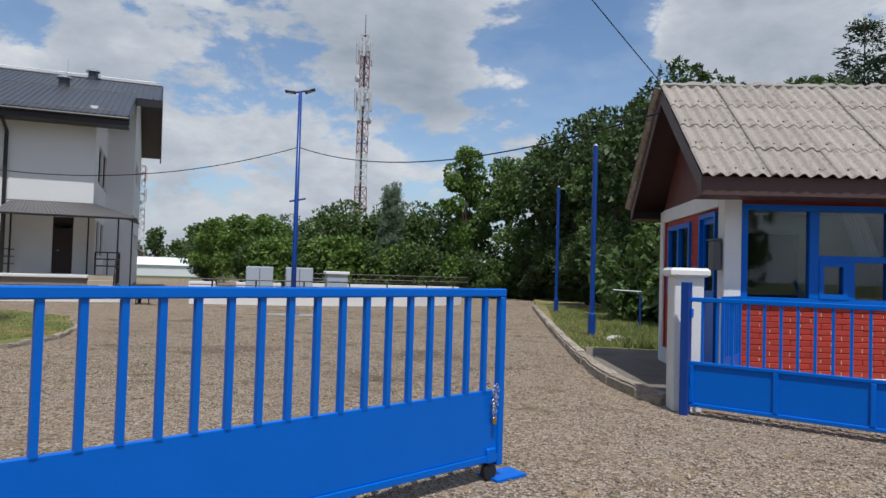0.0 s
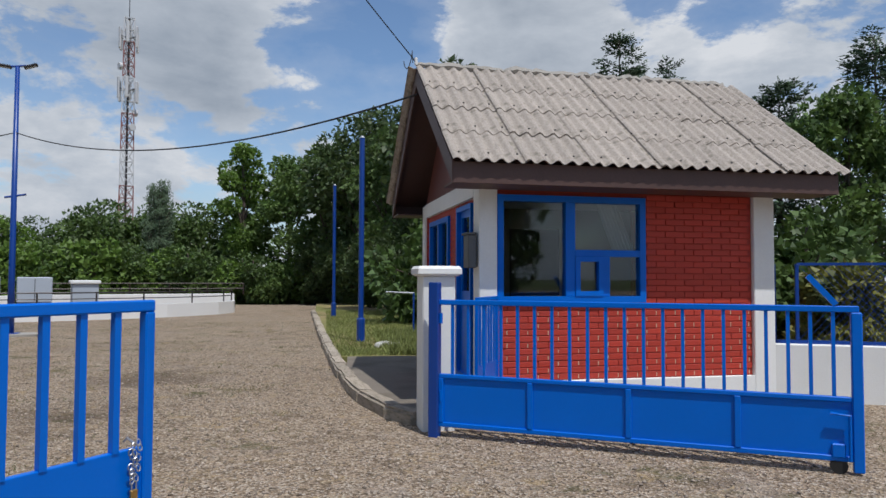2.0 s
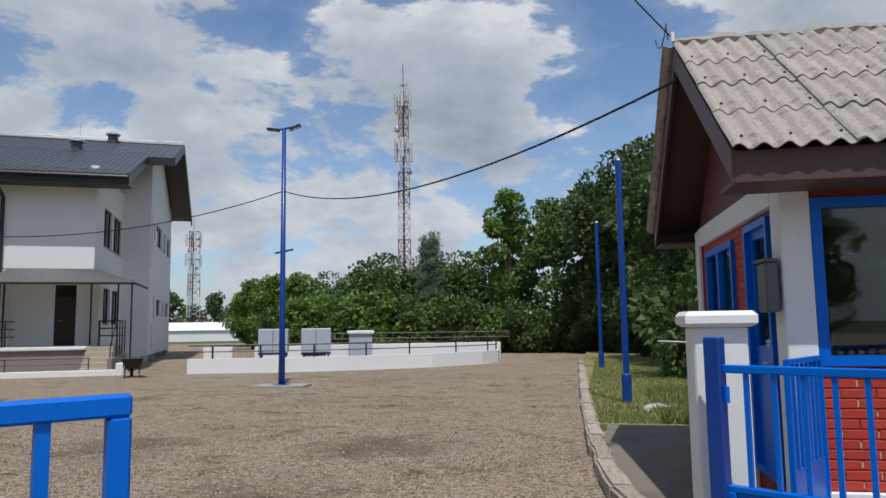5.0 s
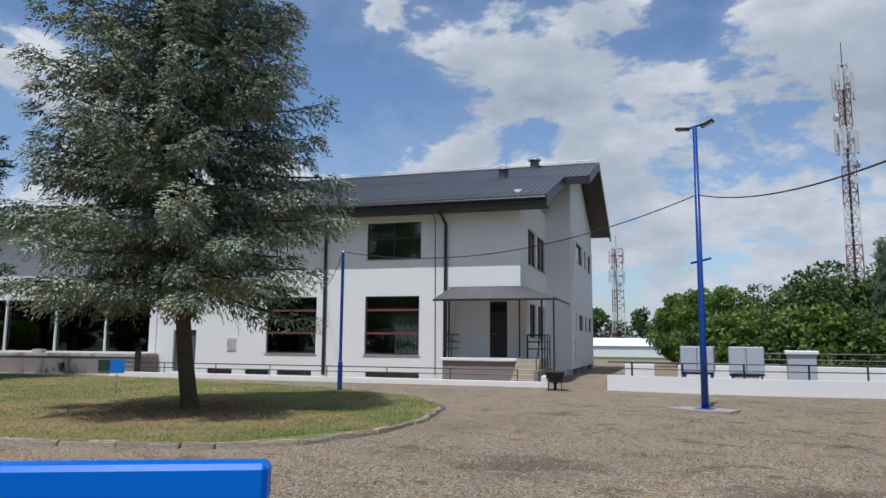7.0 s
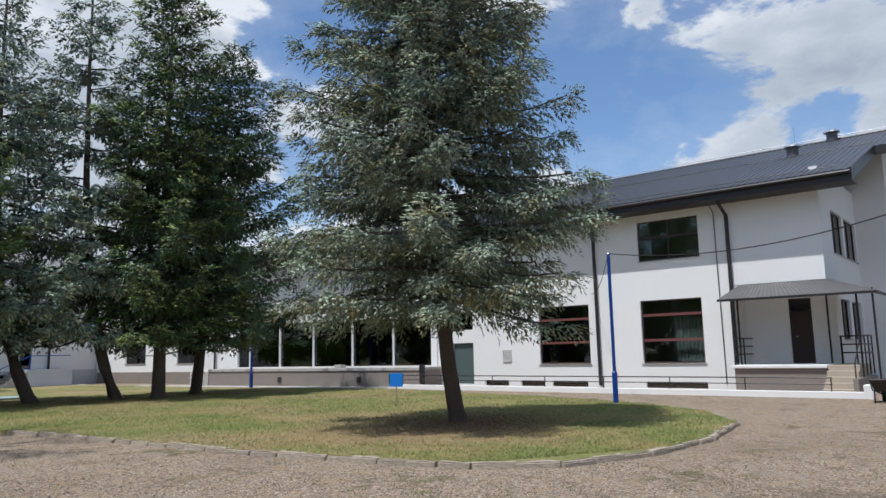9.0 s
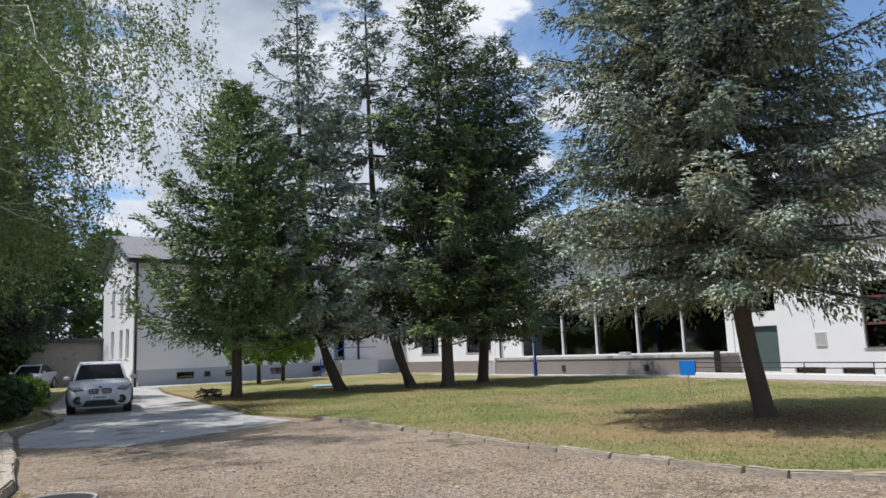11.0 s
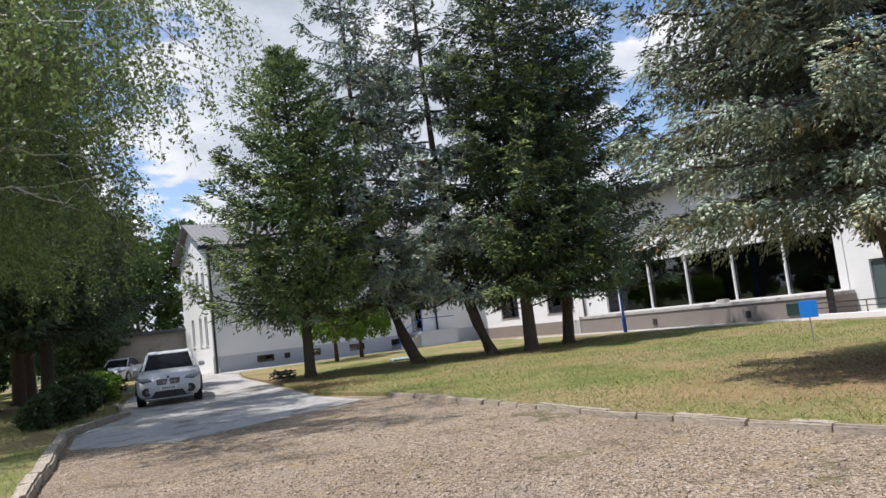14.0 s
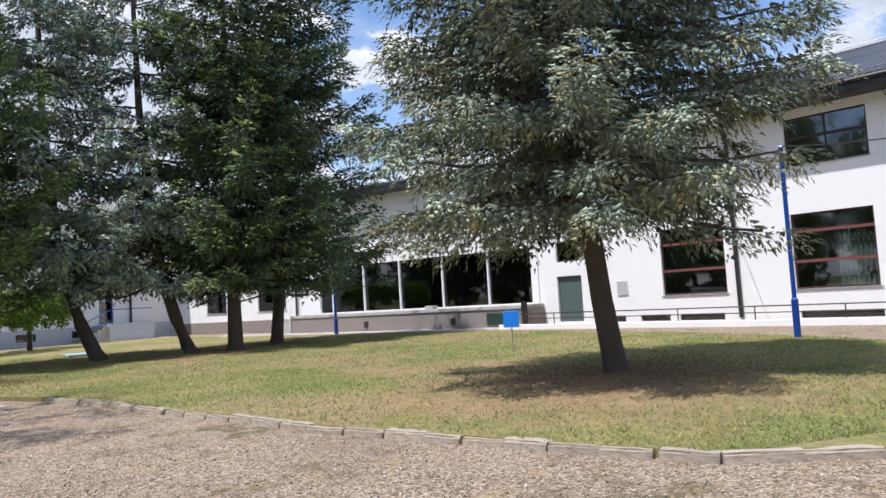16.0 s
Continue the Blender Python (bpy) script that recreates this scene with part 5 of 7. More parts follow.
def wheelbarrow():
    root = thing("wheelbarrow", A @ pose(6.75, -5.1, 0, 0, 0, 98), "dark steel wheelbarrow parked by the wall", "wheelbarrow")
    tray = Geo().loft([[(x * a + o, y * b, z) for x, y in ((-1, -1), (1, -1), (1, 1), (-1, 1))] for a, b, z, o in ((0.28, 0.2, 0.32, 0.0), (0.48, 0.33, 0.62, 0.03), (0.50, 0.35, 0.64, 0.03), (0.46, 0.31, 0.61, 0.03), (0.26, 0.18, 0.345, 0.0))])
    part("tray", tray, STEEL, root)
    for s in (-1, 1):
        part("handle", Geo().tube([(0.62, 0.05 * s, 0.2), (0.2, 0.2 * s, 0.31), (-0.45, 0.26 * s, 0.36), (-0.95, 0.28 * s, 0.55)], 0.018, 6), STEEL, root)
        part("leg", Geo().tube([(-0.15, 0.22 * s, 0.33), (-0.3, 0.22 * s, 0.0), (-0.38, 0.22 * s, 0.3)], 0.016, 6), STEEL, root)
    part("wheel", Geo().tube([(0.62, -0.05, 0.19), (0.62, 0.05, 0.19)], 0.19, 18), RUBBER, root)


wheelbarrow()


# ---- retaining wall with railing and tanks ----
def basin():
    line = [(-11.88, 26.4), (-8.67, 27.37), (-6.75, 28.31), (-3.95, 30.3), (-2.35, 32.4), (-1.9, 33.7), (-2.0, 35.0)]
    wall = thing("retaining_wall", pose(0, 0, 0), "curved white retaining wall along the yard", "wall")
    outer = [Vector(p) for p in line]
    inner = []
    for i, p in enumerate(outer):
        t = (outer[min(i + 1, len(outer) - 1)] - outer[max(i - 1, 0)]).normalized()
        inner.append(p + Vector((-t.y, t.x)) * 0.25)
    g = Geo()
    n = len(outer)
    g.add([(*p, z) for z in (-0.1, 0.52) for p in outer + inner], [])
    k = 2 * n
    for i in range(n - 1):
        g.f += [(i, i + 1, k + i + 1, k + i), (n + i + 1, n + i, k + n + i, k + n + i + 1), (k + i, k + i + 1, k + n + i + 1, k + n + i)]
    g.f += [(0, k, k + n, n), (n - 1, 2 * n - 1, k + 2 * n - 1, k + n - 1)]
    part("wall", g, WHITE, wall)
    rail = thing("railing", pose(0, 0, 0), "dark steel railing on the retaining wall", "railing")
    mid = [(a + b) / 2 for a, b in zip(outer, inner)]
    for z, r in ((0.98, 0.028), (0.76, 0.02)):
        part("rail", Geo().tube([(*p, z) for p in mid], r, 6), STEEL, rail)
    for p, head, _ in along([tuple(q) for q in mid], 1.9):
        part("post", Geo().bar((p.x, p.y, 0.5), (p.x, p.y, 0.98), 0.05, 0.05), STEEL, rail)
    # rear parapet, seen over the front one
    back = thing("retaining_wall", pose(0, 0, 0), "white rear parapet of the basin with gaps", "wall")
    for (x0, y0), (x1, y1), h in (((-15.2, 33.0), (-14.1, 33.6), 0.72), ((-13.2, 34.0), (-11.2, 34.9), 0.72), ((-10.2, 35.2), (-2.4, 38.2), 0.75)):
        d = math.degrees(math.atan2(y1 - y0, x1 - x0))
        part("wall", Geo().box(0, 0, -0.1, math.hypot(x1 - x0, y1 - y0), 0.25, h, 0.02), WHITE, back, at=pose(x0, y0, 0, 0, 0, d))
    rr = thing("railing", pose(0, 0, 0), "rusty brown railing on the rear parapet", "railing")
    for z in (1.0, 1.25):
        part("rail", Geo().tube([(-10.2, 35.3, z), (-2.0, 38.4, z)], 0.03, 6), FRAME_BROWN, rr)
    for i in range(6):
        part("post", Geo().bar((-10.2 + 1.64 * i, 35.3 + 0.62 * i, 0.7), (-10.2 + 1.64 * i, 35.3 + 0.62 * i, 1.25), 0.05, 0.05), FRAME_BROWN, rr)
    tank = material("grey_blue_tank_paint", (0.42, 0.47, 0.54), 0.55, vary=0.06, scale=1.5, fine=20)

    def crate(x, y, w, h):
        root = thing("equipment_cabinet", pose(x, y, 0, 0, 0, 22), "grey-blue sheet metal cabinet on a blue stand", "cabinet", "cabinets behind the wall")
        part("body", Geo().box(-w / 2, -0.5, 0.55, w / 2, 0.5, 0.55 + h, 0.03), tank, root)
        part("door_seam", Geo().box(-0.012, -0.508, 0.6, 0.012, -0.5, 0.5 + h), STEEL, root)
        for sx in (-1, 1):
            for sy in (-1, 1):
                part("leg", Geo().bar((sx * (w / 2 - 0.1), sy * 0.4, -0.05), (sx * (w / 2 - 0.1), sy * 0.4, 0.55), 0.07, 0.07), BLUE_DARK, root)
        part("stand_rail", Geo().box(-w / 2, -0.45, 0.47, w / 2, -0.38, 0.545), BLUE_DARK, root)
    crate(-11.0, 31.4, 1.2, 0.98)
    crate(-9.2, 31.6, 1.2, 0.98)
    hut = thing("equipment_cabinet", pose(-8.1, 34.0, 0, 0, 0, 22), "low pale box with a white lid", "cabinet", "cabinets behind the wall")
    part("body", Geo().box(-0.5, -0.5, -0.05, 0.5, 0.5, 1.25, 0.02), tank, hut)
    part("lid", Geo().box(-0.58, -0.58, 1.251, 0.58, 0.58, 1.4, 0.03), WHITE, hut)


basin()


# ---- masts ----
def lattice_mast(x, y, h, w0, w1, label, bands, rz=20):
    root = thing("cell_mast", pose(x, y, 0, 0, 0, rz), label, "mast", "telecom masts")
    red, white = material("mast_red", (0.24, 0.10, 0.09), 0.5), material("mast_white", (0.55, 0.55, 0.56), 0.5)
    n = int(h / 1.0)
    legs = [(-1, -0.58), (1, -0.58), (0, 1.15)]
    W = lambda z: w0 + (w1 - w0) * z / h  # noqa: E731
    P = lambda i, z: (legs[i][0] * W(z) / 2, legs[i][1] * W(z) / 2, z)  # noqa: E731
    sec = max(1, n // bands)
    for b in range(0, n, sec):
        g = Geo()
        for q in range(b, min(n, b + sec)):
            z0, z1 = h * q / n, h * (q + 1) / n
            for i in range(3):
                g.bar(P(i, z0), P(i, z1), 0.085, 0.085)
                g.bar(P(i, z0), P((i + 1) % 3, z1), 0.04, 0.04)
                g.bar(P((i + 1) % 3, z0), P(i, z1), 0.04, 0.04)
                g.bar(P(i, z1), P((i + 1) % 3, z1), 0.05, 0.05)
        part("lattice_section", g, red if (b // sec) % 2 == 0 else white, root)
    part("ladder", Geo().bar((0, 0, 0), (0, 0, h), 0.16, 0.10), STEEL, root)
    rng = random.Random(3)
    for lev in (h * 0.74, h * 0.93):
        for i in range(6):
            a = i * 1.05 + 0.3
            r = W(lev) / 2 + 0.35
            part("antenna", Geo().box(-0.13, -0.07, -0.9, 0.13, 0.07, 0.9, 0.03), white, root, at=pose(math.cos(a) * r, math.sin(a) * r, lev + rng.uniform(-0.3, 0.3), 0, 0, math.degrees(a) + 90))
            part("antenna_arm", Geo().bar((math.cos(a) * 0.2, math.sin(a) * 0.2, lev), (math.cos(a) * r, math.sin(a) * r, lev), 0.06, 0.06), STEEL, root)
    for z, a in ((h * 0.66, 0.4), (h * 0.82, 3.4), (h * 0.6, 5.2)):
        part("dish", Geo().tube([(math.cos(a) * 0.55, math.sin(a) * 0.55, z), (math.cos(a) * 0.8, math.sin(a) * 0.8, z)], 0.3, 14), white, root)
    part("spire", Geo().tube([(0, 0, h), (0, 0, h + 1.9)], 0.035, 6), STEEL, root)


lattice_mast(-14.6, 65.0, 23.6, 1.25, 0.8, "tall red and white lattice mast with phone antennas", 6)
lattice_mast(-55.0, 96.5, 15.6, 2.0, 1.5, "red and white lattice mast far behind the yard", 5, 50)


def shed():
    root = thing("far_shed", pose(-47, 86, 0, 0, 0, 30), "low white industrial shed behind the trees", "building")
    part("wall", Geo().box(-7, -4, -0.5, 7, 4, 1.35), WHITE, root)
    g = Geo()
    n = 12
    vs = [(x, -4.2 + 8.4 * i / n, 1.35 + 1.0 * math.sin(math.pi * i / n)) for x in (-7.2, 7.2) for i in range(n + 1)]
    g.add(vs, [(i, i + 1, n + 2 + i, n + 1 + i) for i in range(n)] + [tuple(range(n + 1)), tuple(reversed(range(n + 1, 2 * n + 2)))])
    part("roof", g, WHITE, root)


shed()


# ---- long wing with the platform ----
B = pose(-31.93, 17.99, 0, 0, 0, 38.9)


def wing():
    root = thing("long_wing", B, "long white wing with a dark glazed veranda", "building")
    g = Geo()
    wall_mesh(g, -27.5, -0.2, -0.2, 7.2, 2.2, 2.5, [(-14.2, -0.55, 1.0, 3.55), (-19.5, -17.0, 1.3, 3.2), (-24.5, -22.5, 1.3, 3.2)])
    part("wall", g, WHITE, root)
    part("skirting", Geo().box(-27.4, 2.17, -0.1, -14.6, 2.198, 0.75), PORCH_BASE, root)
    # veranda room lined in near black, its shade put into the colour
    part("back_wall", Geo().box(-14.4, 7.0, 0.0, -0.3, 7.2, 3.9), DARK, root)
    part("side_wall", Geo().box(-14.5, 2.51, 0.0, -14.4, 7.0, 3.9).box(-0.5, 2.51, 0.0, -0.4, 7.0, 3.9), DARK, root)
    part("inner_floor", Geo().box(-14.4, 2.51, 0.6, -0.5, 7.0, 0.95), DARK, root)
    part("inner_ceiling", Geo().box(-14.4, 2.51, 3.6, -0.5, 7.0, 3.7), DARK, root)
    for x in (-13.2, -10.85, -8.35, -5.6, -2.9):
        part("veranda_post", Geo().box(x - 0.035, 2.2, 0.99, x + 0.035, 2.32, 3.56), WHITE, root)
    part("pane", Geo().box(-14.2, 2.36, 1.0, -0.55, 2.366, 3.55), PANE_DARK, root).visible_shadow = False
    cl = material("grey_drape", (0.42, 0.42, 0.40), 0.9, vary=0.1, leaf=0.1)
    for x0, w, z0 in ((-2.35, 1.0, 1.2), (-7.9, 1.5, 1.9), (-10.4, 1.2, 1.8)):
        c = Geo()
        n = int(w / 0.04)
        c.add([(x0 + i * 0.04, 2.75 + 0.06 * math.sin(i * 1.1), z) for z in (z0, 3.5) for i in range(n)], [(i, i + 1, n + i + 1, n + i) for i in range(n - 1)])
        part("drape", c, cl, root, "pale drape behind the glass")
    for u0, u1 in ((-19.5, -17.0), (-24.5, -22.5)):
        window_unit(root, u0, u1, 1.3, 3.2, v=2.2, posts=((u0 + u1) / 2,))
    part("eave", Geo().box(-27.8, 1.2, 7.2, 0.3, 2.6, 7.5), EAVE_DARK, root)
    ribbed_roof([(-27.8, 1.15, 7.5), (0.3, 1.15, 7.5), (0.3, 6.0, 8.6), (-27.8, 6.0, 8.6)], 0.3, 0.03, ROOF_DARK, "roof", root)
    part("downpipe", Geo().tube([(-16.0, 2.08, 7.2), (-16.0, 2.08, 0.1)], 0.06, 8), EAVE_DARK, root)
    plat = thing("loading_platform", B, "grey concrete platform with a white edge", "platform")
    part("body", Geo().box(-14.3, 0.05, -0.1, 0.0, 2.19, 0.80), PORCH_BASE, plat)
    part("edge", Geo().box(-14.35, 0.0, 0.80, 0.02, 2.19, 0.95, 0.015), CONCRETE_L, plat, "pale concrete edge")
    part("upstand", Geo().box(-5.3, 0.2, 0.95, -4.85, 0.6, 1.12, 0.01), CONCRETE_L, plat)
    for x in (-8.9, -3.6):
        part("drain_box", Geo().box(x - 0.12, 0.0, 0.2, x + 0.12, 0.048, 0.5), DARK, plat)
    part("hatch", Geo().box(-1.75, 0.0, 0.15, -0.95, 0.048, 0.65), material("dark_green_hatch", (0.02, 0.045, 0.035), 0.5), plat, "dark green hatch")
    part("end_post", Geo().box(0.03, 0.0, -0.1, 0.2, 0.25, 1.1), STEEL, plat)
    st = thing("stairs", B @ pose(-14.4, 0.1, 0), "pale concrete steps with a white rail", "stairs")
    for i in range(5):
        part("step", Geo().box(-0.32 * (i + 1), 0, -0.1, -0.32 * i - 0.002, 1.9, 0.80 - 0.16 * i, 0.01), CONCRETE_L, st)
    r = Geo()
    for z in (0.4, 0.65, 0.9):
        r.tube([(0, 0.05, 0.8 + z * 0.9), (-1.6, 0.05, 0.0 + z)], 0.018, 6)
    for i in range(4):
        r.tube([(-0.5 * i, 0.05, 0.6 - 0.24 * i), (-0.5 * i, 0.05, 1.62 - 0.26 * i)], 0.018, 6)
    part("handrail", r, WHITE, st)


wing()


# ---- second building ----
C2 = pose(-43.7, -13.0, 0, 0, 0, 126.0)


def building_b():
    root = thing("gabled_building", C2, "white two-storey gabled building with a grey plinth", "building")
    cellar = [(2.6 + 3.1 * i, 3.7 + 3.1 * i, 0.35, 0.78) for i in range(4)]
    up = [(3.0 + 3.4 * i, 4.4 + 3.4 * i, 4.9, 6.4) for i in range(4)]
    mid = [(6.4, 7.8, 1.9, 3.5), (9.8, 11.2, 1.9, 3.5)] + [(13.6, 14.5, 1.1, 3.1)]
    side = [(1.2, 2.1, 1.7, 3.6), (3.0, 3.9, 1.7, 3.6), (1.2, 2.1, 4.7, 6.4), (3.0, 3.9, 4.7, 6.4), (5.6, 6.5, 1.7, 3.6), (5.6, 6.5, 4.7, 6.4)]
    g = Geo()
    wall_mesh(g, 0, 19.6, 1.0, 8.0, 0, 0.3, mid + up)
    wall_mesh(g, 0.3, 9, -0.2, 8.0, 0, 0.3, side, axis="v")
    wall_mesh(g, 0, 19.6, -0.2, 8.0, 9, 9.3)
    wall_mesh(g, 0.3, 9, -0.2, 8.0, 19.3, 19.6, axis="v")
    g.add([(x, v, z) for x in (0.0, 0.3) for v, z in ((0, 8.0), (9.3, 8.0), (4.65, 9.9))], [(0, 2, 1), (3, 4, 5), (0, 1, 4, 3), (1, 2, 5, 4), (2, 0, 3, 5)])
    part("wall", g, WHITE, root)
    pl = Geo()
    wall_mesh(pl, 0.302, 19.6, -0.2, 1.0, -0.02, 0.3, cellar)
    part("plinth", pl, PLINTH, root, "grey painted plinth")
    for q in cellar:
        window_unit(root, *q, sill=False, posts=((q[0] + q[1]) / 2,), frame_mat=STEEL)
        # cellar shade as a black sheet behind each pane
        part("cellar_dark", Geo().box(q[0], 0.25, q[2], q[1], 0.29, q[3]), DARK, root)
    part("meter_box", Geo().box(4.35, -0.12, 0.42, 4.7, -0.03, 0.75, 0.01), STEEL, root)
    for q in mid[:2] + up:
        window_unit(root, *q, posts=((q[0] + q[1]) / 2,))
    for q in side:
        window_unit(root, *q, v=0.0, axis="v", frame_mat=WHITE)
    # two black sheets imitate the unlit rooms behind the windows
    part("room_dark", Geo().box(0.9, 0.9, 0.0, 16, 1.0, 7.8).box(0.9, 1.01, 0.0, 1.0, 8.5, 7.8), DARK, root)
    d = part("door", ring_frame(Geo(), *mid[2], 0.1, 0.17, 0.07), BLUE_DARK, root, "blue framed glass door")
    part("pane", Geo().box(13.67, 0.13, 1.17, 14.43, 0.138, 3.03), PANE_DARK, d)
    ribbed_roof([(-0.5, -0.6, 7.85), (19.9, -0.6, 7.85), (19.9, 4.65, 10.0), (-0.5, 4.65, 10.0)], 0.3, 0.03, material("grey_brown_roof", (0.20, 0.19, 0.19), 0.6), "roof", root)
    ribbed_roof([(19.9, 9.9, 7.85), (-0.5, 9.9, 7.85), (-0.5, 4.65, 10.0), (19.9, 4.65, 10.0)], 0.3, 0.03, material("grey_brown_roof", (0.20, 0.19, 0.19), 0.6), "roof", root)
    part("eave", Geo().box(-0.5, -0.62, 7.6, 19.9, -0.02, 7.82), EAVE_DARK, root)
    part("downpipe", Geo().tube([(0.12, -0.08, 7.8), (0.12, -0.08, 0.0)], 0.07, 8), EAVE_DARK, root)
    part("downpipe", Geo().tube([(15.6, -0.08, 7.8), (15.6, -0.08, 0.0)], 0.07, 8), EAVE_DARK, root)
    st = thing("stairs", C2 @ pose(12.9, -0.05, 0), "grey steps with blue rails to the door", "stairs")
    part("landing", Geo().box(0.5, -1.6, -0.1, 3.4, 0.0, 1.08), PLINTH, st)
    for i in range(6):
        part("step", Geo().box(0.5 - 0.3 * (i + 1), -1.6, -0.1, 0.5 - 0.3 * i - 0.002, 0.0, 0.9 - 0.17 * i + 0.02), CONCRETE, st)
    for x in (-1.1, 0.7):
        part("rail_post", Geo().tube([(x, -1.5, 0.0), (x, -1.5, 1.2 if x < 0 else 2.0)], 0.03, 8), BLUE_DARK, st)
    part("handrail", Geo().tube([(-1.1, -1.5, 1.15), (0.7, -1.5, 1.95), (3.3, -1.5, 1.95)], 0.025, 8), BLUE_DARK, st)


building_b()


# ---- small blue board on the lawn ----
def lawn_sign():
    root = thing("lawn_sign", pose(-19.55, 12.70, 0.085, 0, 0, 55), "plain bright blue board on a thin steel stake", "sign")
    part("stake", Geo().tube([(0, 0, -0.1), (0, 0, 0.72)], 0.016, 8), GALV, root)
    part("board", Geo().box(-0.2, -0.025, 0.55, 0.2, -0.005, 0.95, 0.004), material("bright_blue_board", (0.012, 0.20, 0.72), 0.4), root)
    tray = thing("manhole_cover", pose(-33.0, 0.5, 0.09, 0, 0, 20), "pale blue cover plate lying in the lawn", "manhole cover")
    part("plate", Geo().box(-0.7, -0.5, 0, 0.7, 0.5, 0.09, 0.02), material("pale_blue_plate", (0.30, 0.42, 0.45), 0.6), tray)


lawn_sign()

# ---- overhead cables ----
cable((-6.09, 21.67, 5.35), BOOTH @ Vector((-0.44, 1.75, 4.08)), 0.62, "black overhead cable from the lamp post to the booth", 0.014)
cable((-6.09, 21.67, 5.35), (-16.52, 18.42, 4.47), 0.75, "black overhead cable between two posts", 0.014)
cable((-16.52, 18.42, 4.47), A @ Vector((-4.8, -0.05, 4.1)), 0.35, "black cable from the post to the building", 0.012)
cable(BOOTH @ Vector((-0.42, 1.8, 4.50)), (-5.0, 0.5, 10.2), 0.2, "thin cable rising from the booth gable", 0.008)
cable((-43.0, -12.0, 7.9), (-9.0, -14.0, 9.0), 1.0, "thin cable running to the far gable", 0.012)


def cable_coil():
    root = thing("cable_coil", BOOTH @ pose(-0.50, 1.72, 4.5, 0, 0, 0), "thin loop of spare cable at the gable tip", "cable")
    pts = [(-0.02 * a, math.cos(a) * 0.13 - 0.05, math.sin(a) * 0.12 + 0.03) for a in (0.4 * i for i in range(17))]
    part("loop", Geo().tube(pts, 0.006, 5), RUBBER, root)
    part("insulator", Geo().tube([(0.03, 0.0, -0.02), (0.03, 0.0, 0.08)], 0.022, 8), WHITE, root)


cable_coil()


# ---- trees ----
def plant_trees():
    spruce("blue_spruce", -13.46, 12.09, 15.0, 2.9, 3.5, NEEDLE_BLUE, "broad silver-green spruce with a bare dark trunk", 11, lean=(0.40, -0.72), bend=2.6, whorl=0.52, per=11, tuft=0.12, trunk=0.18, power=0.56, droop=0.26, sag=0.55, hang=1.4, skirt=1.8, fan=5.0, thick=0.19, fingers=21, gap=0.40, fresh_lit=FRESH_LIT_BLUE, uneven=(0.72, 1.12))
    spruce("spruce", -26.92, -1.79, 12.2, 2.4, 4.2, NEEDLE_GREEN, "dark green spruce with low drooping limbs", 12, whorl=0.62, per=9, tuft=0.2, trunk=0.2, group="row of spruces", power=0.85, fan=4.0, hang=1.1, sag=0.15, droop=0.12, lift=0.22, skirt=1.8, thick=0.2, fingers=14, gap=0.4, fresh_lit=FRESH_LIT_GREEN, uneven=(0.6, 1.15))
    spruce("spruce", -28.73, 1.88, 18.2, 2.8, 3.4, NEEDLE_GREY, "tall leaning grey spruce with thin limbs", 13, lean=(-0.4, -1.75), bend=3.2, whorl=1.0, per=8, tuft=0.19, trunk=0.22, open_top=0.12, group="row of spruces", power=0.92, hang=1.5, sag=0.6, droop=0.42, lift=0.42, skirt=1.9, fan=3.6, thick=0.24, fingers=14, gap=0.45, fresh_lit=FRESH_LIT_BLUE, uneven=(0.6, 1.3))
    spruce("spruce", -29.08, 4.68, 18.8, 3.0, 3.3, NEEDLE_GREY, "tall thin grey spruce with see-through limbs", 14, lean=(-0.3, -1.6), bend=3.6, whorl=1.05, per=8, tuft=0.19, trunk=0.22, open_top=0.15, group="row of spruces", power=0.92, hang=1.5, sag=0.6, droop=0.42, lift=0.42, skirt=1.9, fan=3.6, thick=0.24, fingers=14, gap=0.45, fresh_lit=FRESH_LIT_BLUE, uneven=(0.6, 1.3))
    spruce("fir", -29.0, 6.15, 18.4, 2.8, 3.4, NEEDLE_DARK, "dark dense fir with lighter shoots", 15, whorl=0.75, per=9, tuft=0.2, trunk=0.25, group="row of spruces", power=0.62, fan=3.8, hang=1.4, sag=0.3, droop=0.2, lift=0.2, skirt=1.9, thick=0.22, fingers=14, gap=0.45, fresh_lit=FRESH_LIT_GREEN, uneven=(0.6, 1.2))
    spruce("fir", -31.42, 7.66, 15.9, 2.2, 4.4, NEEDLE_DARK, "dark broad fir behind the others", 16, lean=(0, 1.3), whorl=0.75, per=9, tuft=0.21, trunk=0.23, group="row of spruces", power=0.68, fan=3.8, hang=1.4, sag=0.3, droop=0.2, lift=0.2, skirt=1.9, thick=0.22, fingers=14, gap=0.45, fresh_lit=FRESH_LIT_DARK, uneven=(0.6, 1.2))


plant_trees()


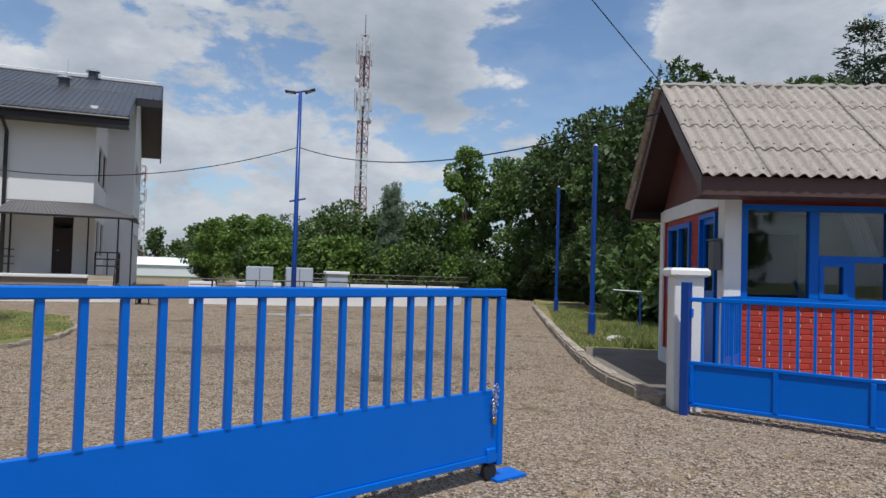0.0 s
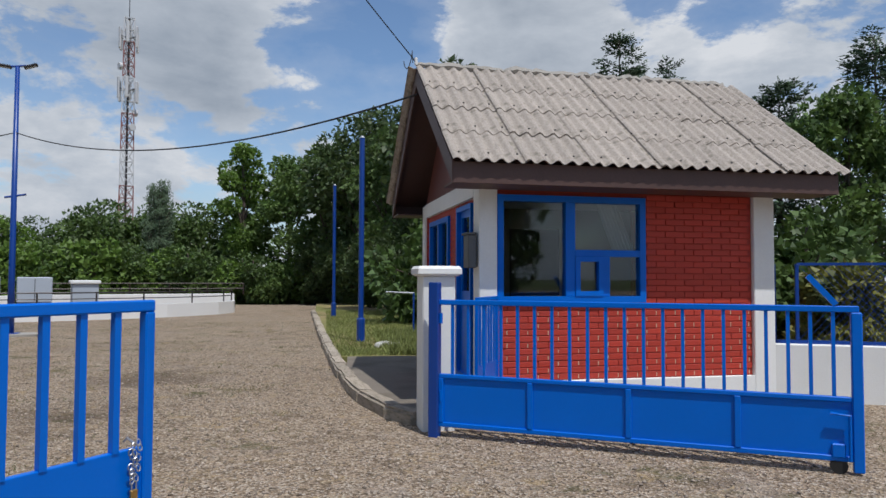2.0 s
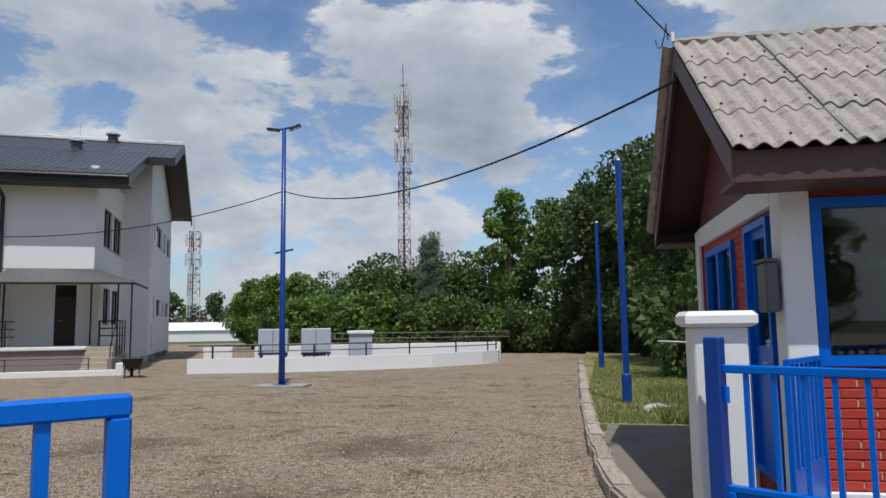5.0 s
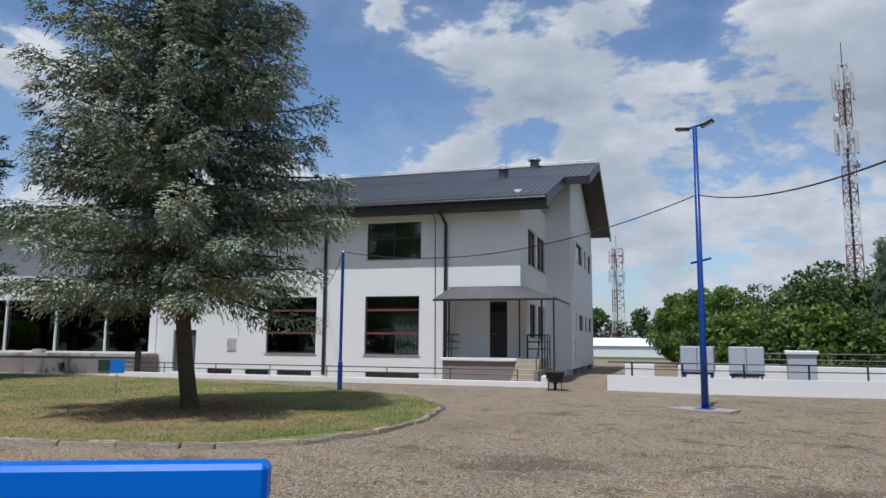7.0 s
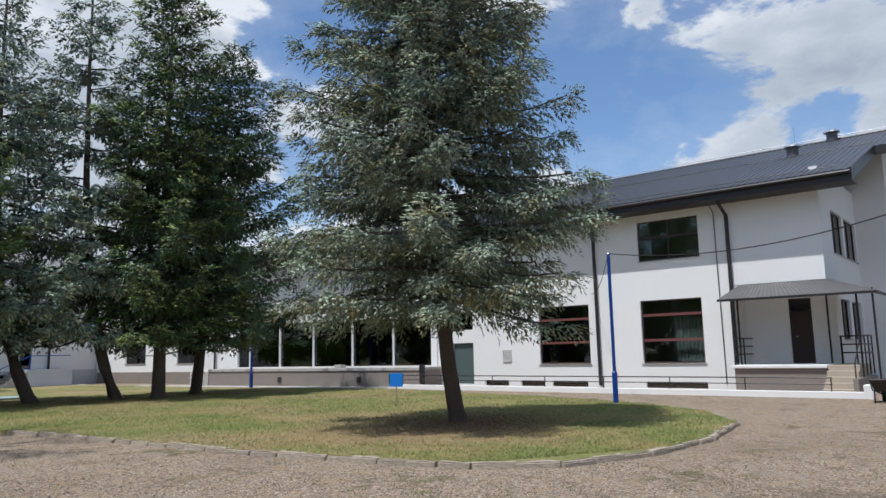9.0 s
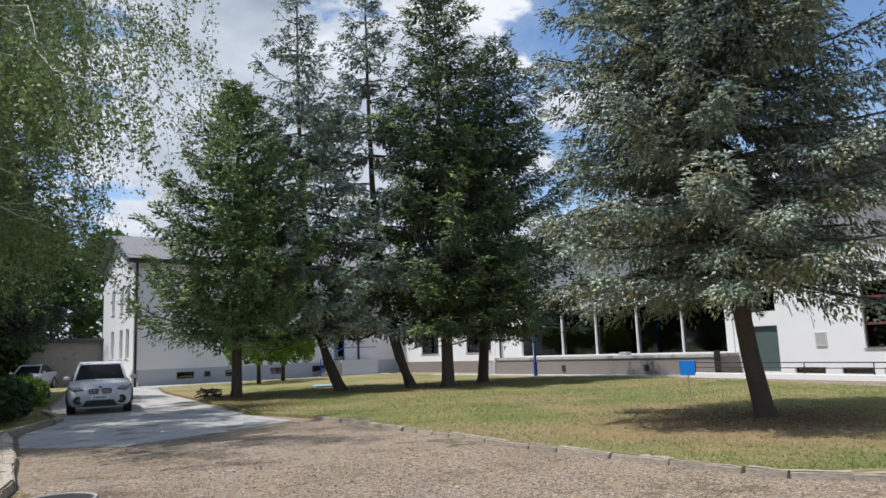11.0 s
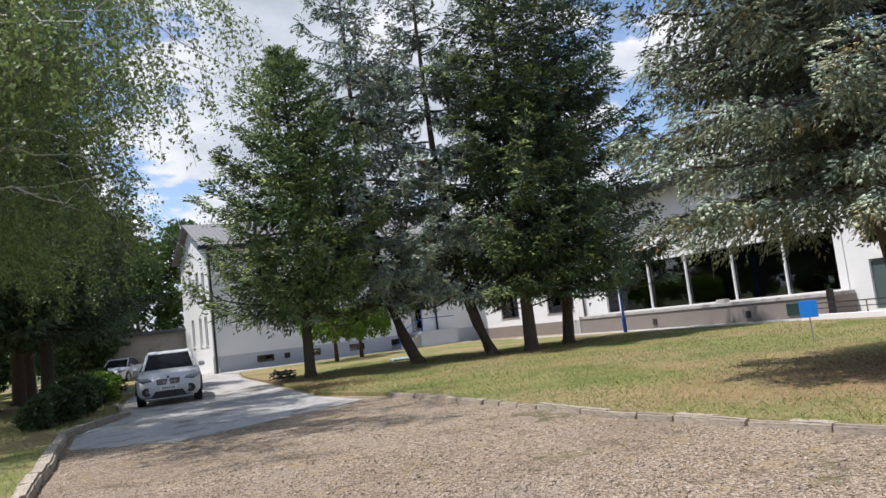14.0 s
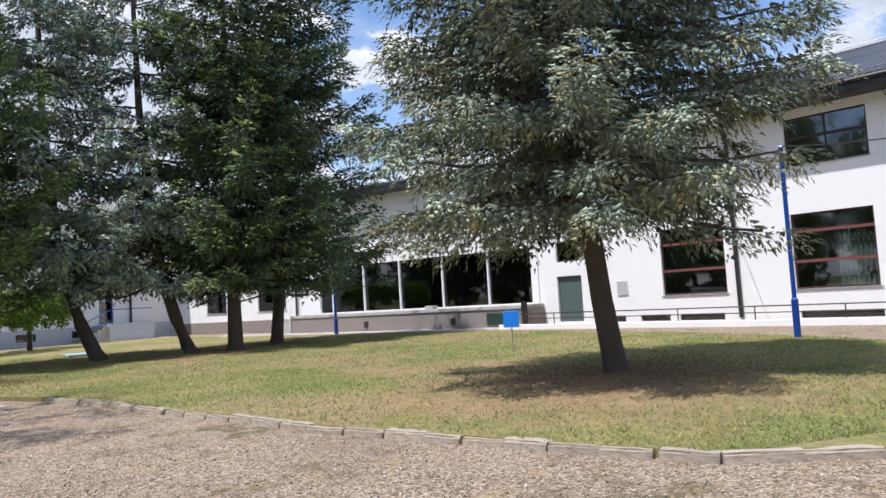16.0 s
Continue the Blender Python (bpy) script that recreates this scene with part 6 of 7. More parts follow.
def woods():
    kinds = [broad_tree("tree", 9.5, 2.6, 1.2, LEAF, "leafy green tree at the yard's edge", 21, 9500, 0.19, 44, group="trees round the yard"),
             broad_tree("tree", 6.2, 3.0, 0.5, LEAF, "rounded leafy tree behind the wall", 22, 9000, 0.19, 44, group="trees round the yard"),
             broad_tree("tree", 10.5, 3.0, 0.6, LEAF_SHADED, "dark leafy tree with shade put into its leaf colour", 23, 9500, 0.20, 50, group="trees round the yard"),
             broad_tree("poplar", 9.8, 1.9, 1.0, LEAF_LIGHT, "light green poplar by the yard", 24, 9000, 0.18, 38, group="trees round the yard"),
             broad_tree("bush", 3.0, 2.0, 0.1, LEAF, "dense green bush before the trees", 25, 4500, 0.17, 26, group="bushes", category="bush"),
             broad_tree("tree", 6.4, 2.2, 0.5, LEAF_LIGHT, "light green young tree behind the wall", 26, 6000, 0.19, 30, group="trees round the yard"),
             broad_tree("tree", 9.0, 3.0, 0.5, LEAF, "far green tree of the woods", 27, 1500, 0.5, 40, group="far woods"),
             broad_tree("bush", 2.8, 1.9, 0.1, LEAF_LIGHT, "light green bush before the trees", 28, 3000, 0.2, 22, group="bushes", category="bush")]
    rng = random.Random(6)
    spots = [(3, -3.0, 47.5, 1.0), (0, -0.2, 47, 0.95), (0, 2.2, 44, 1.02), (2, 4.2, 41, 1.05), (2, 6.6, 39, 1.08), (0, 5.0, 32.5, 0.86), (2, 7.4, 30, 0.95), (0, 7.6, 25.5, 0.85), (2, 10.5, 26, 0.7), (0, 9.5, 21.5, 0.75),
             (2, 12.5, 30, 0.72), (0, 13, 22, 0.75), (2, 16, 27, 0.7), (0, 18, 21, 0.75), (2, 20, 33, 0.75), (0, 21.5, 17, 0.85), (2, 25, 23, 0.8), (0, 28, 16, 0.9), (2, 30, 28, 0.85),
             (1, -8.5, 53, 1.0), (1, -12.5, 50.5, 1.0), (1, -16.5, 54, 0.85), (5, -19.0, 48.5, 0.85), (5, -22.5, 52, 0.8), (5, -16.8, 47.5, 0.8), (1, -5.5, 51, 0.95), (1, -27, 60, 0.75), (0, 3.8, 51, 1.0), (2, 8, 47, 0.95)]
    for k, x, y, s in spots:
        place(kinds[k], x, y, s * rng.uniform(0.95, 1.05), rng.uniform(0, 360))
    for i in range(16):
        place(kinds[7 if i % 3 == 1 else 4], -15.5 + i * 1.22, 43.5 + rng.uniform(-1.2, 1.2) + 0.10 * i, rng.uniform(0.75, 1.15), rng.uniform(0, 360))
    # squat dark copies added under the row to stand in for its deep shade
    for x, y in ((4.2, 36), (5.0, 29), (3.6, 40), (1.5, 43), (2.8, 41.5), (5.4, 33)):
        place(kinds[2], x, y, 0.42, rng.uniform(0, 360), sz=0.36)
    for x, y in ((6.0, 24.5), (6.8, 21.5), (8.5, 19.5), (11, 18), (14, 17.5)):
        place(kinds[4], x, y, rng.uniform(0.9, 1.3), rng.uniform(0, 360))
    # woods far off behind the shed, and round the place
    for i in range(26):
        a = radians(112 + i * 1.6)
        d = 120 + rng.uniform(-8, 20)
        place(kinds[6], math.cos(a) * d, math.sin(a) * d, rng.uniform(0.7, 0.95), rng.uniform(0, 360), sz=0.62 if i % 2 else 0.85)
    for k, x, y, s in ((0, 12.5, -14, 0.7), (2, 8.0, -17, 0.7)):
        place(kinds[k], x, y, s, rng.uniform(0, 360))
    for i in range(14):
        place(kinds[6], 14 + rng.uniform(-3, 3) - i * 4.0, -24 + rng.uniform(-4, 4), rng.uniform(0.75, 0.95), rng.uniform(0, 360))
    # birch lawn backdrop
    for x, y, k, s in ((-48, -24, 0, 1.1), (-44, -28, 2, 1.0), (-52, -30, 0, 1.2), (-38, -30, 2, 1.1), (-33, -33, 0, 1.1), (-27, -34, 2, 1.1), (-60, -27, 0, 1.2), (-22, -32, 0, 1.1), (-58, -36, 2, 1.3), (-61, -30, 2, 1.4), (-47, -23.5, 2, 1.2), (-64, -24, 0, 1.4)):
        place(kinds[k], x, y, s, rng.uniform(0, 360))
    for q in kinds:
        q.matrix_basis = pose(40 + 6 * kinds.index(q), 30, 0)
    spruce("cypress", -8.3, 48.5, 6.7, 0.3, 0.95, NEEDLE_DARK, "slim dark columnar cypress", 31, whorl=0.34, per=7, tuft=0.24, fingers=8, trunk=0.1, droop=-1.2, lift=0.6, sag=-0.8, fan=2.6, power=0.25, hang=1.0)
    for x, y, h, s in ((17.0, 36.0, 14.2, 32), (20.5, 37.5, 13.0, 33), (24.0, 33.0, 11.2, 34), (25.5, 28.5, 12.0, 35), (30.0, 29.0, 12.5, 36)):
        spruce("conifer", x, y, h, 1.5, 2.5, NEEDLE_DARK, "dark conifer behind the guard booth", s, whorl=0.8, per=8, tuft=0.3, trunk=0.2, open_top=0.12, group="conifers behind the booth", power=0.55, fingers=7, sag=0.1, hang=1.0, thick=0.26)
    # thuja bushes behind the wire fence
    th = broad_tree("thuja_bush", 1.7, 0.85, 0.1, THUJA, "yellow-green thuja bush behind the fence", 41, 5000, 0.10, 26, trunk=0.05, group="bushes behind the fence", category="bush")
    for i, (x, y, s) in enumerate(((9.2, 10.2, 0.95), (10.6, 9.6, 1.0), (12.0, 9.2, 1.25), (13.6, 8.4, 1.2), (11.3, 11.0, 1.1), (15.0, 7.6, 1.1))):
        place(th, x, y, s, 60 * i)
    th.matrix_basis = pose(16.5, 8.8, 0)


woods()


def birch(x, y, h, limbs, reach, hangs, leaf, low, seed, label, aim=None):
    """A weeping birch: pale trunk, arching limbs and long hanging strands of small leaves."""
    rng = np.random.default_rng(seed)
    root = thing("birch", pose(x, y, 0.08), label, "tree", "birches by the drive")
    g = Geo()
    g.tube([(0, 0, -0.1), (0.1, 0.1, 2.5), (0.25, 0.2, h * 0.57), (0.3, 0.3, h)], [0.2, 0.16, 0.12, 0.03], 10)
    P, D, S = [], [], []
    strands = Geo()
    for i in range(limbs):
        z0 = rng.uniform(h * 0.27, h * 0.95)
        az = rng.uniform(0, 6.283)
        length = rng.uniform(0.4, 1.0) * reach * (1.2 - 0.45 * z0 / h)
        if aim and i < aim[1]:
            # long boughs over the drive
            z0, az, length = rng.uniform(h * 0.42, h * 0.72), radians(aim[0]) + rng.normal() * 0.28, aim[2] * rng.uniform(0.75, 1.05)
        out = np.array([math.cos(az), math.sin(az), 0])
        s = np.linspace(0, 1, 9)
        wob = rng.normal(size=(9, 3)) * 0.05 * length * s[:, None]
        pts = np.array([0.2, 0.2, z0]) + out * (s * length)[:, None] + np.array([0, 0, 1.0]) * ((0.75 * s - 0.75 * s ** 2.4) * length)[:, None] + wob
        g.tube(pts, [0.028 * (1 - q) + 0.005 for q in s], 6, caps=False)
        for j in range(hangs):
            q = rng.uniform(0.18, 1.0)
            k = min(7, int(q * 8))
            a = pts[k] + (pts[k + 1] - pts[k]) * (q * 8 - k)
            a = a + rng.normal(size=3) * np.array([0.22, 0.22, 0.08])
            drop = rng.uniform(0.4, 2.3) * (0.5 + 0.5 * q)
            drop = min(drop, a[2] - (4.0 if aim and i < aim[1] else low) - rng.uniform(0, 0.9))
            if drop < 0.2:
                continue
            sway = rng.normal(size=2) * 0.22 + out[:2] * 0.25
            bow = rng.normal(size=2) * 0.12
            bend = lambda f: np.stack([sway[0] * f ** 0.6 + bow[0] * np.sin(f * 3.1), sway[1] * f ** 0.6 + bow[1] * np.sin(f * 3.1), -drop * f], 1)  # noqa: E731
            strands.tube(a + bend(np.linspace(0, 1, 4)), 0.003, 3, caps=False)
            n = int(drop / (leaf * 0.48))
            f = rng.random(n) ** rng.uniform(0.6, 1.1)
            P.append(a + bend(f) + rng.normal(size=(n, 3)) * 0.075)
            D.append(unit(rng.normal(size=(n, 3)) * 0.8 + np.array([0, 0, -0.6])))
            S.append(rng.uniform(0.6, 1.4, n) * leaf)
    part("trunk", g, BARK_PALE, root, smooth=True)
    tagged(part("twig_work", strands, BARK, root), kind="stuff")
    part("crown", leaf_mesh("crown", np.concatenate(P), np.concatenate(D), np.concatenate(S), 0.85, LEAF_BIRCH, rng, plain=True), LEAF_BIRCH, root)


birch(-13.7, -4.8, 13.0, 70, 4.6, 36, 0.062, 2.5, 51, "weeping birch with pale limbs and hanging strands of leaves", aim=(84, 12, 6.6))
birch(-18.5, -8.0, 14.5, 95, 6.0, 36, 0.09, 2.4, 52, "taller weeping birch behind the hedge")


def left_grove():
    for i, (x, y, h) in enumerate(((-25.6, -13.2, 13), (-29.7, -15.2, 14), (-28.2, -12.8, 12), (-33.5, -17.5, 14), (-22.0, -14.5, 12))):
        spruce("dark_spruce", x, y, h, 3.2, 4.0, NEEDLE_DARK, "dark shaded spruce beside the drive", 60 + i, whorl=0.9, per=8, tuft=0.32, trunk=0.26, group="grove by the drive", power=0.5, droop=0.2, skirt=2.3, fingers=7, hang=1.1, thick=0.26)
    rng = np.random.default_rng(71)
    for x, y in ((-39.4, -4.2), (-42.6, -3.6)):
        root = thing("weeping_mulberry", pose(x, y, 0.08), "small weeping mulberry with a bright green umbrella crown", "tree", "weeping mulberries")
        g = Geo().tube([(0, 0, -0.1), (0.05, 0, 1.0), (0, 0, 2.1)], [0.13, 0.10, 0.12], 8)
        part("trunk", g, BARK, root, smooth=True)
        n = 7000
        a = rng.uniform(0, 6.283, n)
        drop = rng.random(n)
        r = 0.35 + 1.25 * (1 - (1 - np.minimum(1, drop * 2.2)) ** 2) + rng.normal(size=n) * 0.10 + 0.15 * np.sin(a * 5)
        z = 2.75 - 0.3 * np.minimum(1, drop * 2) ** 2 - 1.75 * np.maximum(0, drop - 0.3) * (0.8 + 0.3 * np.sin(a * 7)) + rng.normal(size=n) * 0.06
        p = np.stack([np.cos(a) * r, np.sin(a) * r, z], 1)
        part("crown", leaf_mesh("crown", p, unit(rng.normal(size=(n, 3)) * 0.5 + np.array([0, 0, -1.0])), rng.uniform(0.10, 0.18, n), 0.8, LEAF_WEEP, rng), LEAF_WEEP, root)
    h = broad_tree("hedge_bush", 1.05, 0.8, 0.02, LEAF_HEDGE, "clipped low hedge bush along the drive", 72, 3500, 0.085, 26, trunk=0.04, group="hedge by the drive", category="bush")
    for i, (x, y, s) in enumerate(((-18.3, -5.6, 0.8), (-19.6, -6.1, 0.9), (-21.0, -6.9, 0.95), (-22.4, -7.7, 0.95), (-23.8, -8.5, 1.0), (-17.3, -5.2, 0.65), (-25.2, -9.0, 0.85))):
        place(h, x, y, s, 47 * i, 0.08)
    h.matrix_basis = pose(-26.6, -9.6, 0.08)
    g = broad_tree("clipped_bush", 1.0, 0.75, 0.02, LEAF_WEEP, "bright green clipped bush at the end of the hedge", 73, 4000, 0.07, 30, trunk=0.04, category="bush")
    g.matrix_basis = pose(-24.0, -8.0, 0.08)
    house = thing("low_house", pose(-55.0, -24.0, 0, 0, 0, -60), "low pale house with dark openings far down the drive", "house")
    w = Geo()
    wall_mesh(w, -6.0, 6.0, -0.1, 3.0, 0.0, 0.3, [(-1.6, -0.3, 0.05, 2.3), (0.9, 2.3, 0.9, 2.2), (-4.2, -2.9, 0.9, 2.2)])
    w.box(-6.0, 0.3, -0.1, -5.7, 6.0, 3.0).box(5.7, 0.3, -0.1, 6.0, 6.0, 3.0).box(-5.7, 5.7, -0.1, 5.7, 6.0, 3.0)
    part("wall", w, CONCRETE, house)
    part("roof", Geo().box(-6.4, -0.5, 3.001, 6.4, 6.4, 3.25, 0.02), ROOF_DARK, house)
    part("door", Geo().box(-1.6, 0.2, 0.05, -0.3, 0.26, 2.3), FRAME_BROWN, house)
    for u in (0.9, -4.2):
        part("window", Geo().box(u, 0.2, 0.9, u + 1.35, 0.24, 2.2), PANE_DARK, house)
    log = thing("brush_heap", pose(-27.2, -2.95, 0.08), "small heap of dark cut brushwood", "brush heap")
    g = Geo()
    q = random.Random(5)
    for i in range(60):
        a, z = q.uniform(0, 6.28), q.uniform(0.05, 0.32)
        c = Vector((q.uniform(-0.6, 0.6), q.uniform(-0.35, 0.35), z))
        d = Vector((math.cos(a), math.sin(a), q.uniform(-0.3, 0.5))) * q.uniform(0.2, 0.4)
        g.tube([c - d * 0.5, c + d * 0.5], 0.02, 5)
    part("branches", g, DARK, log)


left_grove()


# ---- parked cars ----
def suv(m, paint, label, s=1.0):
    """A tall five-door car, front axle at the origin, nose along +x."""
    root = thing("car", m, label, "car", "parked cars")
    root.scale = (s, s, s)
    trim = material("black_car_trim", (0.02, 0.02, 0.022), 0.5)
    chrome = material("chrome", (0.7, 0.7, 0.7), 0.15, metal=1.0)
    lamp = material("headlamp_glass", (0.16, 0.17, 0.18), 0.12)

    def section(x, half, z0, z1, belly, shoulder):
        """One closed cross-section of the lower body."""
        w = half
        return [(x, -w * 0.86, z0), (x, -w * 0.97, z0 + belly * 0.4), (x, -w, z0 + belly), (x, -w * 0.985, shoulder), (x, -w * 0.90, z1 - 0.03), (x, -w * 0.55, z1),
                (x, w * 0.55, z1), (x, w * 0.90, z1 - 0.03), (x, w * 0.985, shoulder), (x, w, z0 + belly), (x, w * 0.97, z0 + belly * 0.4), (x, w * 0.86, z0)]
    rings = [section(0.90, 0.70, 0.42, 0.74, 0.14, 0.62), section(0.82, 0.86, 0.30, 0.84, 0.2, 0.72), section(0.62, 0.95, 0.26, 0.98, 0.3, 0.84), section(0.2, 0.985, 0.26, 1.06, 0.35, 0.92),
             section(-0.55, 0.99, 0.26, 1.12, 0.36, 0.97), section(-1.6, 0.99, 0.26, 1.14, 0.36, 1.0), section(-2.9, 0.985, 0.28, 1.18, 0.36, 1.03), section(-3.6, 0.95, 0.36, 1.20, 0.34, 1.02), section(-3.88, 0.80, 0.5, 1.1, 0.25, 0.95)]
    part("body", Geo().loft(rings), paint, root, smooth=True)
    cab = []
    for x, w, z in ((-0.42, 0.80, 1.10), (-1.15, 0.66, 1.60), (-1.75, 0.64, 1.69), (-2.5, 0.62, 1.64), (-3.72, 0.62, 1.22)):
        cab.append([(x, -w, z), (x, w, z), (x - 0.02, w * 1.17, 1.08), (x - 0.02, -w * 1.17, 1.08)])
    part("cabin", Geo().loft(cab), trim, root)
    part("roof_panel", Geo().loft([[(x, -w, z), (x, w, z), (x, w, z - 0.03), (x, -w, z - 0.03)] for x, w, z in ((-1.12, 0.66, 1.625), (-1.4, 0.67, 1.70), (-1.8, 0.67, 1.715), (-2.5, 0.64, 1.665), (-2.9, 0.62, 1.53))]), paint, root)
    part("windscreen", Geo().add([(-0.44, -0.76, 1.12), (-0.44, 0.76, 1.12), (-1.12, 0.62, 1.595), (-1.12, -0.62, 1.595)], [(0, 1, 2, 3)]), material("car_glass", (0.012, 0.014, 0.017), 0.2, spec=0.03), root)
    for sg in (-1, 1):
        part("pillar", Geo().bar((-0.40, sg * 0.80, 1.11), (-1.14, sg * 0.665, 1.625), 0.07, 0.05), paint, root)
        g = Geo().loft([[(x, sg * (y + dy), z + dz) for dy, dz in ((-0.16, -0.05), (0.14, -0.03), (0.18, 0.05), (-0.1, 0.06))] for x, y, z in ((0.865, 0.60, 0.765), (0.80, 0.68, 0.81), (0.56, 0.80, 0.88))])
        part("headlight", g, lamp, root, "clear headlight")
        part("fog_light", Geo().tube([(0.80, sg * 0.67, 0.47), (0.915, sg * 0.64, 0.47)], 0.135, 14), trim, root)
        part("fog_lens", Geo().tube([(0.915, sg * 0.64, 0.47), (0.922, sg * 0.64, 0.47)], 0.06, 12), lamp, root)
        part("kidney_grille", Geo().box(0.74, min(sg * 0.03, sg * 0.35), 0.64, 0.915, max(sg * 0.03, sg * 0.35), 0.83, 0.03), trim, root)
        gr = Geo()
        for i in range(7):
            y = sg * (0.065 + i * 0.037)
            gr.box(0.905, y - 0.006, 0.67, 0.924, y + 0.006, 0.80)
        part("grille_bars", gr, chrome, root)
        part("mirror", Geo().box(-0.62, min(sg * 0.93, sg * 1.14), 1.08, -0.46, max(sg * 0.93, sg * 1.14), 1.24, 0.05), paint, root)
        for x in (0.0, -2.93):
            w = part("wheel", Geo().tube([(0, -0.13, 0), (0, -0.10, 0), (0, 0.10, 0), (0, 0.13, 0)], [0.33, 0.37, 0.37, 0.33], 24), RUBBER, root, at=pose(x, sg * 0.86, 0.37))
            part("rim", Geo().tube([(0, sg * 0.10, 0), (0, sg * 0.137, 0)], [0.26, 0.24], 20), GALV, w)
            part("arch", Geo().tube([(x + math.cos(a) * 0.42, sg * 0.975, 0.37 + math.sin(a) * 0.42) for a in (math.pi * i / 12 for i in range(13))], 0.045, 6), trim, root)
    part("lower_grille", Geo().loft([[(x, -w, 0.27), (x, w, 0.27), (x, w * 0.8, 0.46), (x, -w * 0.8, 0.46)] for x, w in ((0.75, 0.55), (0.925, 0.50))]), trim, root)
    part("bumper_lip", Geo().box(0.70, -0.72, 0.20, 0.90, 0.72, 0.265, 0.02), GALV, root)
    pl = part("number_plate", Geo().box(0.90, -0.26, 0.49, 0.928, 0.26, 0.60, 0.004), WHITE, root, "white number plate")
    for i in range(6):
        part("plate_mark", Geo().box(0.928, -0.19 + i * 0.065, 0.52, 0.931, -0.15 + i * 0.065, 0.58), trim, pl)
    part("badge", Geo().tube([(0.885, 0, 0.875), (0.90, 0, 0.88)], 0.04, 12), BLUE_DARK, root)
    return root


suv(pose(-22.6, -4.85, 0.012, 0, 0, 26), material("white_car_paint", (0.62, 0.62, 0.63), 0.22, vary=0.03, scale=2), "white sport utility car parked on the drive", 0.93)
suv(pose(-44.6, -20.1, 0.012, 0, 0, 12), material("silver_car_paint", (0.50, 0.53, 0.57), 0.25, vary=0.03, scale=2), "small silver car parked far along the drive", 0.92)


# ---- kerbs ----
def kerb_run(name, points, label, length=0.7, width=0.15, top=0.105, jitter=1.0):
    """A row of worn kerbstones, each a stone of its own."""
    root = thing(name, pose(0, 0, 0), label, "kerb", kind="structure")
    rng = random.Random(len(points))
    shapes = []
    for k in range(5):
        bm = bmesh.new()
        bmesh.ops.create_cube(bm, size=1, matrix=Matrix.LocRotScale((0, 0, 0.5), None, (0.975, 1, 1)))
        bmesh.ops.bevel(bm, geom=[e for e in bm.edges if all(v.co.z > 0.9 for v in e.verts) and abs((e.verts[0].co - e.verts[1].co).x) > 0.5], offset=0.15, segments=2, affect="EDGES")
        bmesh.ops.subdivide_edges(bm, edges=[e for e in bm.edges if abs((e.verts[0].co - e.verts[1].co).x) > 0.5], cuts=3)
        for v in bm.verts:
            if v.co.z > 0.05:
                v.co += Vector((0, noise.noise(v.co * 3 + Vector((k * 9, 0, 0))) * 0.09, noise.noise(v.co * 3 + Vector((0, k * 9, 5))) * 0.08))
        me = bpy.data.meshes.new("kerbstone")
        bm.to_mesh(me)
        bm.free()
        me.materials.append(KERB)
        shapes.append(me)
    for p, head, n in along(points, length):
        ob = part("kerbstone", rng.choice(shapes), None, root)
        n *= rng.choice((1.0, 1.01, 0.99))
        m = pose(p.x + rng.uniform(-0.02, 0.02) * jitter, p.y + rng.uniform(-0.02, 0.02) * jitter, -0.06 + rng.uniform(-0.015, 0.01), rng.uniform(-1.5, 1.5) * jitter, rng.uniform(-0.6, 0.6) * jitter, head + rng.uniform(-2, 2) * jitter)
        ob.matrix_basis = m @ Matrix.Diagonal((n, width * (1 + rng.uniform(-0.1, 0.15) * jitter), top + 0.06, 1))


kerb_run("kerb_island", ISLAND[:16], "worn concrete kerbstones round the lawn", 0.52, 0.15, 0.085, 1.2)
kerb_run("kerb_verge", [(1.55, 32.6), (1.97, 20), (2.2, 14.2), (2.36, 11.6), (2.5, 10.3), (2.74, 9.3), (3.0, 8.85)], "rounded concrete kerb along the verge", 0.9, 0.22, 0.15, 0.6)
kerb_run("kerb_birch", [(-3.4, 2.7), (-9.0, 0.5), (-11.3, -0.85), (-15.7, -3.6), (-19.6, -4.5), (-23, -6.85)], "broken concrete kerb beside the birch lawn", 0.8, 0.2, 0.15)


# ---- loose ground cover ----
def inside(px, py, poly):
    res = np.zeros(len(px), bool)
    n = len(poly)
    for i in range(n):
        (x0, y0), (x1, y1) = poly[i], poly[(i + 1) % n]
        c = ((y0 > py) != (y1 > py)) & (px < (x1 - x0) * (py - y0) / (y1 - y0 + 1e-12) + x0)
        res ^= c
    return res


BIRCH_LAWN = [(-3.5, 2.6), (-9.0, 0.45), (-11.25, -0.95), (-15.7, -3.75), (-19.6, -4.65), (-30, -10.5), (-30, -16), (-5, -16)]
APRON = [(-13.3, 0.1), (-13.7, -2.1), (-16.0, -3.5), (-19.6, -4.4), (-19.6, 0.6), (-17.4, 2.35)]
VERGE = [(2.1, 33), (2.05, 20), (2.3, 14.7), (7.5, 14.7), (7.5, 33)]


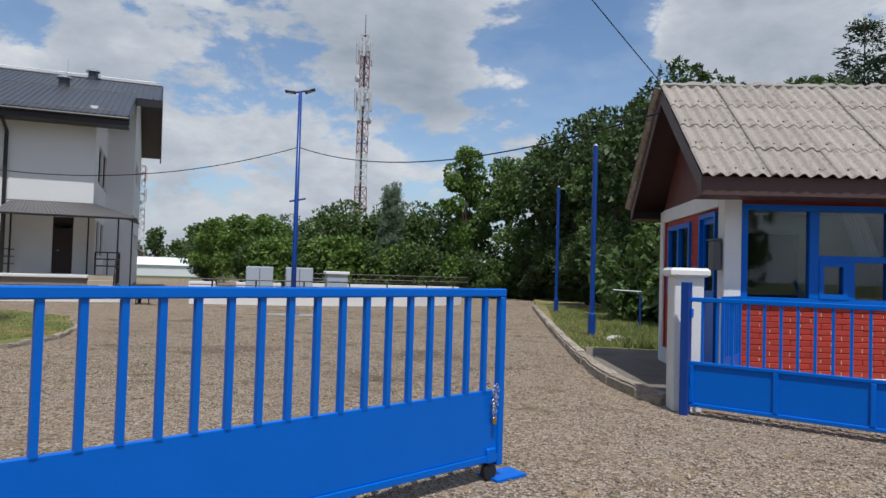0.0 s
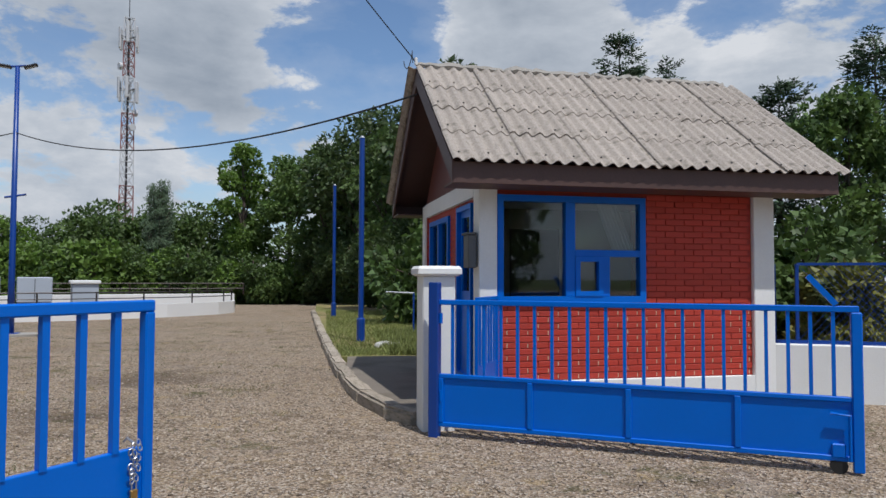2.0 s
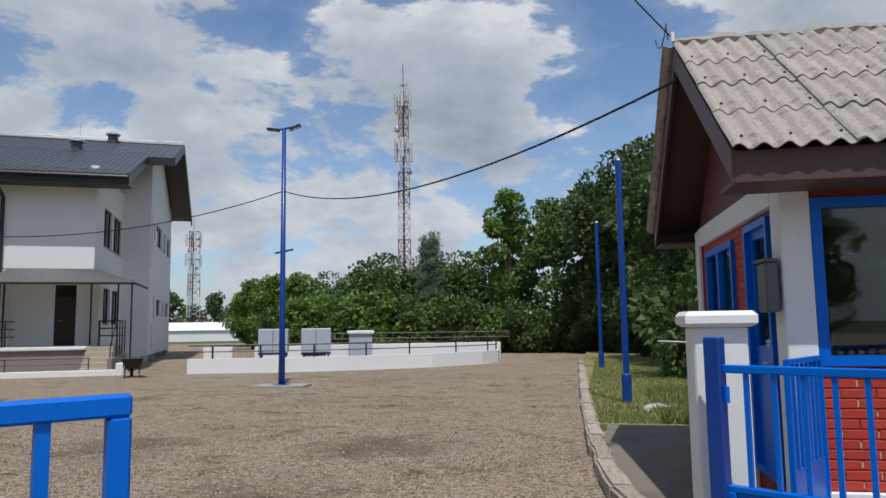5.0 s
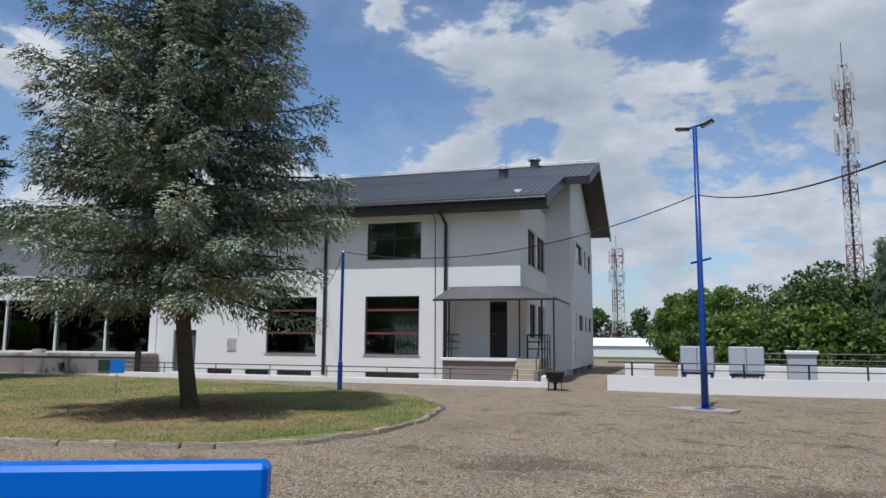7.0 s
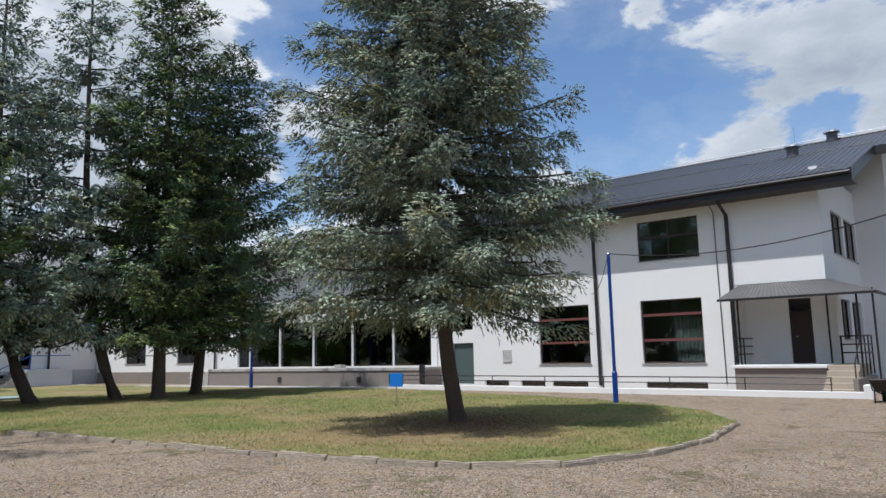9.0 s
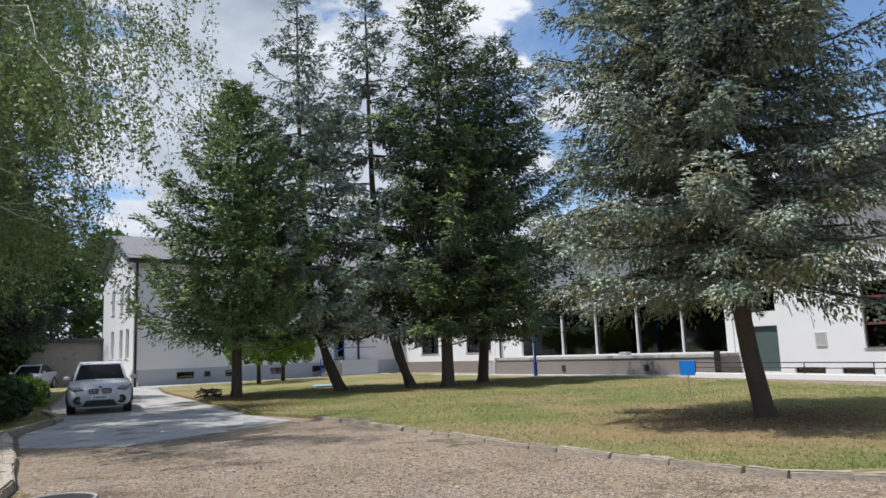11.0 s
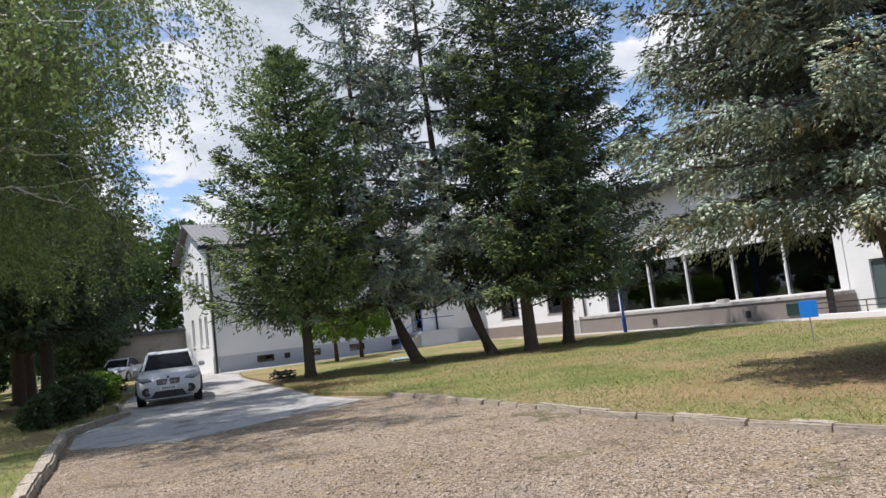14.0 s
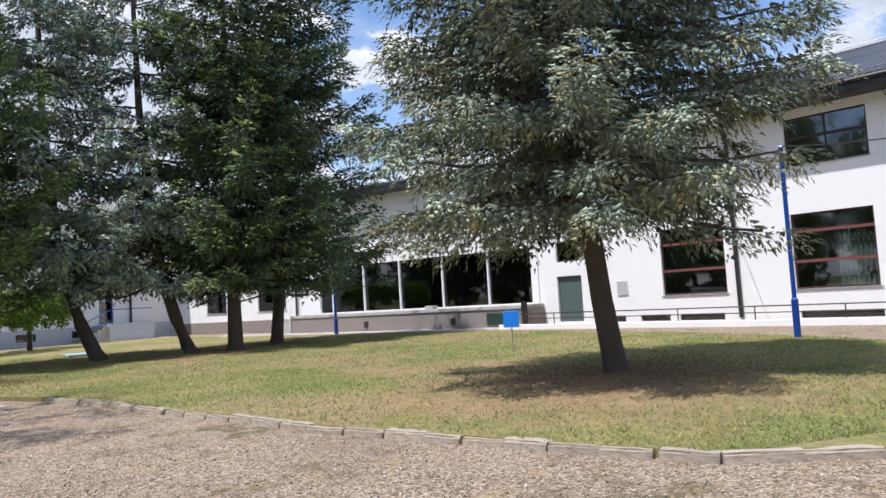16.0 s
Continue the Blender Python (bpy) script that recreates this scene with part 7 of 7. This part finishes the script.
def pebbles():
    rng = np.random.default_rng(81)
    n = 20000
    base = np.array([(1.4, 1.5), (2.3, 5.5), (3.8, 4.6), (0.5, 9.5), (-3.0, 8.5), (-6.5, 6.0), (-8.0, 4.5), (0.8, 13.0), (-5.5, 10.5)])
    c = base[rng.integers(0, len(base), n)]
    xy = c + rng.normal(size=(n, 2)) * np.array([2.2, 2.2])
    ok = ~(inside(xy[:, 0], xy[:, 1], ISLAND) | inside(xy[:, 0], xy[:, 1], BIRCH_LAWN) | ((xy[:, 0] > 2.3) & (xy[:, 1] > 8.4)))
    xy = xy[ok]
    n = len(xy)
    s = rng.uniform(0.006, 0.021, n)
    o = np.array([(1, 0, 0), (-1, 0, 0), (0, 1, 0), (0, -1, 0), (0, 0, 1), (0, 0, -1)], float)
    v = o[None] * (s[:, None] * rng.uniform(0.6, 1.3, (n, 3)) * np.array([1, 1, 0.7]))[:, None] + rng.normal(size=(n, 6, 3)) * (s * 0.18)[:, None, None]
    a = rng.uniform(0, 6.283, n)
    ca, sa = np.cos(a)[:, None], np.sin(a)[:, None]
    x, y = v[..., 0] * ca - v[..., 1] * sa, v[..., 0] * sa + v[..., 1] * ca
    v = np.stack([x + xy[:, :1], y + xy[:, 1:], v[..., 2] + (s * 0.35)[:, None]], 2)
    f = np.array([(0, 2, 4), (2, 1, 4), (1, 3, 4), (3, 0, 4), (2, 0, 5), (1, 2, 5), (3, 1, 5), (0, 3, 5)])
    t = (np.arange(n)[:, None, None] * 6 + f[None]).reshape(-1, 3)
    ob = new("pebbles", raw_mesh("pebbles", v.reshape(-1, 3), t, PEBBLE))
    tagged(ob, "loose brown and grey pebbles on the yard", "gravel", kind="stuff")


def blades(name, xy, z, size, mat, label, rng, lie=0.55):
    n = len(xy)
    pos = np.column_stack([xy, np.full(n, z)])
    way = unit(np.column_stack([rng.normal(size=(n, 2)) * lie, np.ones(n)]))
    side = unit(np.cross(way, rng.normal(size=(n, 3))))
    s = size[:, None]
    v = np.stack([pos + side * s * 0.07, pos - side * s * 0.07, pos + way * s], 1)
    ob = new(name, raw_mesh(name, v.reshape(-1, 3), np.arange(n * 3).reshape(-1, 3), mat))
    return tagged(ob, label, "grass", kind="stuff")


def grass():
    rng = np.random.default_rng(82)
    n = 230000
    xy = np.column_stack([-8 - rng.random(n) ** 1.5 * 26, rng.uniform(-2, 19, n)])
    xy = xy[inside(xy[:, 0], xy[:, 1], ISLAND)]
    bare = np.hypot(xy[:, 0] - WORN[0], xy[:, 1] - WORN[1])
    xy = xy[rng.random(len(xy)) < np.clip((bare - 0.6) / 2.6, 0.12, 1.0)]
    blades("grass_island", xy, 0.08, rng.uniform(0.035, 0.085, len(xy)), GRASS_BLADE, "short dry grass of the lawn island", rng, 1.1)
    n = 45000
    xy = np.column_stack([rng.uniform(2, 7.5, n), 14.7 + rng.random(n) ** 1.4 * 18])
    xy = xy[inside(xy[:, 0], xy[:, 1], VERGE)]
    tall = np.where((xy[:, 0] > 3.2) & (xy[:, 1] < 19.5), 2.3, 1.0)
    blades("grass_verge", xy, 0.095, rng.uniform(0.05, 0.12, len(xy)) * tall, material("verge_grass_blades", (0.20, 0.23, 0.065), 0.7, vary=0.3, scale=0.4, fine=2, by_island=0.35, leaf=0.2), "longer grass of the verge", rng)
    n = 50000
    xy = np.column_stack([rng.uniform(-28, -4, n), rng.uniform(-12, 2.5, n)])
    xy = xy[inside(xy[:, 0], xy[:, 1], BIRCH_LAWN)]
    blades("grass_birch", xy, 0.085, rng.uniform(0.03, 0.09, len(xy)), GRASS_BLADE, "patchy grass under the birch", rng)
    # weeds in the gravel: clumps along the kerbs and scattered over the yard
    P = []
    for p, _, _ in along(ISLAND[:15], 0.45):
        if rng.random() < 0.6:
            c = np.array([p.x, p.y]) + rng.normal(size=2) * 0.06
            P.append(c + rng.normal(size=(int(rng.integers(8, 30)), 2)) * 0.05)
    for _ in range(420):
        c = np.array([rng.uniform(-9, 2.0), rng.uniform(8, 27)])
        P.append(c + rng.normal(size=(int(rng.integers(10, 60)), 2)) * np.array([rng.uniform(0.1, 0.6), 0.09]))
    for _ in range(120):
        c = np.array([rng.uniform(-12, 1), rng.uniform(0.5, 8)])
        P.append(c + rng.normal(size=(int(rng.integers(8, 30)), 2)) * 0.12)
    for _ in range(60):
        c = np.array([rng.uniform(6, 13), rng.uniform(5.5, 8.5)])
        P.append(c + rng.normal(size=(int(rng.integers(8, 40)), 2)) * 0.15)
    xy = np.concatenate(P)
    blades("weeds", xy, 0.0, rng.uniform(0.02, 0.07, len(xy)), material("weed_blades", (0.11, 0.13, 0.04), 0.7, vary=0.3, scale=1, fine=4, second=(0.2, 0.17, 0.08), blend=(0.45, 0.6), by_island=0.3, leaf=0.2), "low weeds in the gravel and along the kerbs", rng, 1.0)


def litter():
    rng = np.random.default_rng(83)
    P = []
    for x, y, r, n in ((-13.3, 12.3, 1.9, 7000), (-27, -1.5, 2.6, 2500), (-28.7, 2, 2, 1500), (-29, 5, 2, 1500), (-31, 7.5, 2, 1500), (-21.5, 0.3, 1.6, 3500), (-25, -2.3, 1.8, 3500)):
        P.append(np.array([x, y]) + rng.normal(size=(n, 2)) * r * np.array([0.55, 0.55]))
    xy = np.concatenate(P)
    xy = xy[inside(xy[:, 0], xy[:, 1], ISLAND)]
    n = len(xy)
    pos = np.column_stack([xy, np.full(n, 0.10) + rng.random(n) * 0.02])
    way = unit(np.column_stack([rng.normal(size=(n, 2)), rng.normal(size=n) * 0.15]))
    ob = new("needle_litter", leaf_mesh("needle_litter", pos, way, rng.uniform(0.025, 0.06, n), 0.35, material("dead_needles", (0.24, 0.155, 0.09), 0.9, vary=0.3, by_island=0.4), rng))
    tagged(ob, "brown fallen needles under the trees", "litter", kind="stuff")


pebbles()
grass()
litter()


# ---- booth roof sheets and bricks ----
def roof_sheets():
    """Wavy cement sheets in four overlapping rows on both slopes."""
    pitch, wide, long = 0.163, 0.163 * 5, 0.78
    g = Geo()
    n = 5 * 8 + 3
    prof = [(-wide / 2 + i * pitch / 8, 0.024 * math.sin(2 * math.pi * i / 8)) for i in range(n)]
    vs = [(x, y, z + dz) for y in (0.0, long) for dz in (0.0, -0.009) for x, z in prof]
    fs = []
    for i in range(n - 1):
        fs += [(i, i + 1, 2 * n + i + 1, 2 * n + i), (3 * n + i, 3 * n + i + 1, n + i + 1, n + i), (n + i, n + i + 1, i + 1, i), (2 * n + i, 2 * n + i + 1, 3 * n + i + 1, 3 * n + i)]
    g.add(vs, fs)
    src = g.mesh("roof_sheet")
    src.materials.append(ASBESTOS)
    rng = random.Random(12)
    ev, rv, ez, rz_ = -0.56, 1.80, 2.80, 4.46
    ang = math.degrees(math.atan2(rz_ - ez, rv - (-0.50)))
    slope = math.hypot(rz_ - ez, rv + 0.50) + 0.07
    for face in (0, 1):
        for row in range(4):
            s = (0.0, 0.72, 1.42, 2.10)[row]
            for col in range(6):
                x = -0.46 + wide / 2 + col * (wide - 0.012)
                lift = 0.024 + 0.012 * row * 0.0 + rng.uniform(0, 0.006) + (0.006 if col % 2 else 0)
                local = pose(x, s, lift + 0.014, rng.uniform(-0.5, 0.1) - 0.9, 0, rng.uniform(-0.35, 0.35))
                if face == 0:
                    m = pose(0, ev, ez - 0.03, ang) @ local
                else:
                    m = pose(3.86, 2 * rv - ev, ez - 0.03, 0, 0, 180) @ pose(0, 0, 0, ang) @ local
                part("roof_sheet", src, None, BOOTH_ROOT, at=m)
    bolt = Geo().tube([(0, 0, 0), (0, 0, 0.014)], [0.013, 0.008], 6).mesh("bolt")
    bolt.materials.append(STEEL)
    for row in range(4):
        for i in range(14):
            s = (0.12, 0.82, 1.52, 2.2)[row]
            part("bolt", bolt, None, BOOTH_ROOT, at=pose(0, ev, ez - 0.03, ang) @ pose(-0.38 + i * 0.163 * 2, s, 0.062))
    # ragged mortar under the ridge
    m = Geo()
    pts = [(-0.45 + i * 0.06, rv + rng.uniform(-0.015, 0.015), rz_ + 0.035 + rng.uniform(-0.015, 0.02)) for i in range(80)]
    m.tube(pts, [0.05 + rng.uniform(-0.015, 0.02) for _ in pts], 6)
    part("ridge_mortar", m, CONCRETE, BOOTH_ROOT, "crumbling cement along the ridge")


def brickwork():
    rng = random.Random(7)
    L, H = 0.25, 0.073
    src = Geo().box(-0.1195, -0.010, -0.0315, 0.1195, 0.012, 0.0315, 0.004).mesh("brick")
    half = Geo().box(-0.057, -0.010, -0.0315, 0.057, 0.012, 0.0315, 0.004).mesh("brick")
    src.materials.append(BRICK)
    half.materials.append(BRICK)
    top = int((2.60 - 0.365) / H)
    mortar = Geo()
    for r in range(top):
        z = 0.365 + H * (r + 0.5)
        x = 0.192 + (0.0 if r % 2 == 0 else -L / 2)
        spans = [(0.192, 3.482)]
        if 1.22 < z < 2.56:
            spans = [(2.05, 3.482)]
        while x < 3.482:
            a, b = x, x + L
            if z < 1.2 and 0.25 < b < 3.45 and rng.random() < 0.8:
                mortar.box(b - 0.0065, 0.0245, z - 0.029 * rng.uniform(0.6, 1.0), b + 0.0065, 0.04, z + 0.029 * rng.uniform(0.6, 1.0))
            for s0, s1 in spans:
                lo, hi = max(a, s0), min(b, s1)
                if hi - lo > 0.05:
                    full = hi - lo > 0.24
                    ob = part("brick", src if full else half, None, BOOTH_ROOT)
                    k = 1.0 if full else (hi - lo - 0.010) / 0.114
                    ob.matrix_basis = pose((lo + hi) / 2, 0.03 + rng.uniform(-0.003, 0.003), z, rng.uniform(-1, 1), rng.uniform(-0.5, 0.5), rng.uniform(-0.8, 0.8)) @ Matrix.Diagonal((k, 1, 1, 1))
            x += L
    tagged(part("mortar_joints", mortar, material("pale_mortar", (0.55, 0.40, 0.28), 0.9, vary=0.2), BOOTH_ROOT, "pale mortar between the lower bricks"), kind="stuff")
    g = Geo()
    for r in range(int((2.49 - 0.365) / H)):
        z = 0.365 + H * (r + 0.5)
        y = 1.25 + (0.0 if r % 2 == 0 else -L / 2)
        while y < 3.34:
            lo, hi = max(y, 1.25), min(y + L, 3.34)
            for s0, s1 in ([(1.25, 3.34)] if not 1.22 < z < 2.44 else [(1.25, 1.70), (3.05, 3.34)]):
                a, b = max(lo, s0), min(hi, s1)
                if b - a > 0.04:
                    g.box(0.018, a + 0.005, z - 0.0315, 0.042, b - 0.005, z + 0.0315)
            y += L
    tagged(part("brickwork", g, BRICK, BOOTH_ROOT, "brown-red painted brick of the side wall"), kind="stuff")


roof_sheets()
brickwork()
